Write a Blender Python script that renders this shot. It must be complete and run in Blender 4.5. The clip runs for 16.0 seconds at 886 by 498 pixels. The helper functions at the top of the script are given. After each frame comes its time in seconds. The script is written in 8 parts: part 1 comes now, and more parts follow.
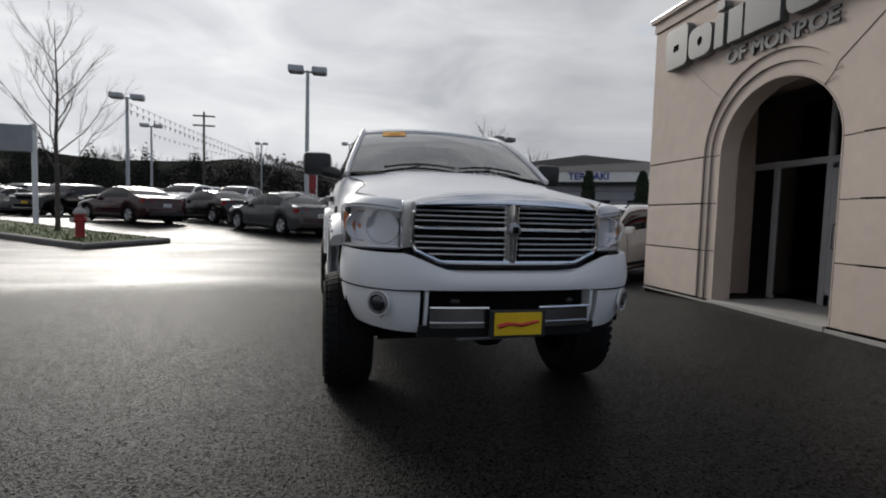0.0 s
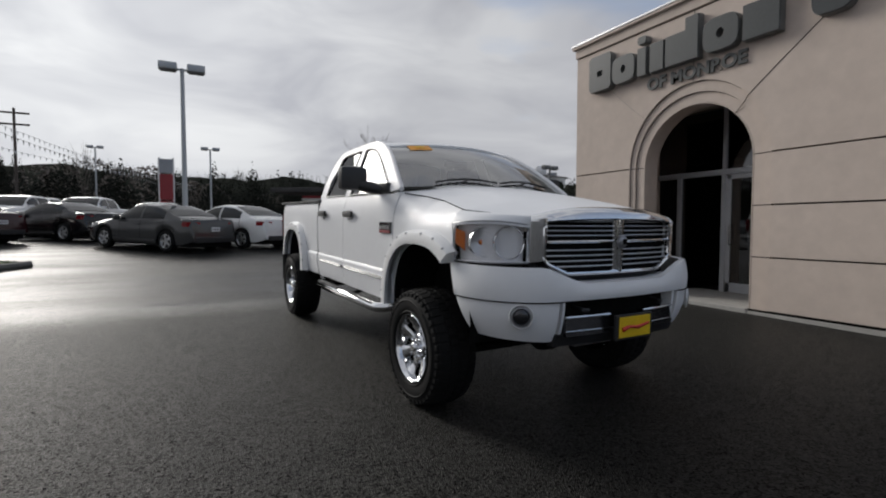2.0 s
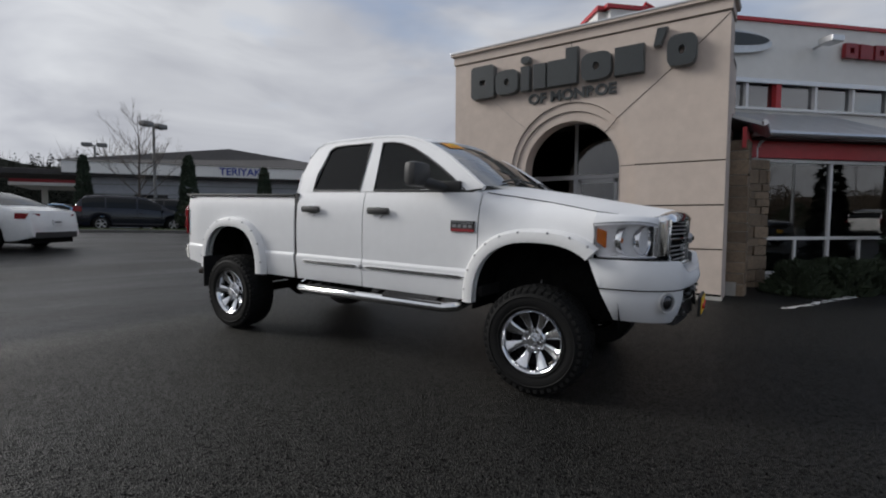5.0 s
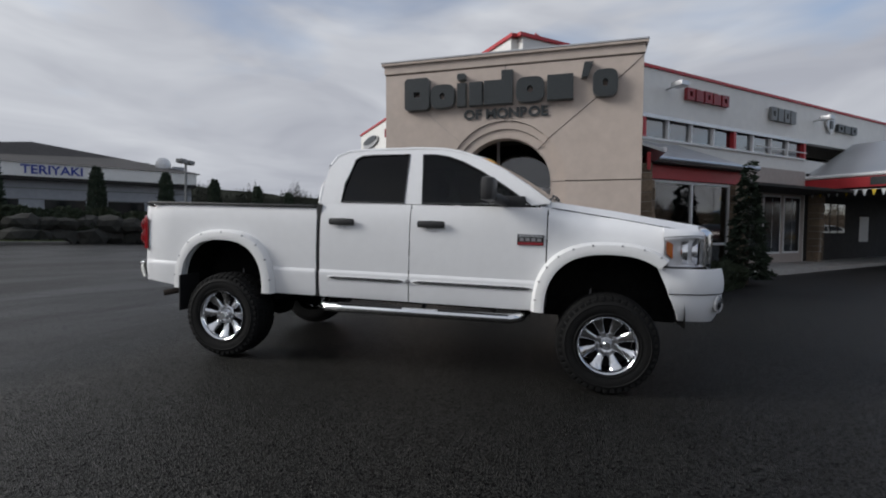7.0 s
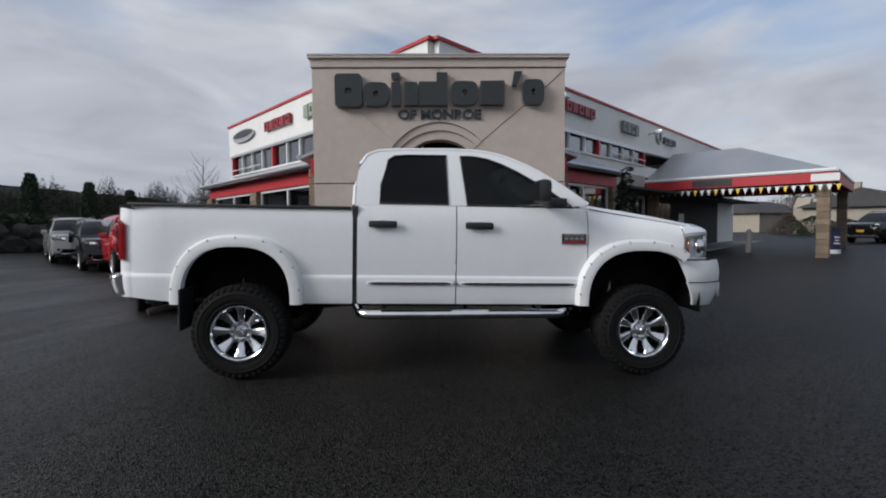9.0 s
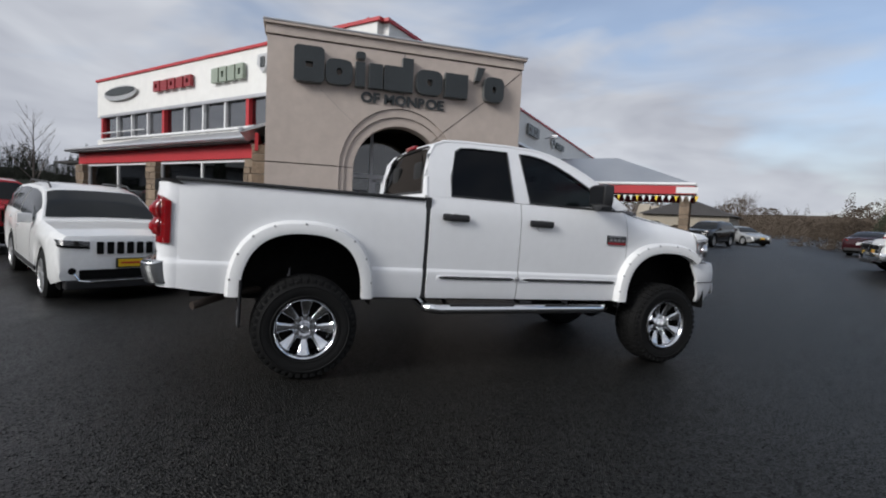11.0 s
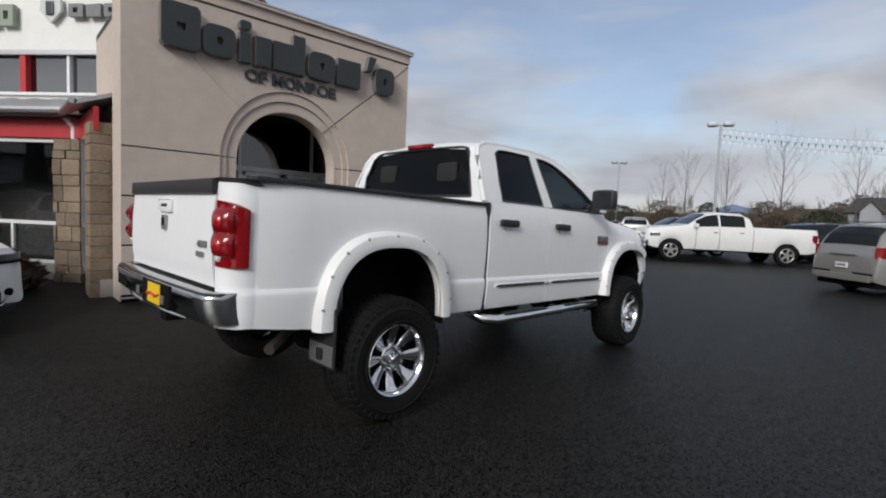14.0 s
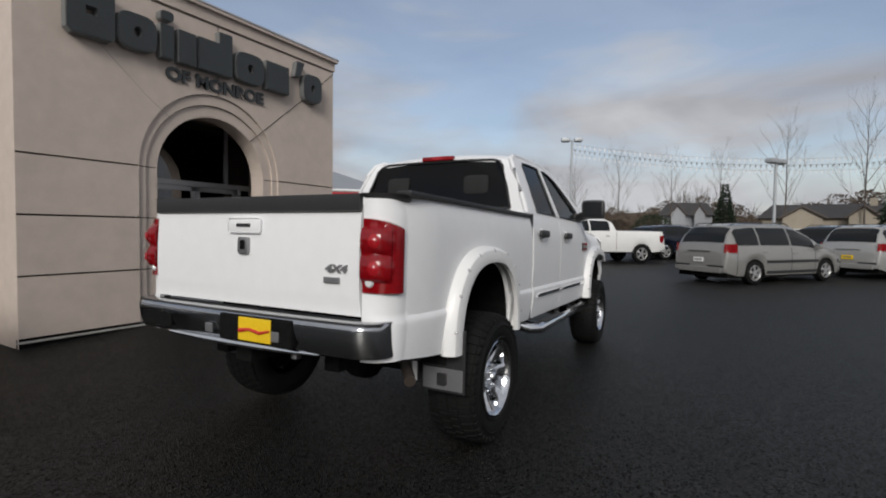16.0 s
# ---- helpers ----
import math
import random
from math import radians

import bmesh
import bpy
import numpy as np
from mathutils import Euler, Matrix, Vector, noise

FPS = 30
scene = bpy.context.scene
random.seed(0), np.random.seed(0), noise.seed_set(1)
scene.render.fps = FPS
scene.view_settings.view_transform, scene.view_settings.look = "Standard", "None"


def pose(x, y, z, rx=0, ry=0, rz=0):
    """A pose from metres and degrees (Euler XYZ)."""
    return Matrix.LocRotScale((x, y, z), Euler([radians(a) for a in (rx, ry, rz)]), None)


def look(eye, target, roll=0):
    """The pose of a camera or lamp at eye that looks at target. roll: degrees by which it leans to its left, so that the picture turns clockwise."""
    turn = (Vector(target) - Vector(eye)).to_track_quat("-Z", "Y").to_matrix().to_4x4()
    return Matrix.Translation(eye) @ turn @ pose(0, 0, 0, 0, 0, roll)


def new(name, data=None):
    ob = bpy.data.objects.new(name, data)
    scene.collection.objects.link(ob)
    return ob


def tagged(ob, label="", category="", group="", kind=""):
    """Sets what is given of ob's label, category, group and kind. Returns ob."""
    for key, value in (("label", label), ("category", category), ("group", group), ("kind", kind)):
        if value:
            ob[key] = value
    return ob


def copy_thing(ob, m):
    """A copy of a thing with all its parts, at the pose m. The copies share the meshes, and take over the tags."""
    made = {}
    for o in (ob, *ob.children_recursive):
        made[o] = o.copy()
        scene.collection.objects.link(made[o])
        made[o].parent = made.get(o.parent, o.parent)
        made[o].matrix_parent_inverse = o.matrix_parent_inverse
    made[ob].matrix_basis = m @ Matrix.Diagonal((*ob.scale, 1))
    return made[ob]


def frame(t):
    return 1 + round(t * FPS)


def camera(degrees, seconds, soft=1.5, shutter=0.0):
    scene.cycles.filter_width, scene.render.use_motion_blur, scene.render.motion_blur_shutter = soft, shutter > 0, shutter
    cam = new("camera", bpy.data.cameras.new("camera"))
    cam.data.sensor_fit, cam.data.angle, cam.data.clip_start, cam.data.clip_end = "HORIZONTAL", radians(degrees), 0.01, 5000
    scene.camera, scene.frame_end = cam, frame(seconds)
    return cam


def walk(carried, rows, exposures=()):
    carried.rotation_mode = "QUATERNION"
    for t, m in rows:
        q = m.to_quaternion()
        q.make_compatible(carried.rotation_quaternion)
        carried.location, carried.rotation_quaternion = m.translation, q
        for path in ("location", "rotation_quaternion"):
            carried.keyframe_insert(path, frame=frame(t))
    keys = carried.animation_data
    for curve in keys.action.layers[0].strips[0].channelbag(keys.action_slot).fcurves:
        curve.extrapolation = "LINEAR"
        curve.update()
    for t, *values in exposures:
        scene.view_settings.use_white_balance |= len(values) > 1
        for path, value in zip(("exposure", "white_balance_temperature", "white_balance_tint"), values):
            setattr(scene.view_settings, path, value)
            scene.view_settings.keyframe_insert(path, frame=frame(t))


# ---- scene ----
cam = camera(84.3, 16.0, 2.0)
METRES, EYE, TILT, LEAN, TURN = 13.29, 1.263, 0.0, 0.0, -10.4
PATH = [
    (0, (0.082, -0.06, 1.277), (0.474, 1.897, 1.15), 1.6),
    (0.5, (-0.284, -0.04, 1.293), (0.252, 1.883, 1.17), -0.8),
    (1, (-0.642, 0.052, 1.275), (-0.004, 1.944, 1.15), 0.4),
    (1.5, (-1.013, 0.222, 1.319), (-0.251, 2.068, 1.217), 1.1),
    (2, (-1.404, 0.376, 1.316), (-0.488, 2.151, 1.223), 0.0),
    (2.5, (-1.734, 0.57, 1.297), (-0.683, 2.266, 1.159), 0.4),
    (3, (-2.057, 0.851, 1.328), (-0.833, 2.427, 1.199), 0.5),
    (3.5, (-2.412, 1.094, 1.33), (-1.093, 2.593, 1.207), 0.4),
    (4, (-2.739, 1.35, 1.343), (-1.298, 2.73, 1.204), 1.1),
    (4.5, (-3.035, 1.703, 1.365), (-1.475, 2.942, 1.187), -0.4),
    (5, (-3.328, 2.001, 1.363), (-1.689, 3.14, 1.241), 0.2),
    (7.5, (-4.26, 4.116, 1.414), (-2.313, 4.563, 1.317), 0.2),
    (8, (-4.341, 4.535, 1.409), (-2.371, 4.867, 1.314), 0.0),
    (8.5, (-4.408, 4.96, 1.426), (-2.413, 5.056, 1.313), -1.2),
    (9, (-4.389, 5.423, 1.439), (-2.392, 5.371, 1.343), -0.6),
    (11.5, (-3.948, 7.549, 1.477), (-2.098, 6.802, 1.329), 2.9),
    (12, (-3.76, 7.876, 1.464), (-1.974, 6.987, 1.326), 2.8),
    (12.5, (-3.524, 8.201, 1.48), (-1.794, 7.204, 1.372), 3.2),
    (13, (-3.302, 8.537, 1.495), (-1.673, 7.381, 1.39), 2.6),
    (13.5, (-3.006, 8.79, 1.477), (-1.463, 7.522, 1.367), 2.1),
    (14, (-2.704, 8.999, 1.491), (-1.243, 7.64, 1.358), 2.4),
    (14.5, (-2.418, 9.254, 1.492), (-1.069, 7.781, 1.384), 1.2),
    (15, (-2.111, 9.464, 1.47), (-0.855, 7.912, 1.349), 0.2),
    (15.5, (-1.806, 9.668, 1.484), (-0.651, 8.038, 1.388), 1.8),
    (16, (-1.497, 9.888, 1.475), (-0.477, 8.17, 1.399), 0.7),
]
walk(cam, [(t, look(eye, target, roll)) for t, eye, target, roll in PATH],
     [(0, -0.2, 6500, 10), (3.5, -0.2, 6420, 10), (5.0, -0.12, 6350, 10), (7.5, -0.1, 6250, 10), (9.0, -0.1, 6150, 10), (12.0, 0.02, 6250, 10), (14.0, -0.12, 6350, 10), (16.0, -0.26, 6500, 10)])


# ---- sky and sun ----
SUN_FROM = (-0.33, 0.825, 0.46)   # towards the veiled sun
world = bpy.data.worlds.new("overcast_sky")
scene.world = world
world.use_nodes = True
wn, wl = world.node_tree.nodes, world.node_tree.links
sky = wn.new("ShaderNodeTexSky")
sky.sky_type, sky.sun_disc = "NISHITA", False
sky.sun_elevation = math.asin(0.46)
sky.sun_rotation = math.atan2(SUN_FROM[0], SUN_FROM[1])
coord = wn.new("ShaderNodeTexCoord")
stretch = wn.new("ShaderNodeMapping")
stretch.inputs["Scale"].default_value = (1.0, 1.0, 3.2)
wl.new(coord.outputs["Generated"], stretch.inputs[0])
big = wn.new("ShaderNodeTexNoise")
big.inputs["Scale"].default_value, big.inputs["Detail"].default_value = 2.1, 4.0
big.inputs["Roughness"].default_value, big.inputs["Distortion"].default_value = 0.52, 0.35
wl.new(stretch.outputs[0], big.inputs["Vector"])
# the cloud deck is thick and bright round the sun and thins out to blue on the far side
toward = wn.new("ShaderNodeVectorMath")
toward.operation = "DOT_PRODUCT"
toward.inputs[1].default_value = Vector(SUN_FROM).normalized()
wl.new(coord.outputs["Generated"], toward.inputs[0])
cover = wn.new("ShaderNodeMath")
cover.operation = "MULTIPLY_ADD"
cover.inputs[1].default_value, cover.inputs[2].default_value = 0.20, 0.03
wl.new(toward.outputs["Value"], cover.inputs[0])
dens = wn.new("ShaderNodeMath")
dens.operation = "ADD"
wl.new(big.outputs["Fac"], dens.inputs[0])
wl.new(cover.outputs[0], dens.inputs[1])
mask = wn.new("ShaderNodeValToRGB")
mask.color_ramp.elements[0].position, mask.color_ramp.elements[1].position = 0.40, 0.62
mask.color_ramp.elements[0].color = (0.30, 0.30, 0.30, 1)
axes = wn.new("ShaderNodeSeparateXYZ")
wl.new(coord.outputs["Generated"], axes.inputs[0])
low = wn.new("ShaderNodeMapRange")
low.inputs["From Min"].default_value, low.inputs["From Max"].default_value = 0.0, 0.40
low.inputs["To Min"].default_value, low.inputs["To Max"].default_value = 0.26, 0.0
wl.new(axes.outputs[2], low.inputs["Value"])
thick = wn.new("ShaderNodeMath")
wl.new(dens.outputs[0], thick.inputs[0]), wl.new(low.outputs[0], thick.inputs[1])
wl.new(thick.outputs[0], mask.inputs[0])
shade = wn.new("ShaderNodeTexNoise")
shade.inputs["Scale"].default_value, shade.inputs["Detail"].default_value = 3.0, 4.0
shade.inputs["Distortion"].default_value = 0.5
wl.new(stretch.outputs[0], shade.inputs["Vector"])
grey = wn.new("ShaderNodeValToRGB")
grey.color_ramp.elements[0].position, grey.color_ramp.elements[1].position = 0.32, 0.68
grey.color_ramp.elements[0].color = (4.3, 4.4, 4.85, 1)
grey.color_ramp.elements[1].color = (6.8, 6.9, 7.15, 1)
wl.new(shade.outputs["Fac"], grey.inputs[0])
glow = wn.new("ShaderNodeValToRGB")
glow.color_ramp.elements[0].position, glow.color_ramp.elements[1].position = 0.70, 1.0
glow.color_ramp.elements[0].color = (1, 1, 1, 1)
glow.color_ramp.elements[1].color = (1.7, 1.7, 1.65, 1)
wl.new(toward.outputs["Value"], glow.inputs[0])
cloud = wn.new("ShaderNodeMix")
cloud.data_type, cloud.blend_type = "RGBA", "MULTIPLY"
cloud.inputs[0].default_value = 1.0
wl.new(grey.outputs[0], cloud.inputs[6])
wl.new(glow.outputs[0], cloud.inputs[7])
blend = wn.new("ShaderNodeMix")
blend.data_type = "RGBA"
wl.new(mask.outputs[0], blend.inputs[0])
clear = wn.new("ShaderNodeMix")
clear.data_type, clear.blend_type = "RGBA", "MULTIPLY"
clear.inputs[0].default_value, clear.inputs[7].default_value = 1.0, (1.5, 1.45, 1.45, 1)
wl.new(sky.outputs[0], clear.inputs[6])
wl.new(clear.outputs[2], blend.inputs[6])
wl.new(cloud.outputs[2], blend.inputs[7])
wl.new(blend.outputs[2], wn["Background"].inputs[0])
wn["Background"].inputs[1].default_value = 0.1

sun = bpy.data.lights.new("sun", "SUN")
sun.energy, sun.angle, sun.color = 2.7, radians(22), (1.0, 0.96, 0.9)
new("sun", sun).matrix_world = look(SUN_FROM, (0, 0, 0))


# ---- materials ----
def material(name, color, rough=0.5, metal=0.0, coat=0.0, scale=0.0, vary=0.15, bump=0.0, fine=0.0, spec=0.5, rvary=0.0, island=False, emit=0.0):
    """Principled surface with mottling at two scales (scale and eight times finer), bump and uneven gloss."""
    m = bpy.data.materials.new(name)
    m.use_nodes = True
    n, l = m.node_tree.nodes, m.node_tree.links
    p = n["Principled BSDF"]
    p.inputs["Base Color"].default_value = (*color, 1)
    p.inputs["Roughness"].default_value, p.inputs["Metallic"].default_value = rough, metal
    p.inputs["Coat Weight"].default_value, p.inputs["Coat Roughness"].default_value = coat, 0.03
    p.inputs["Specular IOR Level"].default_value = spec
    if emit:
        p.inputs["Emission Color"].default_value, p.inputs["Emission Strength"].default_value = (*color, 1), emit
    if scale:
        c = n.new("ShaderNodeTexCoord")
        a, b = n.new("ShaderNodeTexNoise"), n.new("ShaderNodeTexNoise")
        a.inputs["Scale"].default_value, a.inputs["Detail"].default_value = scale, 5
        b.inputs["Scale"].default_value, b.inputs["Detail"].default_value = scale * 8, 4
        l.new(c.outputs["Object"], a.inputs["Vector"]), l.new(c.outputs["Object"], b.inputs["Vector"])
        s = n.new("ShaderNodeMath")
        l.new(a.outputs["Fac"], s.inputs[0]), l.new(b.outputs["Fac"], s.inputs[1])
        r = n.new("ShaderNodeMapRange")
        r.inputs["From Min"].default_value, r.inputs["From Max"].default_value = 0.6, 1.4
        r.inputs["To Min"].default_value, r.inputs["To Max"].default_value = 1 - vary, 1 + vary
        l.new(s.outputs[0], r.inputs["Value"])
        last = r.outputs[0]
        if island:
            o = n.new("ShaderNodeObjectInfo")
            q = n.new("ShaderNodeMapRange")
            q.inputs["To Min"].default_value, q.inputs["To Max"].default_value = 0.72, 1.25
            l.new(o.outputs["Random"], q.inputs["Value"])
            t = n.new("ShaderNodeMath")
            t.operation = "MULTIPLY"
            l.new(last, t.inputs[0]), l.new(q.outputs[0], t.inputs[1])
            last = t.outputs[0]
        k = n.new("ShaderNodeMix")
        k.data_type, k.blend_type = "RGBA", "MULTIPLY"
        k.inputs[0].default_value, k.inputs[6].default_value = 1, (*color, 1)
        l.new(last, k.inputs[7]), l.new(k.outputs[2], p.inputs["Base Color"])
        if rvary:
            g = n.new("ShaderNodeMapRange")
            g.inputs["From Min"].default_value, g.inputs["From Max"].default_value = 0.6, 1.4
            g.inputs["To Min"].default_value, g.inputs["To Max"].default_value = max(0.02, rough - rvary), rough + rvary
            l.new(s.outputs[0], g.inputs["Value"]), l.new(g.outputs[0], p.inputs["Roughness"])
        if bump:
            d = n.new("ShaderNodeBump")
            d.inputs["Strength"].default_value, d.inputs["Distance"].default_value = bump, 0.01
            if fine:
                e = n.new("ShaderNodeTexNoise")
                e.inputs["Scale"].default_value, e.inputs["Detail"].default_value = fine, 3
                l.new(c.outputs["Object"], e.inputs["Vector"]), l.new(e.outputs["Fac"], d.inputs["Height"])
            else:
                l.new(b.outputs["Fac"], d.inputs["Height"])
            l.new(d.outputs[0], p.inputs["Normal"])
    return m


def glass_material(name, tint, gloss=1.0, ior=1.55):
    """A thin pane: tinted see-through, with a mirror gloss that rises at a slant."""
    m = bpy.data.materials.new(name)
    m.use_nodes = True
    n, l = m.node_tree.nodes, m.node_tree.links
    n.remove(n["Principled BSDF"])
    a, b, x = n.new("ShaderNodeBsdfTransparent"), n.new("ShaderNodeBsdfGlossy"), n.new("ShaderNodeMixShader")
    lw, pw, f = n.new("ShaderNodeLayerWeight"), n.new("ShaderNodeMath"), n.new("ShaderNodeMath")
    pw.operation, f.operation = "POWER", "MULTIPLY_ADD"
    r0 = ((ior - 1) / (ior + 1)) ** 2
    pw.inputs[1].default_value, f.inputs[1].default_value, f.inputs[2].default_value = 4.0, 1 - r0, r0
    lw.inputs[0].default_value = 0.5
    l.new(lw.outputs["Facing"], pw.inputs[0]), l.new(pw.outputs[0], f.inputs[0])
    a.inputs[0].default_value = (*tint, 1)
    b.inputs[0].default_value, b.inputs["Roughness"].default_value = (gloss, gloss, gloss, 1), 0.015
    l.new(f.outputs[0], x.inputs[0]), l.new(a.outputs[0], x.inputs[1]), l.new(b.outputs[0], x.inputs[2])
    l.new(x.outputs[0], n["Material Output"].inputs[0])
    return m


def asphalt_material():
    """Damp asphalt: dark binder with paler stones, worn and patched areas, and wet patches that shine."""
    m = bpy.data.materials.new("damp_asphalt")
    m.use_nodes = True
    n, l = m.node_tree.nodes, m.node_tree.links
    p = n["Principled BSDF"]
    c = n.new("ShaderNodeTexCoord")
    stone = n.new("ShaderNodeTexVoronoi")
    stone.inputs["Scale"].default_value = 95
    worn = n.new("ShaderNodeTexNoise")
    worn.inputs["Scale"].default_value, worn.inputs["Detail"].default_value = 0.35, 8
    patch = n.new("ShaderNodeTexNoise")
    patch.inputs["Scale"].default_value, patch.inputs["Detail"].default_value = 2.2, 6
    grain = n.new("ShaderNodeTexNoise")
    grain.inputs["Scale"].default_value, grain.inputs["Detail"].default_value = 170, 3
    wet = n.new("ShaderNodeTexNoise")
    wet.inputs["Scale"].default_value, wet.inputs["Detail"].default_value, wet.inputs["Distortion"].default_value = 0.16, 5, 0.6
    for t in (stone, worn, patch, grain, wet):
        l.new(c.outputs["Object"], t.inputs["Vector"])
    pale = n.new("ShaderNodeValToRGB")
    e = pale.color_ramp.elements
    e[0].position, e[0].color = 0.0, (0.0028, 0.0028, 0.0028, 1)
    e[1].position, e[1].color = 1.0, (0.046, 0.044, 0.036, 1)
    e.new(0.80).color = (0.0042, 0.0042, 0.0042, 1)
    l.new(stone.outputs["Color"], pale.inputs[0])
    mix = n.new("ShaderNodeMath")
    l.new(worn.outputs["Fac"], mix.inputs[0]), l.new(patch.outputs["Fac"], mix.inputs[1])
    tone = n.new("ShaderNodeMapRange")
    tone.inputs["From Min"].default_value, tone.inputs["From Max"].default_value = 0.65, 1.35
    tone.inputs["To Min"].default_value, tone.inputs["To Max"].default_value = 0.62, 1.25
    l.new(mix.outputs[0], tone.inputs["Value"])
    k = n.new("ShaderNodeMix")
    k.data_type, k.blend_type = "RGBA", "MULTIPLY"
    k.inputs[0].default_value = 1
    l.new(pale.outputs[0], k.inputs[6]), l.new(tone.outputs[0], k.inputs[7])
    # the lot dries paler outward; truck and tower shade is painted around the entrance
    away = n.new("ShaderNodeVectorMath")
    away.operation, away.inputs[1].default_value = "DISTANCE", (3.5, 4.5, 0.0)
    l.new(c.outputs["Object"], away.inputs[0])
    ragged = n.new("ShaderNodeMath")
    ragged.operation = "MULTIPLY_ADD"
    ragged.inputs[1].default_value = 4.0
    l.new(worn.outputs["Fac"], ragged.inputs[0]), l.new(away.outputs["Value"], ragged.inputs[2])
    dry_and_shade = n.new("ShaderNodeMapRange")
    dry_and_shade.inputs["From Min"].default_value, dry_and_shade.inputs["From Max"].default_value = 7.0, 11.5
    dry_and_shade.inputs["To Min"].default_value, dry_and_shade.inputs["To Max"].default_value = 1.0, 3.5
    l.new(ragged.outputs[0], dry_and_shade.inputs["Value"])
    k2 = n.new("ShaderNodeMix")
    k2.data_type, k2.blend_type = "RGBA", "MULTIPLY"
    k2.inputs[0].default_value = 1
    l.new(k.outputs[2], k2.inputs[6]), l.new(dry_and_shade.outputs[0], k2.inputs[7])
    l.new(k2.outputs[2], p.inputs["Base Color"])
    # rain film: the open lot past the entrance lies wet, with puddles reaching in; the entrance side has drained
    axes = n.new("ShaderNodeSeparateXYZ")
    l.new(c.outputs["Object"], axes.inputs[0])
    edge = n.new("ShaderNodeMath")
    edge.operation = "MULTIPLY_ADD"
    edge.inputs[1].default_value = 2.5
    slope = n.new("ShaderNodeMath")
    slope.operation = "MULTIPLY_ADD"
    slope.inputs[1].default_value = -0.30
    l.new(axes.outputs[0], slope.inputs[0]), l.new(axes.outputs[1], slope.inputs[2])
    l.new(wet.outputs["Fac"], edge.inputs[0]), l.new(slope.outputs[0], edge.inputs[2])
    film = n.new("ShaderNodeMapRange")
    film.inputs["From Min"].default_value, film.inputs["From Max"].default_value = 8.9, 10.4
    l.new(edge.outputs[0], film.inputs["Value"])
    gloss = n.new("ShaderNodeMapRange")
    gloss.inputs["To Min"].default_value, gloss.inputs["To Max"].default_value = 0.45, 0.45
    # long drying streaks in the wet sheet
    run = n.new("ShaderNodeMapping")
    run.inputs["Scale"].default_value = (0.22, 1.1, 1.0)
    run.inputs["Rotation"].default_value = (0, 0, radians(-14))
    streak = n.new("ShaderNodeTexNoise")
    streak.inputs["Scale"].default_value, streak.inputs["Detail"].default_value, streak.inputs["Distortion"].default_value = 0.9, 6, 0.4
    l.new(c.outputs["Object"], run.inputs[0]), l.new(run.outputs[0], streak.inputs["Vector"])
    uneven = n.new("ShaderNodeMapRange")
    uneven.inputs["From Min"].default_value, uneven.inputs["From Max"].default_value = 0.35, 0.65
    uneven.inputs["To Min"].default_value, uneven.inputs["To Max"].default_value = -0.09, 0.09
    l.new(streak.outputs["Fac"], uneven.inputs["Value"])
    mixed = n.new("ShaderNodeMath")
    mixed.operation = "MULTIPLY_ADD"
    l.new(uneven.outputs[0], mixed.inputs[0]), l.new(film.outputs[0], mixed.inputs[1]), l.new(gloss.outputs[0], mixed.inputs[2])
    l.new(film.outputs[0], gloss.inputs["Value"])
    l.new(mixed.outputs[0], p.inputs["Roughness"])
    sheen = n.new("ShaderNodeMapRange")
    sheen.inputs["To Min"].default_value, sheen.inputs["To Max"].default_value = 0.23, 0.34
    l.new(film.outputs[0], sheen.inputs["Value"])
    chip = n.new("ShaderNodeSeparateXYZ")
    l.new(stone.outputs["Color"], chip.inputs[0])
    facet = n.new("ShaderNodeMapRange")
    facet.inputs["To Min"].default_value, facet.inputs["To Max"].default_value = 0.0, 2.2
    l.new(chip.outputs[1], facet.inputs["Value"])
    glint = n.new("ShaderNodeMath")
    glint.operation = "MULTIPLY"
    l.new(facet.outputs[0], glint.inputs[0]), l.new(sheen.outputs[0], glint.inputs[1])
    l.new(glint.outputs[0], p.inputs["Specular IOR Level"])
    p.inputs["Specular Tint"].default_value = (1.0, 0.97, 0.90, 1)
    relief = n.new("ShaderNodeMapRange")
    relief.inputs["To Min"].default_value, relief.inputs["To Max"].default_value = 1.0, 0.18
    l.new(film.outputs[0], relief.inputs["Value"])
    d = n.new("ShaderNodeBump")
    d.inputs["Strength"].default_value, d.inputs["Distance"].default_value = 0.95, 0.013
    l.new(relief.outputs[0], d.inputs["Strength"])
    hs = n.new("ShaderNodeMath")
    l.new(stone.outputs["Distance"], hs.inputs[0]), l.new(grain.outputs["Fac"], hs.inputs[1])
    l.new(hs.outputs[0], d.inputs["Height"])
    l.new(d.outputs[0], p.inputs["Normal"])
    return m


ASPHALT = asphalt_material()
STUCCO = material("pink_stucco", (0.525, 0.445, 0.39), 0.85, scale=0.7, vary=0.10, bump=0.35, fine=130)
STUCCO_TRIM = material("grey_stucco", (0.40, 0.35, 0.32), 0.85, scale=0.9, vary=0.10, bump=0.3, fine=120)
WHITE_WALL = material("white_wall_panel", (0.74, 0.73, 0.70), 0.6, scale=0.5, vary=0.06, bump=0.05, fine=60)
RED_TRIM = material("red_painted_trim", (0.42, 0.022, 0.028), 0.45, scale=1.5, vary=0.12)
METAL_ROOF = material("grey_metal_roof", (0.42, 0.43, 0.44), 0.4, 0.6, scale=0.8, vary=0.12, rvary=0.1)
ALU = material("brushed_aluminium", (0.55, 0.55, 0.56), 0.35, 0.9, scale=2, vary=0.08)
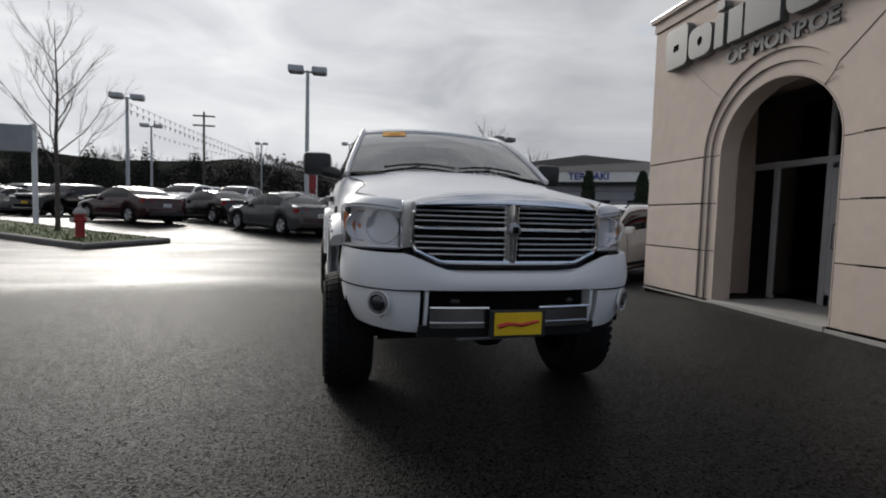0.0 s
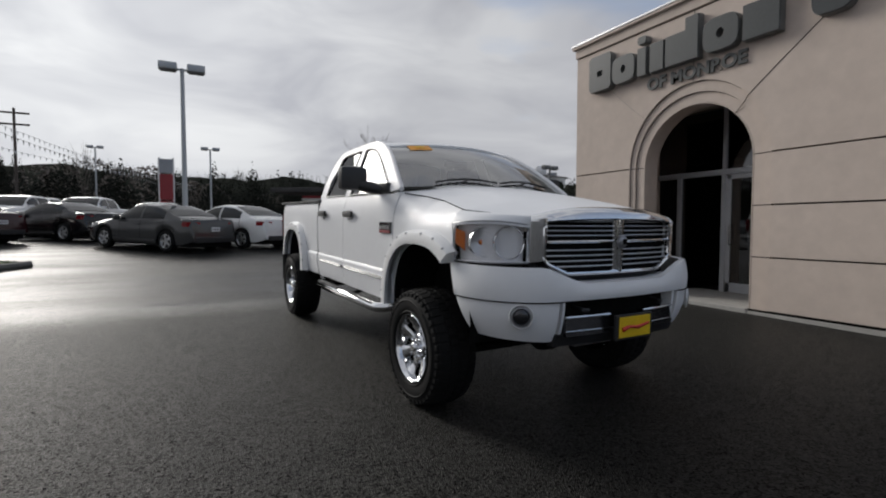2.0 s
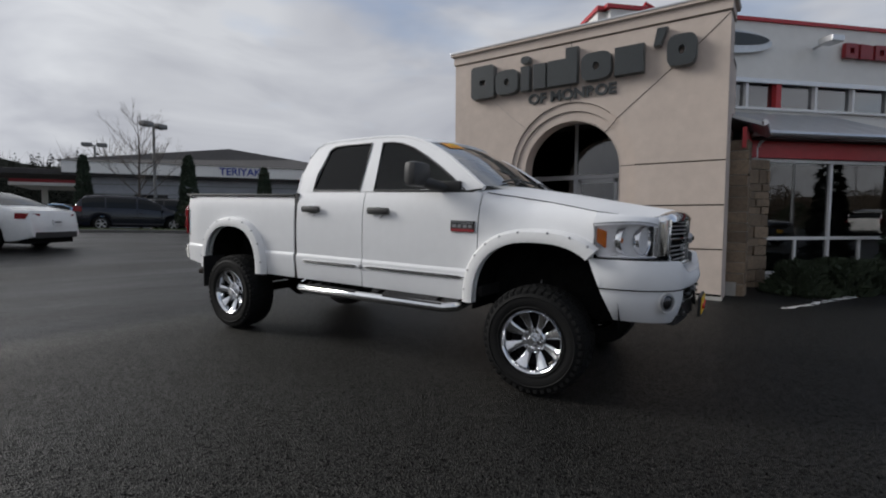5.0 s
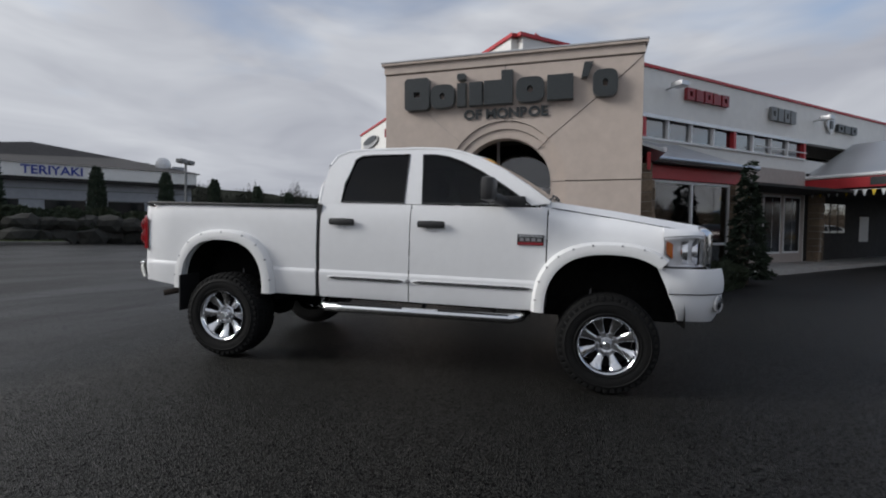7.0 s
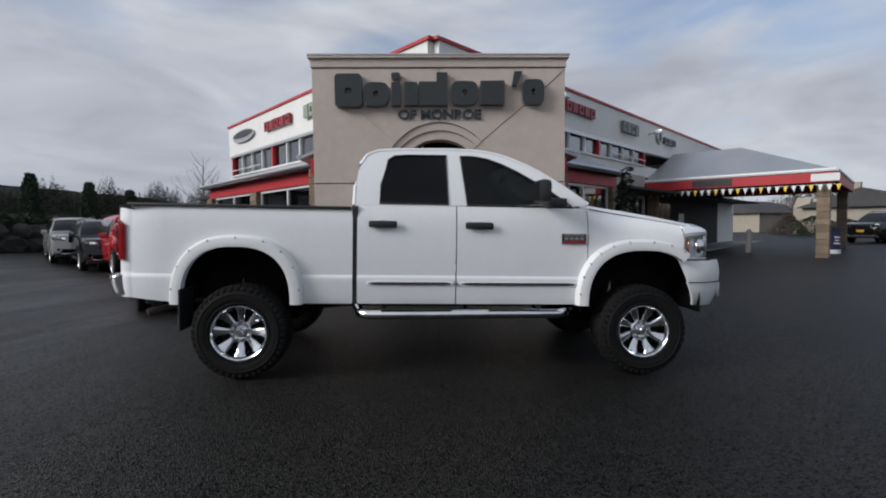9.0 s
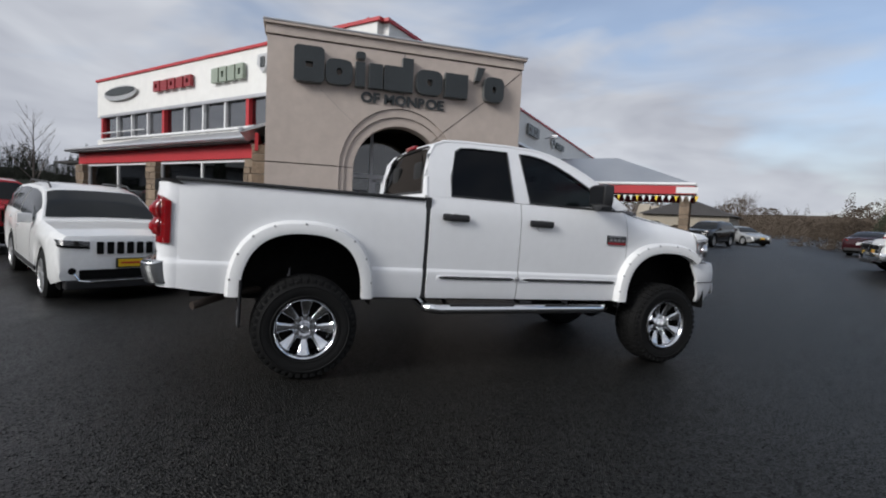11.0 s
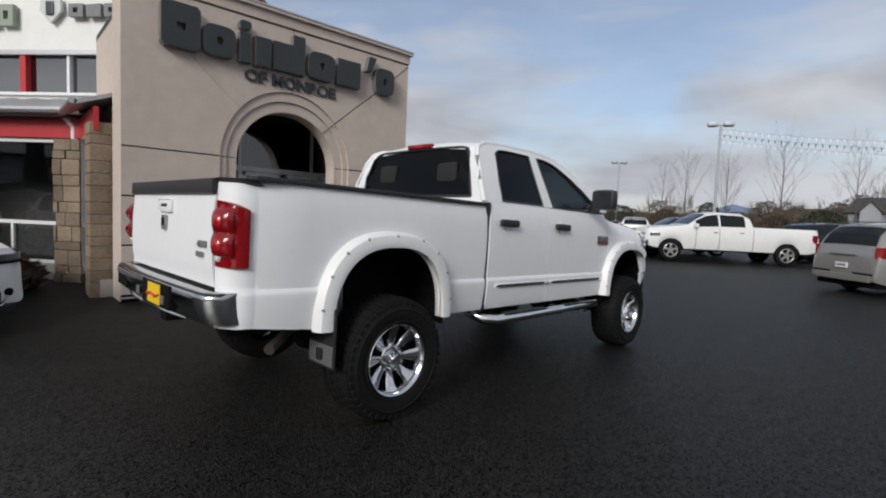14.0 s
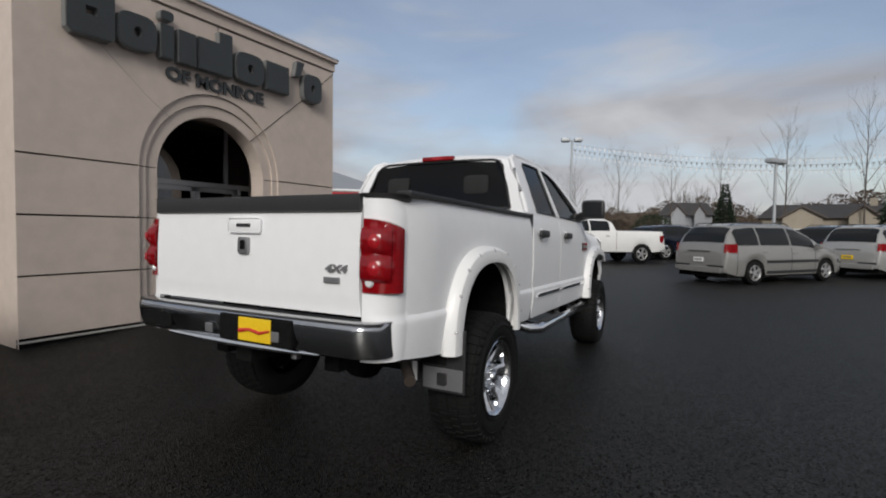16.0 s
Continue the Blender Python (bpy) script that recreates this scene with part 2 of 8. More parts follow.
DOOR_FRAME = material("pale_door_frame", (0.50, 0.51, 0.53), 0.4, 0.25, scale=2, vary=0.06)
WHITE_FRAME = material("white_window_frame", (0.72, 0.72, 0.72), 0.45, scale=2, vary=0.06)
# near black paints in the shade of rooms, soffits and canopy; also cab trim
DARK = material("dark_trim_and_shade", (0.025, 0.023, 0.022), 0.8, scale=0.7, vary=0.5)
STONE = material("ledge_stone", (0.20, 0.150, 0.105), 0.85, scale=2.5, vary=0.35, bump=0.5, fine=40, island=True)
KERB = material("wet_kerb_concrete", (0.11, 0.105, 0.095), 0.7, scale=1.5, vary=0.3, bump=0.2, fine=60)
CONCRETE = material("concrete", (0.34, 0.33, 0.31), 0.8, scale=1.2, vary=0.18, bump=0.2, fine=70)
SIGN_DARK = material("dark_sign_letters", (0.028, 0.033, 0.035), 0.4, scale=3, vary=0.2)
SIGN_EDGE = material("sign_letter_edges", (0.16, 0.165, 0.165), 0.45, scale=3, vary=0.15)
SIGN_RED = material("red_sign", (0.24, 0.016, 0.022), 0.45, scale=2, vary=0.1)
SIGN_GREEN = material("grey_green_sign", (0.26, 0.30, 0.24), 0.5, scale=2, vary=0.1)
SILVER = material("silver_sign", (0.5, 0.5, 0.5), 0.35, 0.7, scale=2, vary=0.1)
WINDOW = glass_material("shop_window", (0.30, 0.31, 0.32), ior=1.95)
SKY_WINDOW = glass_material("upper_window", (0.20, 0.23, 0.28), ior=2.7)
DARK_GLAZING = material("dark_glazing", (0.018, 0.021, 0.026), 0.08, spec=0.6, scale=0.5, vary=0.2)
PAINT_WHITE = material("white_car_paint", (0.76, 0.765, 0.775), 0.46, coat=0.06, scale=1.5, vary=0.025, spec=0.28)
FLARE_WHITE = material("white_plastic", (0.76, 0.76, 0.755), 0.45, coat=0.2, scale=4, vary=0.03)
BUMPER_CHROME = material("dull_bumper_chrome", (0.50, 0.51, 0.52), 0.16, 1.0, scale=6, vary=0.08, rvary=0.05)
CHROME = material("chrome", (0.78, 0.79, 0.80), 0.07, 1.0, scale=6, vary=0.04, rvary=0.03)
SATIN = material("satin_silver", (0.32, 0.32, 0.33), 0.35, 0.7, scale=4, vary=0.06)
BLACK = material("black_plastic", (0.018, 0.018, 0.019), 0.5, scale=8, vary=0.2, bump=0.1)
RUBBER = material("tyre_rubber", (0.008, 0.008, 0.008), 0.72, scale=14, vary=0.3, bump=0.25, spec=0.16)
UNDER = material("underbody", (0.008, 0.008, 0.008), 0.95, scale=3, vary=0.5, spec=0.08)
RUST = material("rusty_exhaust", (0.045, 0.034, 0.027), 0.7, 0.3, scale=9, vary=0.3)
TAIL_RED = material("red_lamp_lens", (0.20, 0.002, 0.005), 0.12, coat=0.1, scale=9, vary=0.25)
TAIL_BRIGHT = material("red_lamp_bowl", (0.34, 0.008, 0.014), 0.12, coat=0.35, scale=14, vary=0.3)
AMBER = material("amber_lens", (0.60, 0.15, 0.015), 0.15, coat=1.0, scale=20, vary=0.2)
CLEAR = glass_material("clear_lens", (0.97, 0.97, 0.98), ior=1.4)
SCREEN = glass_material("windshield_glass", (0.62, 0.65, 0.64), ior=3.0)
TINT = glass_material("tinted_side_glass", (0.06, 0.062, 0.062), gloss=0.34, ior=1.7)
SIDE_GLASS = glass_material("green_side_glass", (0.26, 0.29, 0.29), gloss=0.40, ior=1.6)
GLASS_MIRROR = material("mirror_glass", (0.015, 0.016, 0.018), 0.2, 0.1, spec=0.2)
WHEEL_CHROME = material("wheel_chrome", (0.70, 0.71, 0.73), 0.09, 1.0, scale=14, vary=0.12, rvary=0.05)
LAMP_SHELL = material("lamp_inner_shell", (0.82, 0.82, 0.83), 0.25, 0.3, scale=10, vary=0.12)
STRIP = material("dark_satin_strip", (0.075, 0.075, 0.08), 0.22, 0.85, scale=6, vary=0.1)
SLAT = material("grille_slat_silver", (0.55, 0.55, 0.56), 0.28, 0.8, scale=6, vary=0.1)
JOINT = material("dark_sealant", (0.05, 0.042, 0.038), 0.9, scale=3, vary=0.2)
REFLECTOR = material("lamp_reflector", (0.88, 0.88, 0.89), 0.06, 1.0, scale=12, vary=0.12)
SEAT = material("grey_seat_cloth", (0.014, 0.014, 0.014), 0.9, scale=9, vary=0.2)
YELLOW = material("yellow_plate", (0.75, 0.50, 0.012), 0.5, scale=9, vary=0.1)
PLATE_RED = material("red_print", (0.5, 0.03, 0.02), 0.5)
STICKER = material("orange_sticker", (0.75, 0.33, 0.03), 0.55, scale=20, vary=0.1)
GREY_POLE = material("painted_pole", (0.40, 0.42, 0.44), 0.5, 0.3, scale=2, vary=0.1)
GRASS = material("winter_grass", (0.075, 0.10, 0.03), 0.9, scale=3, vary=0.4, bump=0.6)
BARK = material("bark", (0.085, 0.07, 0.06), 0.9, scale=6, vary=0.35, bump=0.4)
TWIG = material("pale_twigs", (0.16, 0.135, 0.115), 0.9, scale=3, vary=0.3)
NEEDLE = material("conifer_needles", (0.022, 0.036, 0.02), 0.85, scale=0.8, vary=0.45)
SHRUB = material("evergreen_shrub", (0.028, 0.04, 0.02), 0.85, scale=2, vary=0.5)
BROWN_LEAF = material("winter_shrub", (0.075, 0.056, 0.040), 0.9, scale=2, vary=0.4)
WOODS = material("winter_woods", (0.032, 0.034, 0.028), 0.95, scale=0.05, vary=0.5, spec=0.0)
BROWN_WOODS = material("bare_woods", (0.105, 0.084, 0.066), 0.95, scale=0.06, vary=0.4, spec=0.0)
HYDRANT_RED = material("hydrant_red", (0.28, 0.018, 0.02), 0.5, scale=8, vary=0.2)
# blue of the distant air haze is put into the base colour
HILL = material("hazy_hill", (0.20, 0.25, 0.36), 1.0, scale=0.004, vary=0.2, spec=0.0)
ROOF_TILE = material("dark_roof", (0.045, 0.042, 0.042), 0.85, scale=0.6, vary=0.25)
CREAM = material("cream_siding", (0.33, 0.29, 0.23), 0.75, scale=0.4, vary=0.1)
SIDING = material("grey_siding", (0.30, 0.31, 0.33), 0.7, scale=0.5, vary=0.12)
BLUE_SIGN = material("blue_print", (0.03, 0.05, 0.28), 0.5)
DRUM = material("dark_blue_banner", (0.018, 0.022, 0.06), 0.5, scale=5, vary=0.4)


# ---- mesh helpers ----
def part(name, bm, mat, parent=None, label="", smooth=False):
    """Links a bmesh as one mesh object, under a thing or a part when parent is given."""
    bmesh.ops.recalc_face_normals(bm, faces=bm.faces)
    me = bpy.data.meshes.new(name)
    bm.to_mesh(me)
    bm.free()
    for m in mat if isinstance(mat, (list, tuple)) else (mat,):
        me.materials.append(m)
    if smooth:
        me.shade_smooth()
        me.set_sharp_from_angle(angle=radians(38))
    ob = new(name, me)
    if parent:
        ob.parent = parent
    if label:
        ob["label"] = label
    return ob


def thing(name, m, label, category, group="", kind=""):
    ob = new(name)
    ob.empty_display_size = 0.2
    ob.matrix_world = m
    return tagged(ob, label, category, group, kind)


def add_box(bm, x0, x1, y0, y1, z0, z1, bevel=0.0, m=None, mi=0):
    got = bmesh.ops.create_cube(bm, size=1)["verts"]
    t = Matrix.Translation(((x0 + x1) / 2, (y0 + y1) / 2, (z0 + z1) / 2)) @ Matrix.Diagonal((abs(x1 - x0), abs(y1 - y0), abs(z1 - z0), 1))
    bmesh.ops.transform(bm, matrix=m @ t if m else t, verts=got)
    faces = list({f for v in got for f in v.link_faces})
    for f in faces:
        f.material_index = mi
    if bevel:
        edges = list({e for v in got for e in v.link_edges})
        bmesh.ops.bevel(bm, geom=edges, offset=bevel, segments=2, affect="EDGES", profile=0.6)
    return bm


def box(x0, x1, y0, y1, z0, z1, bevel=0.0, m=None):
    return add_box(bmesh.new(), x0, x1, y0, y1, z0, z1, bevel, m)


def add_tube(bm, pts, r, seg=10, mi=0):
    """A round bar through points; r is a radius or one radius a point."""
    rs = r if isinstance(r, (list, tuple)) else [r] * len(pts)
    ps = [Vector(q) for q in pts]
    rings = []
    for i, q in enumerate(ps):
        d = (ps[min(i + 1, len(ps) - 1)] - ps[max(i - 1, 0)]).normalized()
        u = d.orthogonal().normalized()
        if abs(d.z) < 0.9:
            u = d.cross(Vector((0, 0, 1))).normalized()
        w = d.cross(u)
        rings.append([bm.verts.new(q + rs[i] * (math.cos(a) * u + math.sin(a) * w)) for a in (2 * math.pi * k / seg for k in range(seg))])
    for a, b in zip(rings, rings[1:]):
        for k in range(seg):
            f = bm.faces.new((a[k], a[(k + 1) % seg], b[(k + 1) % seg], b[k]))
            f.material_index = mi
    for ring in (rings[0], rings[-1]):
        bm.faces.new(ring).material_index = mi
    return bm


def tube(pts, r, seg=10):
    return add_tube(bmesh.new(), pts, r, seg)


def add_lathe(bm, profile, axis="x", seg=40, at=(0, 0, 0), mi=0):
    """Turns (offset along the axis, radius) pairs round an axis."""
    rings = []
    for o, r in profile:
        ring = []
        for k in range(seg):
            a = 2 * math.pi * k / seg
            c, s = r * math.cos(a), r * math.sin(a)
            p = {"x": (o, c, s), "y": (c, o, s), "z": (c, s, o)}[axis]
            ring.append(bm.verts.new(Vector(p) + Vector(at)))
        rings.append(ring)
    for a, b in zip(rings, rings[1:]):
        for k in range(seg):
            bm.faces.new((a[k], a[(k + 1) % seg], b[(k + 1) % seg], b[k])).material_index = mi
    return bm


def lathe(profile, axis="x", seg=40, at=(0, 0, 0)):
    return add_lathe(bmesh.new(), profile, axis, seg, at)


def grid(nu, nv, fn, thick=None):
    """A sheet through fn(u, v) with u and v from 0 to 1; thick is an offset vector, or a function of (u, v), for a closed slab."""
    bm = bmesh.new()

    def sheet(off):
        rows = []
        for i in range(nu + 1):
            row = []
            for j in range(nv + 1):
                q = Vector(fn(i / nu, j / nv))
                if off is not None:
                    q += Vector(off(i / nu, j / nv) if callable(off) else off)
                row.append(bm.verts.new(q))
            rows.append(row)
        for i in range(nu):
            for j in range(nv):
                bm.faces.new((rows[i][j], rows[i + 1][j], rows[i + 1][j + 1], rows[i][j + 1]))
        return rows
    a = sheet(None)
    if thick is not None:
        b = sheet(thick)
        for i in range(nu):
            for j in (0, nv):
                bm.faces.new((a[i][j], a[i + 1][j], b[i + 1][j], b[i][j]))
        for j in range(nv):
            for i in (0, nu):
                bm.faces.new((a[i][j], a[i][j + 1], b[i][j + 1], b[i][j]))
    return bm


def holed(outer, holes, fn, depth):
    """A plate with holes: loops in a plane (a, b), laid into space by fn(a, b, side) with side 0 or 1 for its two faces."""
    bm = bmesh.new()
    loops = []
    for side in (0, 1):
        edges, got = [], []
        for loop in (outer, *holes):
            vs = [bm.verts.new((a, b, side * 10.0)) for a, b in loop]
            edges += [bm.edges.new((vs[i], vs[(i + 1) % len(vs)])) for i in range(len(vs))]
            got.append(vs)
        bmesh.ops.triangle_fill(bm, edges=edges, use_beauty=True)
        loops.append(got)
    for a, b in zip(*loops):
        for i in range(len(a)):
            j = (i + 1) % len(a)
            bm.faces.new((a[i], a[j], b[j], b[i]))
    for v in bm.verts:
        v.co = Vector(fn(v.co.x, v.co.y, 1 if v.co.z > 5 else 0))
    return bm


def text_mesh(name, body, size, depth, mat, parent=None, m=None, label="", align="CENTER", bold=0.0, shear=0.0):
    """Raised letters in Blender's own font, turned into a mesh."""
    cu = bpy.data.curves.new(name, "FONT")
    cu.body, cu.size, cu.extrude, cu.align_x, cu.align_y, cu.offset, cu.shear = body, size, depth, align, "CENTER", bold, shear
    tmp = new(name, cu)
    me = bpy.data.meshes.new_from_object(tmp)
    bpy.data.objects.remove(tmp)
    bpy.data.curves.remove(cu)
    me.materials.clear()
    me.materials.append(mat)
    ob = new(name, me)
    if parent:
        ob.parent = parent
    if m:
        ob.matrix_basis = m
    if label:
        ob["label"] = label
    return ob


def text_parts(name, piece, body, size, depth, mat, m, label, bold=0.0, parent=None):
    """Raised words with each letter a mesh of its own; a thing, or a part when parent is given."""
    src = text_mesh(name, body, size, depth, mat, None, None, bold=bold)
    bm = bmesh.new()
    bm.from_mesh(src.data)
    bpy.data.objects.remove(src)
    host = parent or thing(name, m, label, "sign")
    left = set(bm.verts)
    while left:
        seen, todo = set(), [left.pop()]
        while todo:
            v = todo.pop()
            if v in seen:
                continue
            seen.add(v)
            todo += [e.other_vert(v) for e in v.link_edges]
        left -= seen
        one = bm.copy()
        one.verts.ensure_lookup_table()
        keep = {v.index for v in seen}
        bmesh.ops.delete(one, geom=[v for v in one.verts if v.index not in keep], context="VERTS")
        q = part(piece, one, mat, host)
        if parent:
            q.matrix_basis = m
    bm.free()
    return host


YP = [-90, -14, -10, -5, -1, 3.5, 7, 12, 17, 22, 30, 60, 140]
ZP = [0.4, 0.15, 0.09, 0.045, 0.0, 0.055, 0.132, 0.28, 0.49, 0.76, 0.82, 0.85, 0.85]


def gz(x, y):
    """Height of the ground: the lot falls gently to a drain in front of the entrance."""
    z = float(np.interp(y, YP, ZP))
    z += 0.08 * min(1, max(0, (x - 2.3) / 2.8)) * min(1, max(0, (13 - y) / 5))
    z -= 0.34 * math.exp(-((x - 5.5) / 3.0) ** 2 - ((y - 10.0) / 2.3) ** 2)
    z -= 0.045 * min(max(0, x - 3), 12) * min(1, max(0, (y - 9) / 5)) * (1 - 0.6 * min(1, max(0, (y - 15) / 8)))
    return z


# ---- ground ----
def ground_sheet():
    bm = bmesh.new()
    xs = [-900, -500, -250, -140, -90, -60] + list(range(-40, 42, 2)) + [60, 90, 140, 250, 500, 900]
    rows = [[bm.verts.new((x, y, gz(x, y))) for y in xs] for x in xs]
    for i in range(len(xs) - 1):
        for j in range(len(xs) - 1):
            bm.faces.new((rows[i][j], rows[i + 1][j], rows[i + 1][j + 1], rows[i][j + 1]))
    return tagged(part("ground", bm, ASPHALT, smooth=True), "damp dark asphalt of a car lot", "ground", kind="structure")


ground_sheet()


# ---- the entrance tower ----
TX0, TX1, TY0, TY1, TTOP = 5.26, 5.86, 2.755, 7.665, 4.50
ARCH_Y, ARCH_R, SPRING = 5.225, 0.895, 2.25


def arch_line(r, foot, n=28):
    return [(ARCH_Y + r, foot)] + [(ARCH_Y + r * math.cos(math.pi * k / n), SPRING + r * math.sin(math.pi * k / n)) for k in range(n + 1)] + [(ARCH_Y - r, foot)]


def slab(loop, x0, x1):
    return holed(loop, [], lambda a, b, side: (x0 + (x1 - x0) * side, a, b), 0)


def build_tower():
    T = thing("entrance_tower", Matrix(), "beige stucco entrance tower with an arched doorway and dark sign letters", "building")
    foot = 0.10
    gap = 0.011
    # stucco panels between the horizontal joints, set against a backing wall
    line = arch_line(ARCH_R, foot)
    outer = [(TY1, foot)] + [(TY1, TTOP), (TY0, TTOP), (TY0, foot)] + line[::-1]
    part("tower_core", slab(outer, TX0 + 0.088, TX0 + 0.21), JOINT, T)
    for a, b in ((TY0, TY0 + 0.5), (TY1 - 0.5, TY1)):
        part("tower_return", box(TX0 + 0.212, TX1, a, b, foot, TTOP), STUCCO, T)
    for y in (TY0, TY1):
        part("tower_side", box(TX0 + 0.004, TX1, y - 0.003, y + 0.003, foot, TTOP - 0.01), STUCCO, T)
    part("tower_head", box(TX0 + 0.212, TX1, TY0 + 0.5, TY1 - 0.5, 3.4, TTOP), STUCCO, T)
    levels = [0.20, 0.905, 1.595, 2.28]
    for lo, hi in zip(levels, levels[1:]):
        for a, b in ((TY0, ARCH_Y - ARCH_R - 0.25), (ARCH_Y + ARCH_R + 0.25, TY1)):
            part("stucco_panel", box(TX0, TX0 + 0.085, a, b, lo + gap, hi - gap, 0.003), STUCCO, T)

    def ring(side_w, top_w, foot, a1=math.pi, n=30, leg=True):
        pts = [(ARCH_Y + ARCH_R + side_w, foot)]
        for k in range(n + 1):
            a = a1 * k / n
            w = side_w + (top_w - side_w) * math.sin(a) ** 2
            pts.append((ARCH_Y + (ARCH_R + w) * math.cos(a), SPRING + (ARCH_R + w) * math.sin(a)))
        return pts + ([(ARCH_Y - ARCH_R - side_w, foot)] if leg else [])
    part("stucco_panel", slab([(TY1, 2.28 + gap), (TY1, TTOP - 0.02), (TY0, TTOP - 0.02), (TY0, 2.28 + gap)] + ring(0.25, 0.31, 2.28 + gap)[::-1], TX0, TX0 + 0.085), STUCCO, T)
    inner = arch_line(ARCH_R - 0.016, foot)
    part("jamb_lining", slab(arch_line(ARCH_R - 0.004, foot) + inner[::-1], TX0 + 0.058, TX0 + 0.36), STUCCO, T, "stucco lining of the arch")
    # the arch steps back in two bands
    for w0, w1, x in (((0.0, 0.0), (0.15, 0.155), TX0 + 0.062), ((0.15, 0.155), (0.25, 0.31), TX0 + 0.031)):
        part("arch_moulding", slab(ring(*w1, 0.19) + ring(*w0, 0.19)[::-1], x, TX0 + 0.087), STUCCO, T, "stepped stucco arch moulding")
    # thin dark tubes draw in the corner shade of the steps, left leg and crown
    for (w0, w1), x in (((0.147, 0.152), TX0 + 0.061), ((0.247, 0.307), TX0 + 0.030)):
        part("moulding_groove", tube([(x, a, b) for a, b in ring(w0, w1, 0.19, radians(128), 26, False)], 0.006, 4), JOINT, T)
    for z in (0.905, 1.595, 2.28):
        for sd in (-1, 1):
            for w0, w1, x in ((0.0, 0.15, 0.0605), (0.15, 0.25, 0.0295)):
                y0, y1 = sorted((ARCH_Y + sd * (ARCH_R + w0), ARCH_Y + sd * (ARCH_R + w1)))
                part("moulding_joint", box(TX0 + x, TX0 + x + 0.01, y0, y1, z - 0.007, z + 0.007), JOINT, T)
    # fine joints: one up from the crown, two raking cracks
    def joint(p, q, w=0.006):
        return tube([(TX0 - 0.001, p[0], p[1]), (TX0 - 0.001, q[0], q[1])], w, 4)
    part("control_joint", joint((5.21, 3.46), (5.21, TTOP)), JOINT, T)
    cr = bmesh.new()
    pts = [(2.76, 4.46), (3.3, 3.97), (3.98, 3.42), (4.40, 3.07), (4.46, 3.0), (4.60, 2.88)]
    depth = lambda a, b: -0.001 if math.hypot(a - ARCH_Y, b - SPRING) > 1.16 else 0.030 if math.hypot(a - ARCH_Y, b - SPRING) > 1.05 else 0.061
    add_tube(cr, [(TX0 + depth(a, b), a, b) for a, b in pts], 0.006, 4)
    part("raking_crack", cr, UNDER, T, "dark crack raking across the stucco")
    part("raking_crack", tube([(TX0 - 0.0005, 6.85, 3.75), (TX0 - 0.0005, 6.3, 3.25), (TX0 - 0.0005, 5.95, 2.98)], 0.004, 4), STUCCO_TRIM, T)
    # base: dark reveal over a pale sill strip
    for a, b in ((TY0 - 0.005, ARCH_Y - ARCH_R), (ARCH_Y + ARCH_R, TY1 + 0.005)):
        part("base_reveal", box(TX0 + 0.02, TX0 + 0.05, a, b, 0.0, 0.2), UNDER, T)
        part("base_strip", box(TX0 - 0.012, TX0 + 0.03, a - 0.01, b + 0.01, gz(TX0, a) - 0.02, 0.175, 0.004), CONCRETE, T)
    # cornice
    co = part("cornice", box(TX0 - 0.025, TX1 + 0.02, TY0 - 0.025, TY1 + 0.025, TTOP + 0.005, TTOP + 0.165, 0.006), STUCCO, T)
    part("cornice_cap", box(TX0 - 0.075, TX1 + 0.06, TY0 - 0.07, TY1 + 0.07, TTOP + 0.165, TTOP + 0.215, 0.01), STUCCO, co)
    part("metal_flashing", box(TX0 - 0.085, TX1 + 0.07, TY0 - 0.08, TY1 + 0.08, TTOP + 0.215, TTOP + 0.245, 0.006), ALU, co, "grey metal flashing")
    part("side_wall", box(TX1, 8.4, TY1 - 0.45, TY1 - 0.15, 2.6, TTOP), STUCCO, T)
    part("side_wall", box(TX1, 8.4, TY0 + 0.15, TY0 + 0.45, 2.6, TTOP), STUCCO, T)
    part("tower_roof", box(TX1, 8.4, TY0 + 0.15, TY1 - 0.15, TTOP - 0.1, TTOP), ROOF_TILE, T)
    return T


build_tower()


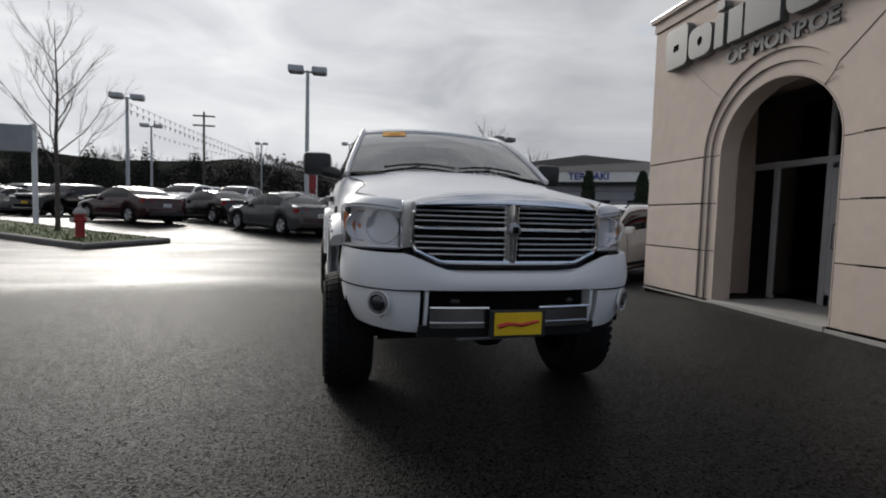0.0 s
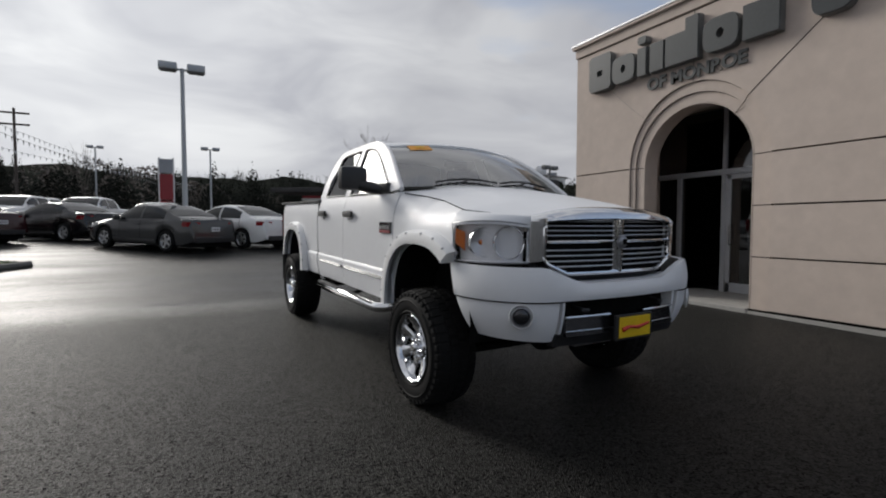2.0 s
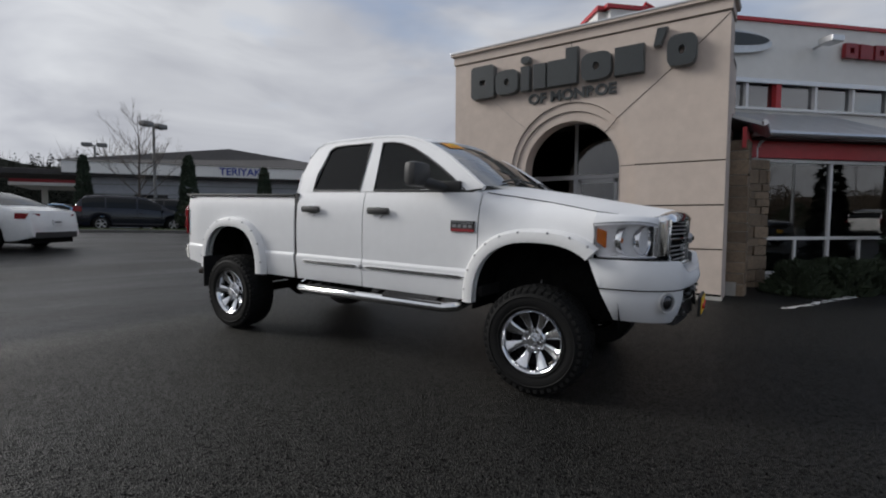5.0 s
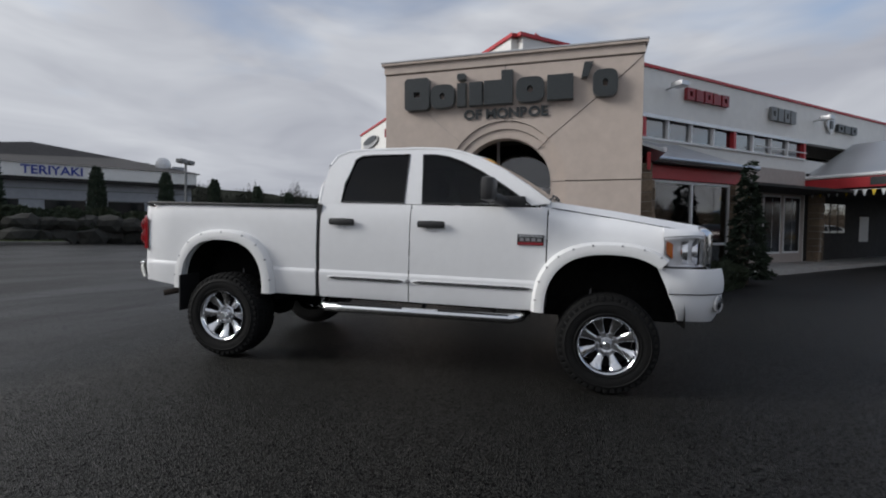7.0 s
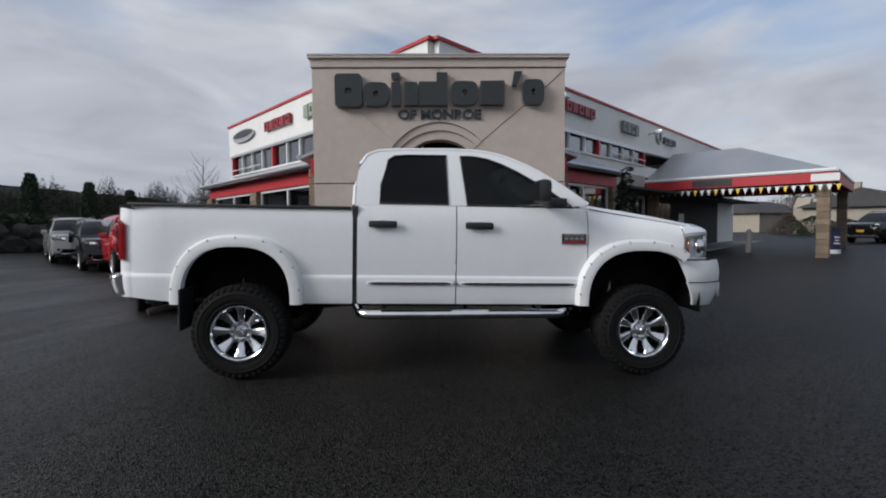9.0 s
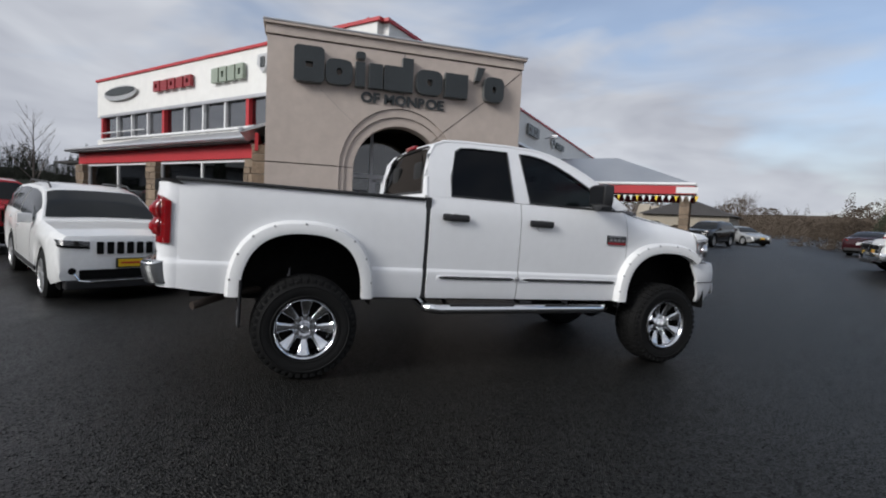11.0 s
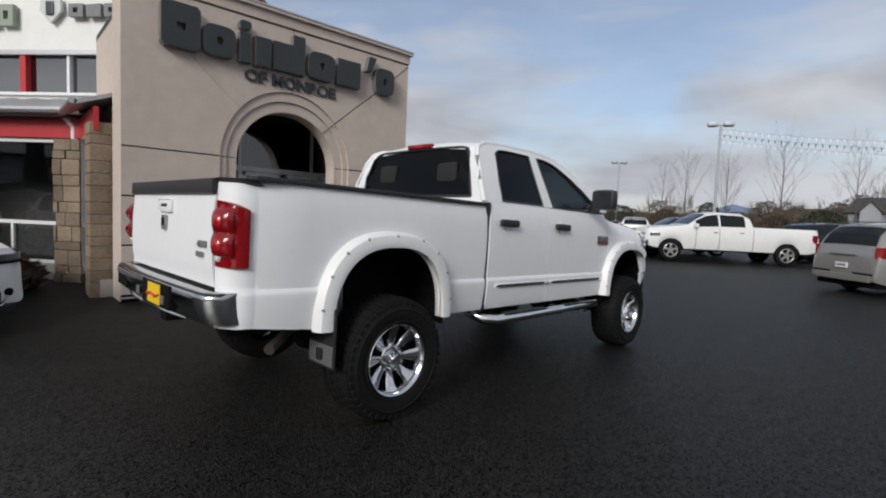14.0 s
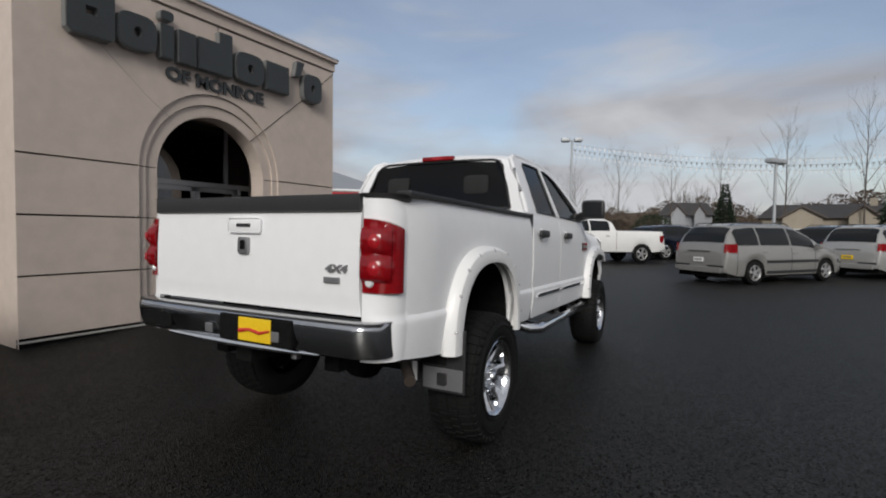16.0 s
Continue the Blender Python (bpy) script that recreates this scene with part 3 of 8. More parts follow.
# ---- sign letters: plain blocks in the letters' places ----
def sign_block(name, y0, y1, z0, z1, kind, label):
    """One raised sign shape facing the walk, y0 > y1; a front plate on a paler, deeper back."""
    w, h = y0 - y1, z1 - z0
    holes = []
    rect = [(0, 0), (w, 0), (w, h), (0, h)]
    if kind == "slant":
        rect = [(0, 0), (w * 0.5, 0), (w, h), (w * 0.25, h)]
    elif kind == "oval":
        rect = [(w / 2 + w / 2 * math.copysign(abs(math.cos(a)) ** 0.55, math.cos(a)), h / 2 + h / 2 * math.copysign(abs(math.sin(a)) ** 0.55, math.sin(a))) for a in (2 * math.pi * k / 24 for k in range(24))]
        if w > 0.3:
            holes = [[(w * 0.5 + w * 0.11 * math.cos(a), h * 0.5 + h * 0.15 * math.sin(a)) for a in (2 * math.pi * k / 10 for k in range(10))]]
    elif kind == "tall":
        c = 0.05
        rect = [(c, 0), (w - c, 0), (w, c), (w, h - c), (w - c, h), (c, h), (0, h - c), (0, c)]
        holes = [[(w * 0.38, h * 0.40), (w * 0.62, h * 0.40), (w * 0.62, h * 0.56), (w * 0.38, h * 0.56)]]
    elif kind == "step":
        rect = [(0, 0), (w, 0), (w, h), (w * 0.62, h), (w * 0.62, h * 0.72), (0, h * 0.72)]
    X = TX0 - 0.135
    fn = lambda a, b, side: (X + 0.02 * side, y0 - a, z0 + b)
    ob = thing(name, Matrix(), label, "sign", "raised sign shapes on the entrance tower")
    part("front_plate", holed(rect, holes, fn, 0), SIGN_DARK, ob)
    fn2 = lambda a, b, side: (X + 0.021 + 0.105 * side, y0 - a * 1.0 + 0.006 - 0.012 * a / w, z0 + b * 1.0 - 0.006 + 0.012 * b / h)
    part("return_edge", holed(rect, holes, fn2, 0), SIGN_EDGE, ob, "grey metal letter return")
    return ob


LBL = "raised dark grey sign shape mounted on beige stucco wall"
for y0, y1, z0, z1, kind in ((7.21, 6.70, 3.73, 4.35, "tall"), (6.665, 6.19, 3.74, 4.19, "oval"), (6.13, 5.965, 3.75, 4.19, "plain"), (6.13, 5.965, 4.25, 4.37, "oval"),
                             (5.885, 5.64, 3.75, 4.19, "plain"), (5.60, 5.06, 3.75, 4.37, "step"), (4.985, 4.475, 3.75, 4.21, "oval"), (4.415, 3.96, 3.76, 4.21, "plain"),
                             (3.81, 3.61, 4.13, 4.39, "slant"), (3.61, 3.19, 3.76, 4.24, "oval")):
    sign_block("sign_shape", y0, y1, z0, z1, kind, LBL)
text_parts("sign_words", "letter", "OF MONROE", 0.245, 0.012, SIGN_DARK, pose(TX0 - 0.02, 5.21, 3.585, 90, 0, -90) @ Matrix.Diagonal((1.12, 1, 1, 1)), "dark raised words on the beige stucco wall above the arch", bold=0.009)


# ---- entrance doors inside the arch ----
def build_entrance():
    D = thing("entrance_doors", Matrix(), "aluminium framed glass double doors with side glass under an arched transom", "door")
    x = 6.62
    g0 = gz(5.6, 5.2)
    part("threshold", box(TX0 - 0.02, 6.75, ARCH_Y - 0.89, ARCH_Y + 0.89, g0 - 0.1, g0 + 0.035, 0.008), CONCRETE, D, "concrete threshold slab")
    def leaf(a, b, z0, z1, w=0.075, handle=None):
        bm = bmesh.new()
        for q in ((a, a + w, z0, z1), (b - w, b, z0, z1), (a, b, z1 - w, z1), (a, b, z0, z0 + 0.16)):
            add_box(bm, x, x + 0.045, q[0], q[1], q[2], q[3], 0.004)
        lf = part("door_leaf", bm, DOOR_FRAME, D, "aluminium framed glass door")
        p = part("door_glass", box(x + 0.018, x + 0.026, a + w, b - w, z0 + 0.16, z1 - w), WINDOW, lf)
        p.visible_shadow = False
        if handle:
            part("door_pull", tube([(x, handle, 1.0), (x - 0.05, handle, 1.02), (x - 0.05, handle, 1.32), (x, handle, 1.34)], 0.014, 8), CHROME, lf, "", True)
    zt = 2.18
    leaf(4.72, 5.53, g0 + 0.04, zt, handle=5.45)
    leaf(3.90, 4.71, g0 + 0.04, zt, handle=4.80)
    fr = bmesh.new()
    for y in (3.86, 5.57, 6.42):
        add_box(fr, x - 0.02, x + 0.06, y - 0.04, y + 0.04, g0, 2.28, 0.004)
    for y in (4.12, 5.57):
        add_box(fr, x - 0.02, x + 0.06, y - 0.03, y + 0.03, 2.28, 3.35, 0.004)
    add_box(fr, x - 0.022, x + 0.062, 3.6, 6.9, zt + 0.005, zt + 0.095, 0.004)
    part("door_frame", fr, DOOR_FRAME, D)
    for a, b, z0, z1 in ((3.6, 6.9, zt + 0.06, 3.3), (5.58, 6.39, g0 + 0.05, zt)):
        q = part("fixed_glass", box(x + 0.018, x + 0.026, a, b, z0, z1), WINDOW, D)
        q.visible_shadow = False
    # vestibule shell, floor and walls painted near black for indoor shade
    V = thing("vestibule", Matrix(), "entrance vestibule behind the glass doors, its shade painted near black", "room", kind="structure")
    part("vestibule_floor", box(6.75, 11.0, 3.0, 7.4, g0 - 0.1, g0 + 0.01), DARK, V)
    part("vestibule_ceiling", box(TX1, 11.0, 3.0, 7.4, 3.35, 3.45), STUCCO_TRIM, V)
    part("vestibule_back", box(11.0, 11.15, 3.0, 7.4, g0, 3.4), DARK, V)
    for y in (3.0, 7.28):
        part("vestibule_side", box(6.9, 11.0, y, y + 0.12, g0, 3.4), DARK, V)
    part("reveal_side", box(TX1, 6.66, 3.45, 3.60, g0, 3.4), STUCCO, V)
    part("reveal_side", box(TX1, 6.66, 6.88, 7.03, g0, 3.4), STUCCO, V)


build_entrance()

# ---- the showroom: two wings that run back from the tower ----
APEX = (7.216, 5.303)
WING_TOP = 5.80
FRAMES = {"left": (pose(*APEX, 0, 0, 0, 40.4), 1), "right": (pose(*APEX, 0, 0, 0, -44.4), -1)}


def build_wing(side, length, cols, mull, bottom, lean0, lean1, group):
    M, o = FRAMES[side]
    T = thing("showroom_wing", M, "white showroom wing with red roof edge and metal lean-to roof", "building")
    B = lambda x0, x1, out0, out1, z0, z1, bev=0.0: box(x0, x1, min(o * out0, o * out1), max(o * out0, o * out1), z0, z1, bev)
    wt = 4.50
    part("upper_wall", B(0.2, length, -0.25, 0.0, wt, WING_TOP), WHITE_WALL, T, "white panel wall")
    part("end_wall", B(length - 0.25, length, -9.0, -0.25, -0.3, WING_TOP), WHITE_WALL, T)
    part("roof_edge", B(0.1, length + 0.06, -0.3, 0.05, WING_TOP, WING_TOP + 0.085, 0.008), RED_TRIM, T, "red metal roof edge")
    part("sill_wall", B(0.2, length, -0.25, 0.0, -0.3, bottom), WHITE_WALL, T)
    part("window_sill", B(1.0, cols[-1], 0.0, 0.07, bottom - 0.03, bottom + 0.03, 0.006), WHITE_FRAME, T)
    part("window_head", B(1.0, cols[-1] + 0.1, 0.0, 0.05, wt - 0.05, wt + 0.05, 0.006), ALU, T)
    edges = sorted(set(cols + mull))
    for x in cols:
        part("red_column", B(x - 0.065, x + 0.065, -0.2, 0.03, bottom, wt), RED_TRIM, T, "red window column")
    for x in mull:
        part("mullion", B(x - 0.03, x + 0.03, -0.12, 0.0, bottom, wt), WHITE_FRAME, T)
    for a, b in zip(edges, edges[1:]):
        q = part("window_pane", B(a, b, -0.10, -0.092, bottom, wt), SKY_WINDOW, T)
        q.visible_shadow = False
    part("balcony_rail", (lambda bm: [add_tube(bm, [(edges[-4], o * 0.10, bottom + 0.22), (edges[-1], o * 0.10, bottom + 0.22)], 0.018, 6), bm][1])(bmesh.new()), WHITE_FRAME, T)
    # floors and roof narrow towards the corner where the wings meet
    def wedge(d, z0, z1, x0=0.3):
        return holed([(max(x0, 0.5), -0.26), (length - 0.26, -0.26), (length - 0.26, -d), (1.12 * d + 0.3, -d)], [], lambda a, b, sd: (a, o * b, z0 + (z1 - z0) * sd), 0)
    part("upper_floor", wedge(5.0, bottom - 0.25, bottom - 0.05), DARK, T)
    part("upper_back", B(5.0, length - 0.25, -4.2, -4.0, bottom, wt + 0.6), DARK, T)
    part("flat_roof", wedge(9.0, WING_TOP - 0.15, WING_TOP - 0.02), ROOF_TILE, T)
    # lean-to: roof, fascia, storefront
    off = 1.80
    zr, ze = bottom - 0.10, 2.93
    part("lean_to_roof", grid(int((lean1 - lean0) / 0.5) * 2, 1, lambda u, v: (lean0 - 0.15 + (lean1 - lean0 + 0.3) * u, o * (off + 0.28) * v, zr + (ze - zr) * v + (0.025 if int(round(u * int((lean1 - lean0) / 0.5) * 2)) % 2 else 0)), (0, 0, -0.06)), METAL_ROOF, T, "grey standing-seam metal roof")
    part("gutter", tube([(lean0 - 0.2, o * (off + 0.32), ze - 0.01), (lean1 + 0.2, o * (off + 0.32), ze - 0.01)], 0.06, 8), ALU, T, "grey metal gutter")
    part("fascia", B(lean0, lean1, off - 0.02, off + 0.06, 2.52, ze - 0.08, 0.006), RED_TRIM, T, "red painted fascia")
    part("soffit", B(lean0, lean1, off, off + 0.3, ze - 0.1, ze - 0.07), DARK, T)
    base = 0.30 if side == "left" else 0.22
    piers = [lean0 + 0.25, (lean0 + lean1) / 2, lean1 - 0.25] if lean1 - lean0 > 5 else [lean0 + 0.15, lean1 - 0.22]
    SP = part("storefront_base", B(lean0, lean1, off - 0.12, off + 0.02, -0.3, base + 0.12, 0.01), CONCRETE, T)
    for a, b in zip(piers, piers[1:]):
        a, b = a + 0.26, b - 0.26
        n = max(2, round((b - a) / 1.9))
        fr = bmesh.new()
        for z in (base + 0.14, base + 0.80, 2.48):
            add_box(fr, a, b, o * (off - 0.09), o * (off + 0.0), z - 0.03, z + 0.03, 0.004)
        for k in range(n + 1):
            x = a + (b - a) * k / n
            add_box(fr, x - 0.03, x + 0.03, o * (off - 0.09), o * (off + 0.0), base + 0.12, 2.5, 0.004)
            if k < n:
                xm = x + (b - a) / n / 2
                add_box(fr, xm - 0.025, xm + 0.025, o * (off - 0.09), o * (off - 0.005), base + 0.12, base + 0.8, 0.004)
        wf = part("storefront_frame", fr, WHITE_FRAME, T, "white aluminium storefront frame")
        for k in range(n):
            x0, x1 = a + (b - a) * k / n + 0.03, a + (b - a) * (k + 1) / n - 0.03
            for z0, z1 in ((base + 0.17, base + 0.77), (base + 0.83, 2.45)):
                q = part("storefront_pane", B(x0, x1, off - 0.05, off - 0.042, z0, z1), WINDOW, wf)
                q.visible_shadow = False
    # stone piers of ledge stones
    random.seed(7 if o > 0 else 9)
    for p in piers:
        core = part("stone_pier", B(p - 0.21, p + 0.21, off - 0.25, off + 0.10, -0.2, 2.5), CONCRETE, T, "pier of brown ledge stone")
        z = base - 0.25
        while z < 2.45:
            h = random.choice((0.14, 0.18, 0.22, 0.26))
            x = p - 0.25
            while x < p + 0.2:
                w = min(random.uniform(0.16, 0.36), p + 0.25 - x)
                d = random.uniform(0.13, 0.16)
                part("stone", B(x + 0.005, x + w - 0.005, off - 0.2, off + d, z + 0.005, min(2.5, z + h) - 0.005, 0.012), STONE, core)
                x += w
            z += h
    # showroom inside; ceiling and back wall carry painted shade
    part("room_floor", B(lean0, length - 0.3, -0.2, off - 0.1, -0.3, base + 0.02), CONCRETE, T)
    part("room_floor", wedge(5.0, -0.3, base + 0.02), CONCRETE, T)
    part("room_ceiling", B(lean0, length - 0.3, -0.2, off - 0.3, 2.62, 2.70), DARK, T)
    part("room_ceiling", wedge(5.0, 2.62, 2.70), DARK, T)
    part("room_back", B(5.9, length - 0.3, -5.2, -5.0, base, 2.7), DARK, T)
    for k in range(5):
        x = 6.2 + k * min(1.5, (length - 8.0) / 5)
        part("wall_panel", B(x, x + 0.8, -4.99, -4.95, base + 0.9, base + 1.9), WHITE_FRAME, T)
        part("desk", B(x - 1.1, x, -2.2 - k % 2, -1.5 - k % 2, base, base + 0.75, 0.02), STUCCO_TRIM, T)
    part("lean_to_end", B(lean1 - 0.02, lean1 + 0.08, 0.0, off, -0.3, 2.9), WHITE_WALL, T)
    return T, B, o


L_cols, L_mull = [0.9, 4.81, 9.19, 13.42], [1.9, 2.85, 3.8, 5.9, 7.0, 8.01, 10.25, 11.3, 12.35]
wingL, BL, oL = build_wing("left", 13.84, L_cols, L_mull, 3.66, 1.72, 10.6, "left")
R_cols, R_mull = [0.9, 4.4, 8.63, 12.93], [1.9, 2.75, 3.6, 5.45, 6.5, 7.57, 9.7, 10.78, 11.85]
wingR, BR, oR = build_wing("right", 28.6, R_cols, R_mull, 3.88, 2.0, 5.9, "right")


# the bare stretch of the far wing between its lean-to and the canopy
part("lower_wall", BR(5.98, 13.0, 0.0, 0.02, -0.3, 3.45), STUCCO_TRIM, wingR, "taupe stucco wall")
for k in range(5):
    fr = part("lower_window", BR(6.5 + 1.28 * k, 7.6 + 1.28 * k, 0.02, 0.05, 0.55, 2.55, 0.006), WHITE_FRAME, wingR)
    for j in range(2):
        part("window_pane", BR(6.56 + 1.28 * k + 0.50 * j, 7.03 + 1.28 * k + 0.50 * j, 0.05, 0.056, 0.62, 2.48), DARK_GLAZING, fr)


def sign_on(side, s0, s1, z0, z1, mat, label, shape="bars", n=5):
    M, o = FRAMES[side]
    S = thing("maker_sign", M, label, "sign")
    w, h = s1 - s0, z1 - z0
    y = lambda a: o * a
    if shape == "oval":
        for k, (rx, rz, m, q) in enumerate(((w / 2, h / 2, SILVER, 0.10), (w / 2 * 0.92, h / 2 * 0.55, SIGN_DARK, 0.12))):
            cx, cz = (s0 + s1) / 2, (z0 + z1) / 2 + (0.06 if k else 0)
            ring = [(cx + rx * math.cos(2 * math.pi * i / 28), cz + rz * math.sin(2 * math.pi * i / 28)) for i in range(28)]
            part("oval_plate" if k == 0 else "name_bar", holed(ring, [], lambda a, b, sd, q=q: (a, y(q - 0.03 * sd), b), 0), m, S)
    elif shape == "emblem":
        ring = [(s0, z1), (s1, z1), (s1 + 0.03, z0 + h * 0.5), ((s0 + s1) / 2, z0), (s0 - 0.03, z0 + h * 0.5)]
        part("shield", holed(ring, [], lambda a, b, sd: (a, y(0.12 - 0.06 * sd), b), 0), SILVER, S)
        part("shield_core", box(s0 + w * 0.3, s1 - w * 0.3, min(y(0.115), y(0.15)), max(y(0.115), y(0.15)), z0 + h * 0.3, z1 - h * 0.15, 0.02), SIGN_DARK, S)
    else:
        for k in range(n):
            a = s0 + w * k / n
            b = a + w / n * 0.82
            ring = [(a, z0), (b, z0), (b, z1 - 0.02 * (k % 2)), (a, z1)]
            part("sign_bar", holed(ring, [[(a + (b - a) * 0.35, z0 + h * 0.3), (a + (b - a) * 0.7, z0 + h * 0.3), (a + (b - a) * 0.7, z0 + h * 0.7), (a + (b - a) * 0.35, z0 + h * 0.7)]] if k % 2 == 0 else [], lambda p, q, sd: (p, y(0.14 - 0.10 * sd), q), 0), mat, S)
    return S


for side, items in (("left", ((10.8, 13.1, 4.98, 5.48, SIGN_DARK, "silver oval sign with a dark bar on white wall", "oval", 0), (7.45, 9.7, 5.05, 5.38, SIGN_RED, "red raised sign blocks on white wall", "bars", 5),
                              (4.9, 6.45, 5.0, 5.42, SIGN_GREEN, "grey-green raised sign blocks on white wall", "bars", 4), (3.86, 4.28, 5.05, 5.55, SILVER, "silver shield sign on white wall", "emblem", 0),
                              (2.55, 3.72, 5.17, 5.42, SIGN_EDGE, "grey raised sign blocks on white wall", "bars", 3))),
                    ("right", ((1.95, 4.1, 5.05, 5.55, SIGN_DARK, "silver oval sign with a dark bar on white wall", "oval", 0), (6.05, 8.15, 5.12, 5.45, SIGN_RED, "red raised sign blocks on white wall", "bars", 5),
                               (10.5, 12.1, 5.02, 5.45, SIGN_EDGE, "grey raised sign blocks on white wall", "bars", 4), (14.3, 14.85, 4.95, 5.5, SILVER, "silver shield sign on white wall", "emblem", 0),
                               (15.1, 16.7, 5.08, 5.36, SIGN_DARK, "dark raised sign blocks on white wall", "bars", 3)))):
    for it in items:
        sign_on(side, *it)


def wall_lamp(side, s):
    M, o = FRAMES[side]
    Lp = thing("wall_lamp", M, "grey shoebox flood lamp on a wall bracket", "lamp", "flood lamps on the showroom wall")
    part("lamp_head", box(s - 0.16, s + 0.16, min(o * 0.25, o * 0.6), max(o * 0.25, o * 0.6), 5.28, 5.42, 0.02), ALU, Lp)
    part("bracket", tube([(s, 0, 5.30), (s, o * 0.3, 5.34)], 0.03, 8), ALU, Lp)


wall_lamp("right", 5.3)
wall_lamp("right", 13.5)
wall_lamp("right", 1.2)

# the raised corner behind the tower
PK = thing("roof_peak", pose(10.6, 5.2, 0), "white corner parapet with red edge rising behind the tower", "roof")
part("parapet_face", holed([(-1.06, 6.35), (0.0, 7.02), (1.06, 6.35), (1.06, 5.4), (-1.06, 5.4)], [], lambda a, b, sd: (abs(a) * 0.95 + 0.2 * sd, a, b), 0), WHITE_WALL, PK)
pe = bmesh.new()
add_tube(pe, [(1.0, -1.06, 6.37), (0.0, 0.0, 7.05), (1.0, 1.06, 6.37)], 0.05, 6)
part("parapet_edge", pe, RED_TRIM, PK, "red metal edge")


# bays beside the tower: stone pier, glass and red fascia under a short eave
def build_side_bay(y, sg, name):
    S = thing("tower_side_bay", Matrix(), "narrow glazed bay beside the tower with red fascia and stone pier", "building")
    y1 = y + sg * 0.22
    a, b = min(y, y1), max(y, y1)
    yin = y - sg * 0.30
    g = gz(6, y)
    part("bay_roof", grid(1, 1, lambda u, v: (5.9 + 1.65 * u, y1 + sg * 0.22 - sg * 0.75 * v, 2.90 + 0.30 * v), (0, 0, -0.06)), METAL_ROOF, S)
    part("bay_gutter", tube([(5.9, y1 + sg * 0.24, 2.89), (7.6, y1 + sg * 0.24, 2.89)], 0.05, 8), ALU, S)
    part("bay_fascia", box(5.9, 7.45, min(y1, y1 - sg * 0.06), max(y1, y1 - sg * 0.06), 2.52, 2.85), RED_TRIM, S)
    part("bay_wall", box(5.9, 7.45, min(yin, y1 - sg * 0.07), max(yin, y1 - sg * 0.07), g - 0.1, 0.35), CONCRETE, S)
    gl = part("bay_glass", box(6.45, 7.2, min(y1 - sg * 0.06, y1 - sg * 0.05), max(y1 - sg * 0.06, y1 - sg * 0.05), 0.4, 2.5), WINDOW, S)
    gl.visible_shadow = False
    part("bay_frame", (lambda bm: [add_box(bm, x - 0.035, x + 0.035, min(y1, y1 - sg * 0.1), max(y1, y1 - sg * 0.1), 0.3, 2.52) for x in (6.43, 7.22)] + [add_box(bm, 6.43, 7.22, min(y1, y1 - sg * 0.1), max(y1, y1 - sg * 0.1), z - 0.03, z + 0.03) for z in (0.4, 1.1, 2.5)] and bm)(bmesh.new()), ALU, S)
    core = part("stone_pier", box(5.95, 6.38, min(y1 + sg * 0.02, yin), max(y1 + sg * 0.02, yin), g - 0.1, 2.55), CONCRETE, S)
    random.seed(5)
    z = g - 0.05
    while z < 2.5:
        h = random.choice((0.14, 0.18, 0.24))
        x = 5.93
        while x < 6.38:
            w = min(random.uniform(0.14, 0.3), 6.40 - x)
            part("stone", box(x + 0.005, x + w - 0.005, min(yin, y1 + sg * random.uniform(0.035, 0.06)), max(yin, y1 + sg * 0.05), z + 0.005, z + h - 0.005, 0.01), STONE, core)
            x += w
        z += h
    part("downspout", tube([(7.5, y1 + sg * 0.2, 2.88), (7.5, y1 + sg * 0.06, 2.7), (7.5, y1 + sg * 0.06, 0.40), (7.5, y1 + sg * 0.16, 0.28)], 0.045, 8), WHITE_FRAME, S, "white downspout")
    part("bay_back", box(6.0, 7.4, min(yin, yin - sg * 0.05), max(yin, yin - sg * 0.05), 0.3, 2.6), DARK, S)


build_side_bay(TY1, 1, "left")
build_side_bay(TY0, -1, "right")


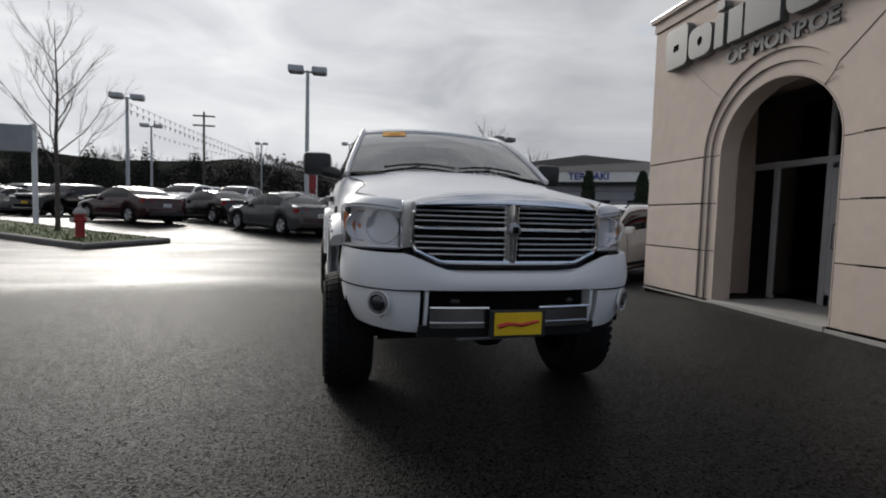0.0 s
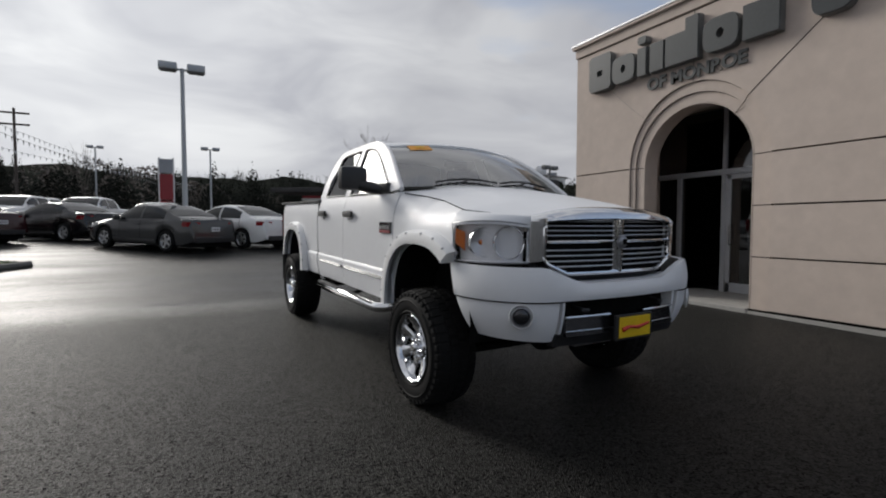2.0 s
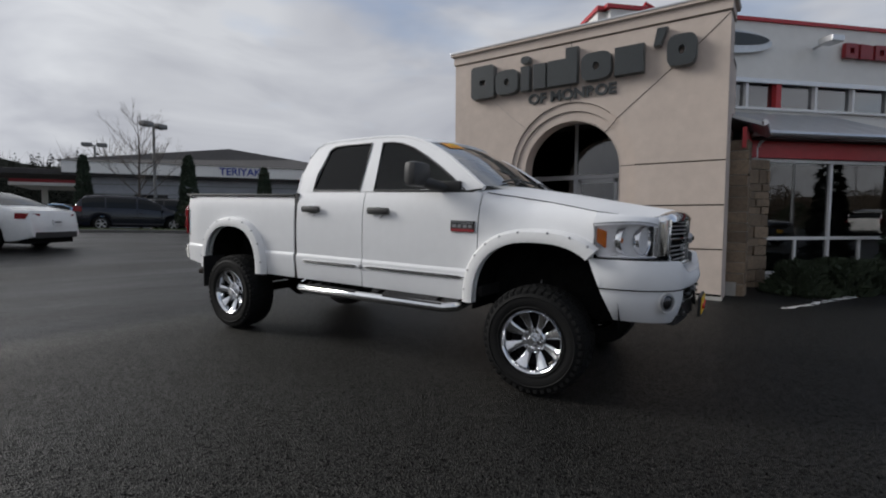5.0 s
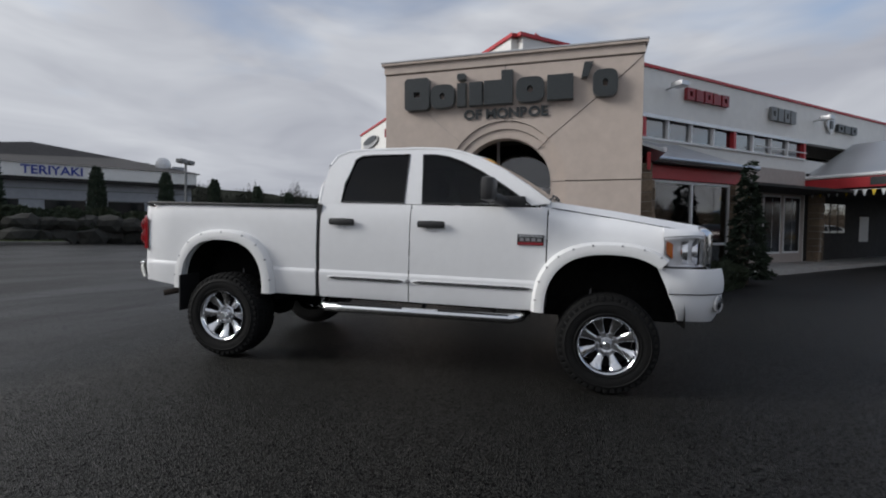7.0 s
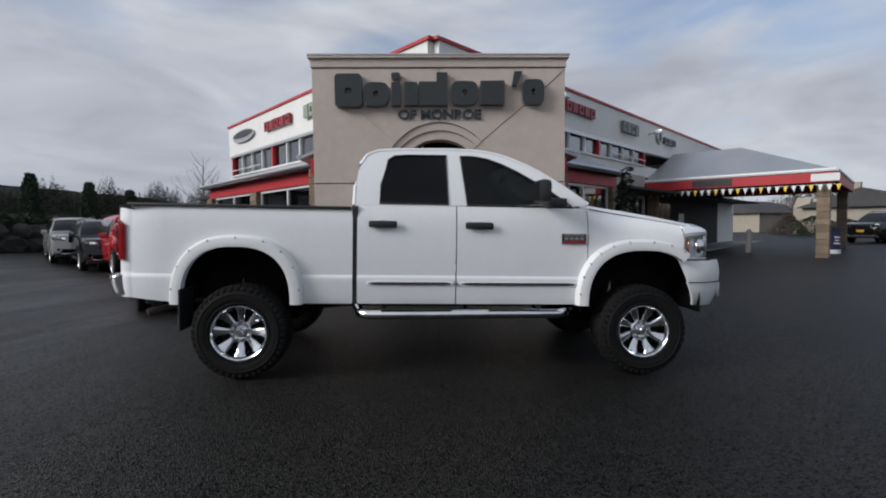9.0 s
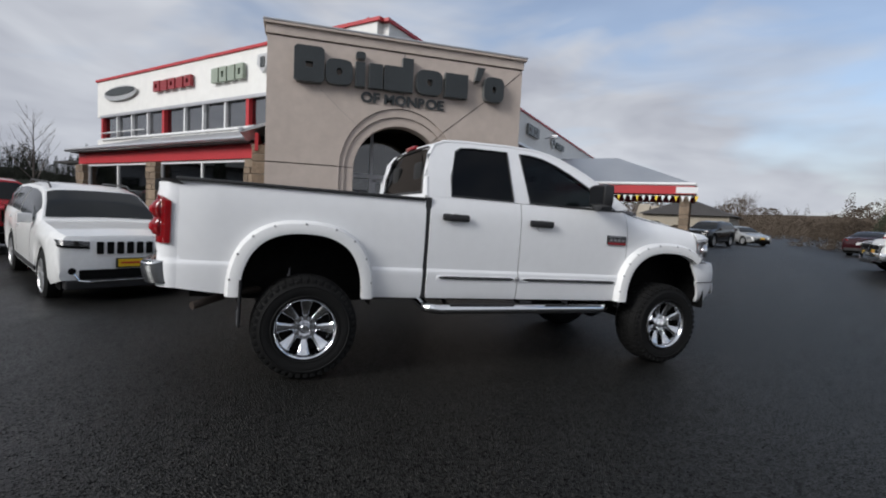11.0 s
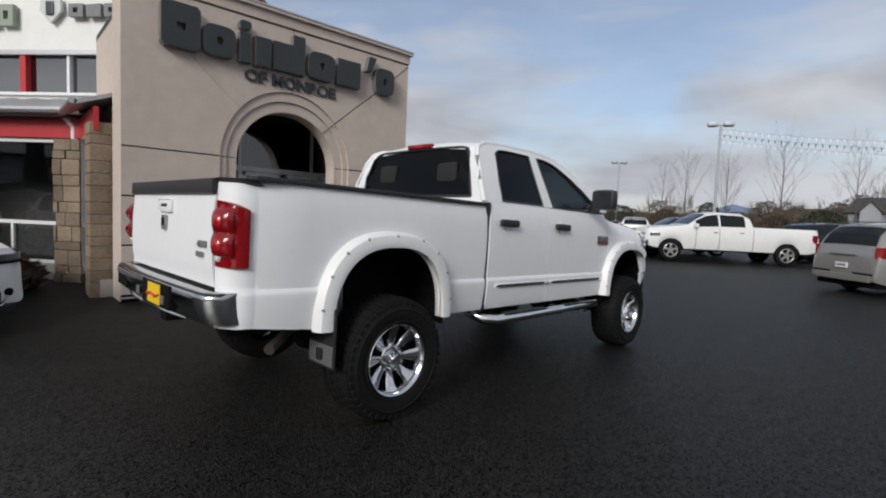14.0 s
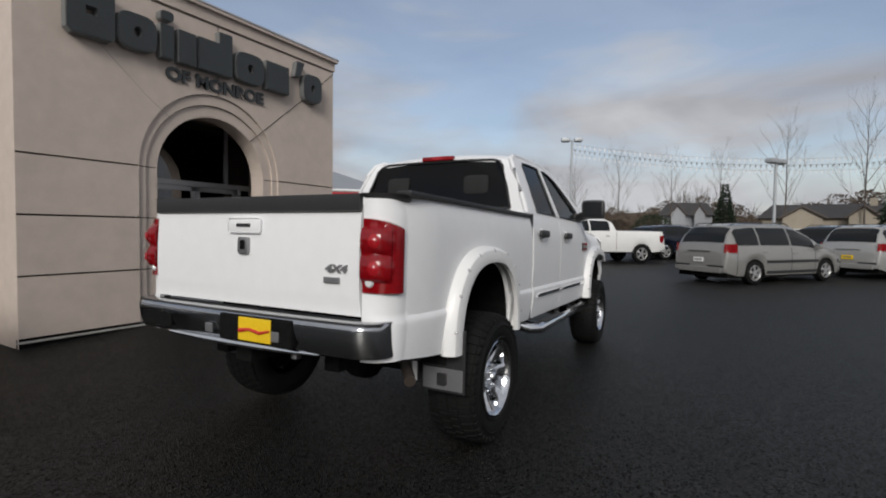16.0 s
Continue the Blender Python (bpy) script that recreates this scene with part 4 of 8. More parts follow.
# ---- drive-through canopy on the far wing ----
def build_canopy():
    M, o = FRAMES["right"]
    C = thing("drive_through_canopy", M, "metal hip-roofed drive-through canopy with red fascia and stone posts", "canopy")
    s0, s1, out, ze, zt = 13.1, 21.5, 6.45, 3.22, 4.75
    bm = bmesh.new()
    P = [bm.verts.new(Vector(q)) for q in ((s0, 0, ze + 0.08), (s0, o * out, ze), (s1, o * out, ze), (s1, 0, ze + 0.08), (s0 + 3.6, o * (out - 3.6), zt), (s1 - 3.6, o * (out - 3.6), zt), (s0 + 3.6, 0, zt), (s1 - 3.6, 0, zt))]
    for f in ((0, 1, 4, 6), (1, 2, 5, 4), (2, 3, 7, 5), (4, 5, 7, 6)):
        bm.faces.new([P[i] for i in f])
    part("canopy_roof", bm, METAL_ROOF, C, "grey metal hip roof")
    for a, b in (((s0, 0), (s0, out)), ((s0, out), (s1, out)), ((s1, out), (s1, 0))):
        part("canopy_gutter", tube([(a[0], o * a[1], ze), (b[0], o * b[1], ze)], 0.07, 8), WHITE_FRAME, C)
        f = bmesh.new()
        x0, x1 = min(a[0], b[0]) - 0.03, max(a[0], b[0]) + 0.03
        q0, q1 = sorted((o * a[1], o * b[1]))
        add_box(f, x0, x1, q0 - 0.03, q1 + 0.03, ze - 0.42, ze - 0.08, 0.006)
        part("canopy_fascia", f, RED_TRIM, C, "red canopy fascia")
    part("fascia_sign", box(s0 - 0.05, s0 - 0.03, o * 5.9 if o > 0 else -6.55, -5.75, ze - 0.38, ze - 0.12), WHITE_FRAME, C)
    part("fascia_sign", box(s0 - 0.05, s0 - 0.03, -3.3, -1.9, ze - 0.36, ze - 0.10), SIGN_DARK, C)
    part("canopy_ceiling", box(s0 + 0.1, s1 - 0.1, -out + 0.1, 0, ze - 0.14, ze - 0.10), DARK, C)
    for x, y in ((s0 + 0.35, out - 0.35), (s1 - 0.35, out - 0.35), (s0 + 0.3, 0.25)):
        core = part("stone_post", box(x - 0.16, x + 0.16, -y - 0.16, -y + 0.16, -0.4, ze - 0.4), CONCRETE, C, "square post faced with ledge stone")
        random.seed(int(x * 10))
        z = -0.3
        while z < ze - 0.5:
            h = random.choice((0.2, 0.26, 0.32))
            part("stone", box(x - 0.19, x - 0.02 + random.uniform(-0.06, 0.06), -y - 0.19, -y + 0.19, z + 0.006, z + h - 0.006, 0.012), STONE, core)
            part("stone", box(x + 0.05, x + 0.19, -y - 0.19, -y + 0.19, z + 0.006, z + h - 0.03, 0.012), STONE, core)
            z += h
    # service door end below the canopy, its wall painted dark as canopy shade
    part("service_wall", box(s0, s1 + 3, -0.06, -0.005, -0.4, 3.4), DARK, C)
    for k in range(4):
        part("service_window", box(s0 + 0.5 + k * 0.62, s0 + 1.05 + k * 0.62, -0.09, -0.066, 1.25, 2.35, 0.004), SKY_WINDOW, C)
    part("poster", box(s0 + 4.2, s0 + 5.0, -0.085, -0.066, 0.9, 1.9), WHITE_FRAME, C)
    part("bollard", lathe([(-0.3, 0.11), (1.05, 0.11), (1.14, 0.06), (1.15, 0.0)], "z", 14, (s0 + 2.6, -3.4, 0)), CONCRETE, C)
    # pennants
    St = thing("pennant_string", M, "string of small white and yellow pennants under the canopy edge", "bunting")
    part("cord", tube([(s0 - 0.08, o * 0.1, ze - 0.5), (s0 - 0.08, o * out, ze - 0.5)], 0.008, 4), WHITE_FRAME, St)
    for k in range(26):
        y = o * (0.2 + k * 0.25)
        f = bmesh.new()
        v = [f.verts.new(q) for q in ((s0 - 0.08, y, ze - 0.5), (s0 - 0.08, y + o * 0.15, ze - 0.5), (s0 - 0.10, y + o * 0.075, ze - 0.73))]
        f.faces.new(v)
        part("pennant", f, YELLOW if k % 3 == 1 else WHITE_FRAME, St)


build_canopy()


# ---- the lifted white pickup ----
# local axes: x across (negative faces the walk), y towards the tail from the front hub, z up
TRUCK_AT = Matrix(((0.99868, -0.05128, 0.00135, 1.02805), (0.05129, 0.99834, -0.02630, 3.56467), (0.0, 0.02634, 0.99965, -0.00084), (0, 0, 0, 1))) @ Matrix.Translation((-1, 0, 0)) @ Matrix.Diagonal((0.955, 1, 1, 1)) @ Matrix.Translation((1, 0, 0))
HALF_Z = [0.64, 0.70, 0.80, 0.912, 0.928, 0.946, 1.10, 1.30, 1.42, 1.50, 1.57]
HALF_X = [0.950, 0.974, 0.990, 1.000, 0.997, 0.984, 0.992, 0.991, 0.983, 0.965, 0.940]
SKIN_Z = [0.60, 0.66, 0.70, 0.76, 0.82, 0.88, 0.912, 0.922, 0.932, 0.946, 0.99, 1.05, 1.12, 1.20, 1.28, 1.36, 1.43, 1.50, 1.545, 1.60]


def half_width(y, z):
    x = float(np.interp(z, HALF_Z, HALF_X))
    if y < 0.56 and z > 1.28:
        x -= 0.24 * ((z - 1.28) / 0.27) ** 2 * min(1, (0.56 - y) / 0.45)
    if y > 4.2:
        x -= 0.05 * ((y - 4.2) / 0.35) ** 2
    return x


def arch(y, mid, half, top, base=0.69):
    d = abs(y - mid) / half
    return base if d >= 1 else base + (top - base) * (1 - d ** 2.5) ** (1 / 2.5)


def skin(y0, y1, zlo, zhi, s, nu=24, thick=0.02):
    """A body panel between two heights that follows the side of the truck, with rows on its crease."""
    n = len(SKIN_Z) - 1

    def fn(u, v):
        y = y0 + (y1 - y0) * u
        a, b = zlo(y), zhi(y)
        j = int(round(v * n))
        z = a if j == 0 else b if j == n else min(max(SKIN_Z[j], a + 0.0015 * j), b - 0.0015 * (n - j))
        return (s * half_width(y, z), y, z)
    return grid(nu, n, fn, (-s * thick, 0, 0))


def hood_edge(y):
    return float(np.interp(y, [-0.77, -0.40, -0.05, 0.44, 0.60], [1.385, 1.430, 1.49, 1.56, 1.575]))


CAB_LINE = [(2.615, 1.56), (2.61, 1.73), (2.575, 1.93), (2.52, 2.02), (2.42, 2.065), (2.26, 2.08), (1.75, 2.095), (1.49, 2.088), (1.33, 2.06),
            (1.20, 2.02), (1.05, 1.955), (0.90, 1.875), (0.685, 1.735), (0.50, 1.60)]


def cab_x(z):
    return 0.945 - 0.215 * max(0, (z - 1.56) / 0.5) ** 1.25


def build_wheel():
    w = thing("wheel", Matrix(), "chunky off-road tyre on chrome eight-spoke wheel", "wheel")
    R = 0.408
    t = bmesh.new()
    add_lathe(t, [(0.05, 0.231), (0.012, 0.242), (-0.004, 0.268), (-0.012, 0.316), (-0.004, 0.354), (0.018, 0.380), (0.050, 0.395), (0.09, 0.400), (0.23, 0.400), (0.27, 0.395), (0.302, 0.378), (0.325, 0.34), (0.325, 0.29), (0.31, 0.245), (0.27, 0.231)], "x", 72)
    part("tyre", t, RUBBER, w, "black mud-terrain tyre with chunky tread", True)
    # raised sidewall rings
    for r in (0.256, 0.334):
        part("sidewall_ring", lathe([(-0.004 if r < 0.3 else -0.010, r - 0.006), (-0.011 if r < 0.3 else -0.016, r), (-0.004 if r < 0.3 else -0.010, r + 0.006)], "x", 64), RUBBER, w, "", True)
    # tread blocks, alike ones on shared meshes
    rows = ((0.016, 0.088, 0.0, 0.050), (0.098, 0.156, 0.5, 0.044), (0.166, 0.224, 0.0, 0.044), (0.234, 0.304, 0.5, 0.050))
    for x0, x1, off, wd in rows + ((-0.004, 0.026, 0.0, 0.036),):
        edge = x0 in (0.016, 0.234)
        bm = box(x0, x1, -wd / 2, wd / 2, 0.375, R, 0.005) if x0 > 0 else box(x0, x1, -wd / 2, wd / 2, 0.350, 0.384, 0.006)
        if edge:
            # shoulder blocks slope down to the sidewall
            for v in bm.verts:
                d = (0.05 - v.co.x) / 0.034 if x0 < 0.1 else (v.co.x - 0.27) / 0.034
                v.co.z -= 0.016 * max(0, d) ** 1.5
        first = part("tread_block", bm, RUBBER, w)
        first.matrix_basis = Matrix.Rotation(off * 2 * math.pi / 42, 4, "X")
        for k in range(1, 42):
            ob = new("tread_block", first.data)
            ob.parent = w
            ob.matrix_basis = Matrix.Rotation((k + off) * 2 * math.pi / 42, 4, "X")
    rim = bmesh.new()
    add_lathe(rim, [(0.060, 0.208), (0.040, 0.212), (0.022, 0.217), (0.008, 0.224), (0.0, 0.230), (-0.003, 0.235), (0.003, 0.240), (0.03, 0.239), (0.10, 0.212), (0.26, 0.208)], "x", 72)
    part("rim", rim, WHEEL_CHROME, w, "polished chrome wheel rim", True)
    for k in range(8):
        m = Matrix.Rotation(2 * math.pi * (k + 0.5) / 8, 4, "X")

        def spoke(u, v):
            q = 0.068 + 0.146 * u
            half = 0.022 + 0.022 * u ** 1.2 + 0.012 * max(0, u - 0.85) / 0.15
            e = abs(2 * v - 1)
            return m @ Vector((0.078 - 0.046 * u + 0.010 * math.sin(math.pi * u) + 0.012 * e ** 5, (2 * v - 1) * half, q))
        part("spoke", grid(8, 8, spoke, (0.040, 0, 0)), WHEEL_CHROME, w, "", True)
    hub = bmesh.new()
    add_lathe(hub, [(0.062, 0.044), (0.058, 0.052), (0.058, 0.086), (0.066, 0.094), (0.10, 0.096)], "x", 32)
    part("hub_flange", hub, WHEEL_CHROME, w, "chrome hub flange", True)
    cap = bmesh.new()
    add_lathe(cap, [(0.014, 0.0), (0.014, 0.026), (0.018, 0.031), (0.024, 0.034), (0.024, 0.040), (0.032, 0.044), (0.07, 0.046)], "x", 32)
    part("hub_cap", cap, WHEEL_CHROME, w, "chrome hub cap", True)
    for k in range(8):
        a = 2 * math.pi * k / 8
        part("lug_nut", lathe([(0.030, 0.0), (0.030, 0.007), (0.036, 0.011), (0.065, 0.012)], "x", 8, (0, 0.069 * math.cos(a), 0.069 * math.sin(a))), WHEEL_CHROME, w, "", True)
    back = lathe([(0.125, 0.02), (0.125, 0.20), (0.19, 0.20), (0.19, 0.02)], "x", 32)
    part("brake_drum", back, UNDER, w)
    return w


def flare(bm_name, mid, half, top, s, parent, y_from, y_to, base):
    """A bolt-on fender flare round a wheel arch: a rolled band with bolts."""
    def loop(a, out):
        # a runs 0..1 from the tail foot over the top to the nose foot
        th = math.pi * a
        c, q = math.cos(th), math.sin(th)
        hh, tt = half + out, top + out * 0.95
        yy = mid + hh * math.copysign(abs(c) ** 0.8, c)
        zz = base + (tt - base) * abs(q) ** 0.8
        return yy, zz
    sec = [(-0.004, 1.035, -0.05), (-0.006, 1.062, 0.0), (0.025, 1.068, 0.0), (0.075, 1.055, 0.0), (0.092, 1.030, 0.0), (0.10, 0.992, 0.0), (0.085, 0.97, 0.0), (0.0, 0.97, 0.0)]

    def fn(u, v):
        a = y_from + (y_to - y_from) * u
        out, x, _ = sec[min(int(round(v * (len(sec) - 1))), len(sec) - 1)]
        yy, zz = loop(a, out)
        return (s * (x), yy, zz)
    band = grid(44, len(sec) - 1, fn)
    band.verts.ensure_lookup_table()
    for k in (0, 44):
        band.faces.new([band.verts[k * len(sec) + j] for j in range(len(sec))])
    f = part("fender_flare", band, FLARE_WHITE, parent, "white bolt-on fender flare", True)
    for k in range(9):
        a = y_from + (y_to - y_from) * (0.05 + 0.9 * k / 8)
        yy, zz = loop(a, 0.072)
        part("flare_bolt", lathe([(s * 1.062, 0.0), (s * 1.062, 0.006), (s * 1.054, 0.010), (s * 1.045, 0.010)], "x", 8, (0, yy, zz)), SATIN, f, "", True)
    return f


def build_truck():
    T = thing("pickup_truck", TRUCK_AT, "white lifted crew-cab pickup truck standing on big off-road tyres", "pickup truck")
    W = PAINT_WHITE
    wheel = build_wheel()
    for x, y, turn in ((-1.085, 0.0, 0), (-1.085, 3.568, 0), (1.085, 0.0, 180), (1.085, 3.568, 180)):
        c = copy_thing(wheel, pose(x, y, 0.452 if y else 0.466, 23 if y else 0, 0, turn))
        c.parent = T
        for key in ("label", "category"):
            del c[key]
        c["label"] = "chunky off-road tyre on chrome eight-spoke wheel"
    for o in (*wheel.children_recursive, wheel):
        bpy.data.objects.remove(o)
    for s in (-1, 1):
        # side panels
        f_lo = lambda y: max(arch(y, 0.0, 0.545, 1.215), 0.69 if y > 0 else 1.105)
        part("front_fender", skin(-0.40, 0.505, f_lo, lambda y: hood_edge(y), s, 44), W, T, "", True)

        def nose(u, v):
            th = u * math.pi / 2
            low = Vector((0.66 + 0.335 * math.sin(th), -0.396 - 0.37 * math.cos(th), 1.345 + 0.022 * math.sin(math.pi * u) + 0.004 * u))
            e = hood_edge(-0.40)
            high = Vector((0.655, -0.745, 1.388)).lerp(Vector((half_width(-0.40, e), -0.40, e)), u)
            q = low.lerp(high, v) + Vector((0.5 * math.sin(th), -0.4 * math.cos(th), 0.75)) * 0.035 * math.sin(math.pi * v) * (1 - 0.3 * u)
            return (s * q.x, q.y, q.z)
        part("fender_nose", grid(18, 8, nose, (0, 0, -0.02)), W, T, "", True)
        fd = part("front_door", skin(0.515, 1.705, lambda y: max(0.69, arch(y, 0.0, 0.545, 1.215)), lambda y: 1.565, s, 30), W, T, "", True)
        rd = part("rear_door", skin(1.715, 2.585, lambda y: 0.69, lambda y: 1.565, s, 24), W, T, "", True)
        part("bed_side", skin(2.625, 4.50, lambda y: max(0.685 + 0.05 * max(0, (y - 4.0) / 0.5), arch(y, 3.600, 0.485, 1.20)), lambda y: 1.525, s, 90), W, T, "", True)
        part("gap_seal", box(s * 0.93, s * 0.975, 2.58, 2.63, 0.69, 1.55), BLACK, T)
        flare("front", 0.0, 0.52, 1.20, s, T, 0.0, 0.728, 0.69)
        flare("rear", 3.600, 0.46, 1.19, s, T, 0.0, 1.0, 0.69)
        # arch liners
        for mid, h in ((-0.02, 0.57), (3.568, 0.51)):
            def liner(u, v, mid=mid, h=h):
                th = math.pi * u
                return (s * (0.97 - 0.42 * v), mid + h * math.copysign(abs(math.cos(th)) ** 0.8, math.cos(th)), 0.62 + 0.62 * abs(math.sin(th)) ** 0.8)
            part("wheel_well", grid(20, 2, liner), UNDER, T)
            part("wheel_well_wall", box(s * 0.52, s * 0.56, mid - h, mid + h, 0.6, 1.26), UNDER, T)
        # door details
        for d, y in ((rd, 2.36), (fd, 1.51)):
            hb = bmesh.new()
            add_box(hb, s * 0.998, s * 1.032, y - 0.125, y + 0.125, 1.365, 1.425, 0.02)
            hd = part("door_handle", hb, BLACK, d, "black door handle", True)
            part("handle_cup", lathe([(s * 0.985, 0.052), (s * 1.000, 0.050), (s * 0.996, 0.038), (s * 0.985, 0.0)], "x", 20, (0, y, 1.385)), W, d, "", True)
        for d, y0, y1 in ((rd, 1.735, 2.50), (fd, 0.59, 1.69)):
            mb = bmesh.new()
            add_box(mb, s * 0.965, s * 1.003, y0, y1, 0.852, 0.898, 0.012)
            mo = part("side_moulding", mb, W, d, "white rub strip with chrome insert", True)
            part("chrome_strip", grid(24, 2, lambda u, v: (s * (1.004 + 0.004 * v), y0 + (y1 - y0) * (0.015 + 0.97 * u), 0.874 + (2 * v - 1) * 0.0145 * min(1, 0.15 + u / 0.07, 0.15 + (1 - u) / 0.07)), (-s * 0.012, 0, 0)), CHROME, mo)
        part("moulding_badge", lathe([(s * 1.016, 0.0), (s * 1.014, 0.016), (s * 1.000, 0.021)], "x", 16, (0, 1.715, 0.876)), SATIN, fd, "small round chrome badge", True)
        bd = part("door_badge", box(s * 0.985, s * 1.004, 0.535, 0.755, 1.245, 1.335, 0.003), BLACK, fd, "black and red badge with chrome lettering bars")
        part("badge_red_bar", box(s * 1.001, s * 1.007, 0.54, 0.75, 1.247, 1.270), SIGN_RED, bd)
        part("badge_chrome_bar", box(s * 1.001, s * 1.008, 0.545, 0.745, 1.312, 1.332), CHROME, bd)
        for k in range(4):
            part("badge_chrome_bar", box(s * 1.001, s * 1.008, 0.555 + 0.048 * k, 0.59 + 0.048 * k, 1.278, 1.304), SATIN, bd)
        # cab sides with window openings
        front_win = [(1.665, 2.035), (1.55, 2.035), (1.42, 2.015), (1.28, 1.965), (1.12, 1.885), (0.95, 1.785), (0.80, 1.685), (0.655, 1.580), (1.615, 1.580)]
        rear_win = [(2.325, 1.985), (2.27, 2.022), (2.15, 2.032), (1.80, 2.040), (1.785, 1.580), (2.395, 1.580), (2.385, 1.75)]
        outer = CAB_LINE[::-1]
        cs = part("cab_side", holed(outer, [front_win, rear_win], lambda a, b, side: (s * (cab_x(b) - 0.035 * side), a, b), 0.03), W, T, "", True)
        for nm, win in (("front_side_window", front_win), ("rear_side_window", rear_win)):
            cy, cz = sum(q[0] for q in win) / len(win), sum(q[1] for q in win) / len(win)
            grown = [(cy + (a - cy) * 1.01, cz + (b - cz) * 1.01) for a, b in win]
            pane = part(nm, holed(grown, [], lambda a, b, side: (s * (0.9412 - 0.4359 * (b - 1.58) - 0.006 - 0.004 * side), a, b), 0.004), SIDE_GLASS if nm == "front_side_window" else TINT, cs, "tinted side window")
            pane.visible_shadow = False
            seal = bmesh.new()
            add_tube(seal, [(s * (cab_x(b) + 0.001), a, b) for a, b in win + win[:2]], 0.009, 6)
            part("window_seal", seal, BLACK, cs)
        part("cab_side_rail", tube([(s * (cab_x(b) - 0.018), a, b) for a, b in outer], 0.022, 8), W, cs, "", True)
        # mirror
        mb = bmesh.new()
        add_box(mb, s * 1.03, s * 1.285, 0.93, 1.05, 1.597, 1.80, 0.05)
        mi = part("wing_mirror", mb, BLACK, T, "large black folding tow mirror", True)
        part("mirror_arm", tube([(s * 0.93, 0.86, 1.60), (s * 1.02, 0.93, 1.625), (s * 1.10, 0.97, 1.64)], [0.042, 0.05, 0.045], 12), BLACK, mi, "", True)
        part("mirror_foot", box(s * 0.905, s * 0.955, 0.70, 0.92, 1.565, 1.66, 0.02), BLACK, mi, "", True)
        part("mirror_glass", box(s * 1.06, s * 1.26, 1.048, 1.053, 1.62, 1.775), GLASS_MIRROR, mi)
        # step bar
        sb = part("step_bar", tube([(s * 0.80, 0.66, 0.66), (s * 0.96, 0.70, 0.625), (s * 1.02, 0.78, 0.615), (s * 1.02, 2.48, 0.60), (s * 0.96, 2.56, 0.605), (s * 0.80, 2.60, 0.65)], 0.042, 14), CHROME, T, "chrome tubular side step", True)
        for y0 in (0.80, 1.75):
            part("step_pad", box(s * 0.985, s * 1.055, y0, y0 + 0.62, 0.640, 0.652, 0.004), BLACK, sb)
        for y in (0.95, 1.6, 2.35):
            part("step_bracket", tube([(s * 0.72, y, 0.68), (s * 0.9, y, 0.61), (s * 1.0, y, 0.60)], 0.02, 6), BLACK, sb)
        # headlamp wrapping the corner
        def lamp_at(u, b, d):
            th = u * math.pi / 2
            return (s * (0.662 + (0.333 - d) * math.sin(th)), -0.396 - (0.37 - d) * math.cos(th), b)

        def lamp_top(u):
            return 1.343 + 0.022 * math.sin(math.pi * u) + 0.004 * u

        def lamp_sheet(d, inset=0.0):
            def fn(u, v):
                e = 0.93 + 0.07 * v
                lo, hi = 1.118 + inset, lamp_top(u) - inset
                return lamp_at(inset * 2 + (e - inset * 4) * u, lo + (hi - lo) * v, d)
            return fn
        case = part("headlamp", grid(16, 6, lamp_sheet(0.060), (0, 0.02, 0)), LAMP_SHELL, T, "clear composite headlamp with amber corner lens", True)
        for v0, v1 in ((0.0, 0.0), (1.0, 1.0)):
            part("lamp_shelf", grid(16, 2, lambda u, v: lamp_at((0.93 + 0.07 * v0) * u, 1.122 if v0 == 0 else lamp_top(u) - 0.004, 0.006 + 0.08 * v)), LAMP_SHELL, case, "", True)
        rim_pts = [lamp_sheet(0.002)(k / 14, 0.0) for k in range(15)] + [lamp_sheet(0.002)(1.0, k / 4) for k in range(1, 5)] + [lamp_sheet(0.002)(1 - k / 14, 1.0) for k in range(1, 15)] + [lamp_sheet(0.002)(0.0, 1 - k / 4) for k in range(1, 5)]
        part("lamp_gasket", tube(rim_pts + rim_pts[:2], 0.0045, 6), SATIN, case)
        part("lamp_sill", grid(14, 1, lambda u, v: lamp_at(0.93 * u, 1.106 + 0.010 * v, 0.004), (0, 0.02, 0)), BLACK, case)
        lens = part("lamp_lens", grid(16, 6, lamp_sheet(0.0)), CLEAR, case, "clear lens", True)
        lens.visible_shadow = False
        for x, y, r0, mt in ((0.760, -0.690, 0.098, REFLECTOR), (0.885, -0.590, 0.088, REFLECTOR)):
            tilt = -s * 14
            bowl = part("lamp_bowl", lathe([(0.0, r0), (0.03, r0 * 0.93), (0.055, r0 * 0.62), (0.065, 0.02)], "y", 28), mt, case, "", True)
            ring = part("lamp_ring", lathe([(-0.004, r0 * 0.97), (-0.010, r0 * 1.02), (-0.004, r0 * 1.06), (0.03, r0 * 1.04)], "y", 28), CHROME, case, "", True)
            bulb = part("bulb", lathe([(0.012, 0.0), (0.014, 0.018), (0.05, 0.024)], "y", 12), REFLECTOR if x < 0.8 else AMBER, case, "", True)
            for ob in (bowl, ring, bulb):
                ob.matrix_basis = pose(s * x, y, 1.235, 0, 0, -tilt)
        part("turn_signal", grid(6, 5, lambda u, v: lamp_at(0.84 + 0.10 * u, 1.200 + 0.095 * v - 0.02 * (1 - v) * (1 - u) + 0.02 * u, 0.012 + 0.03 * (1 - u)), (0, 0.01, 0)), AMBER, case, "amber corner reflector", True)
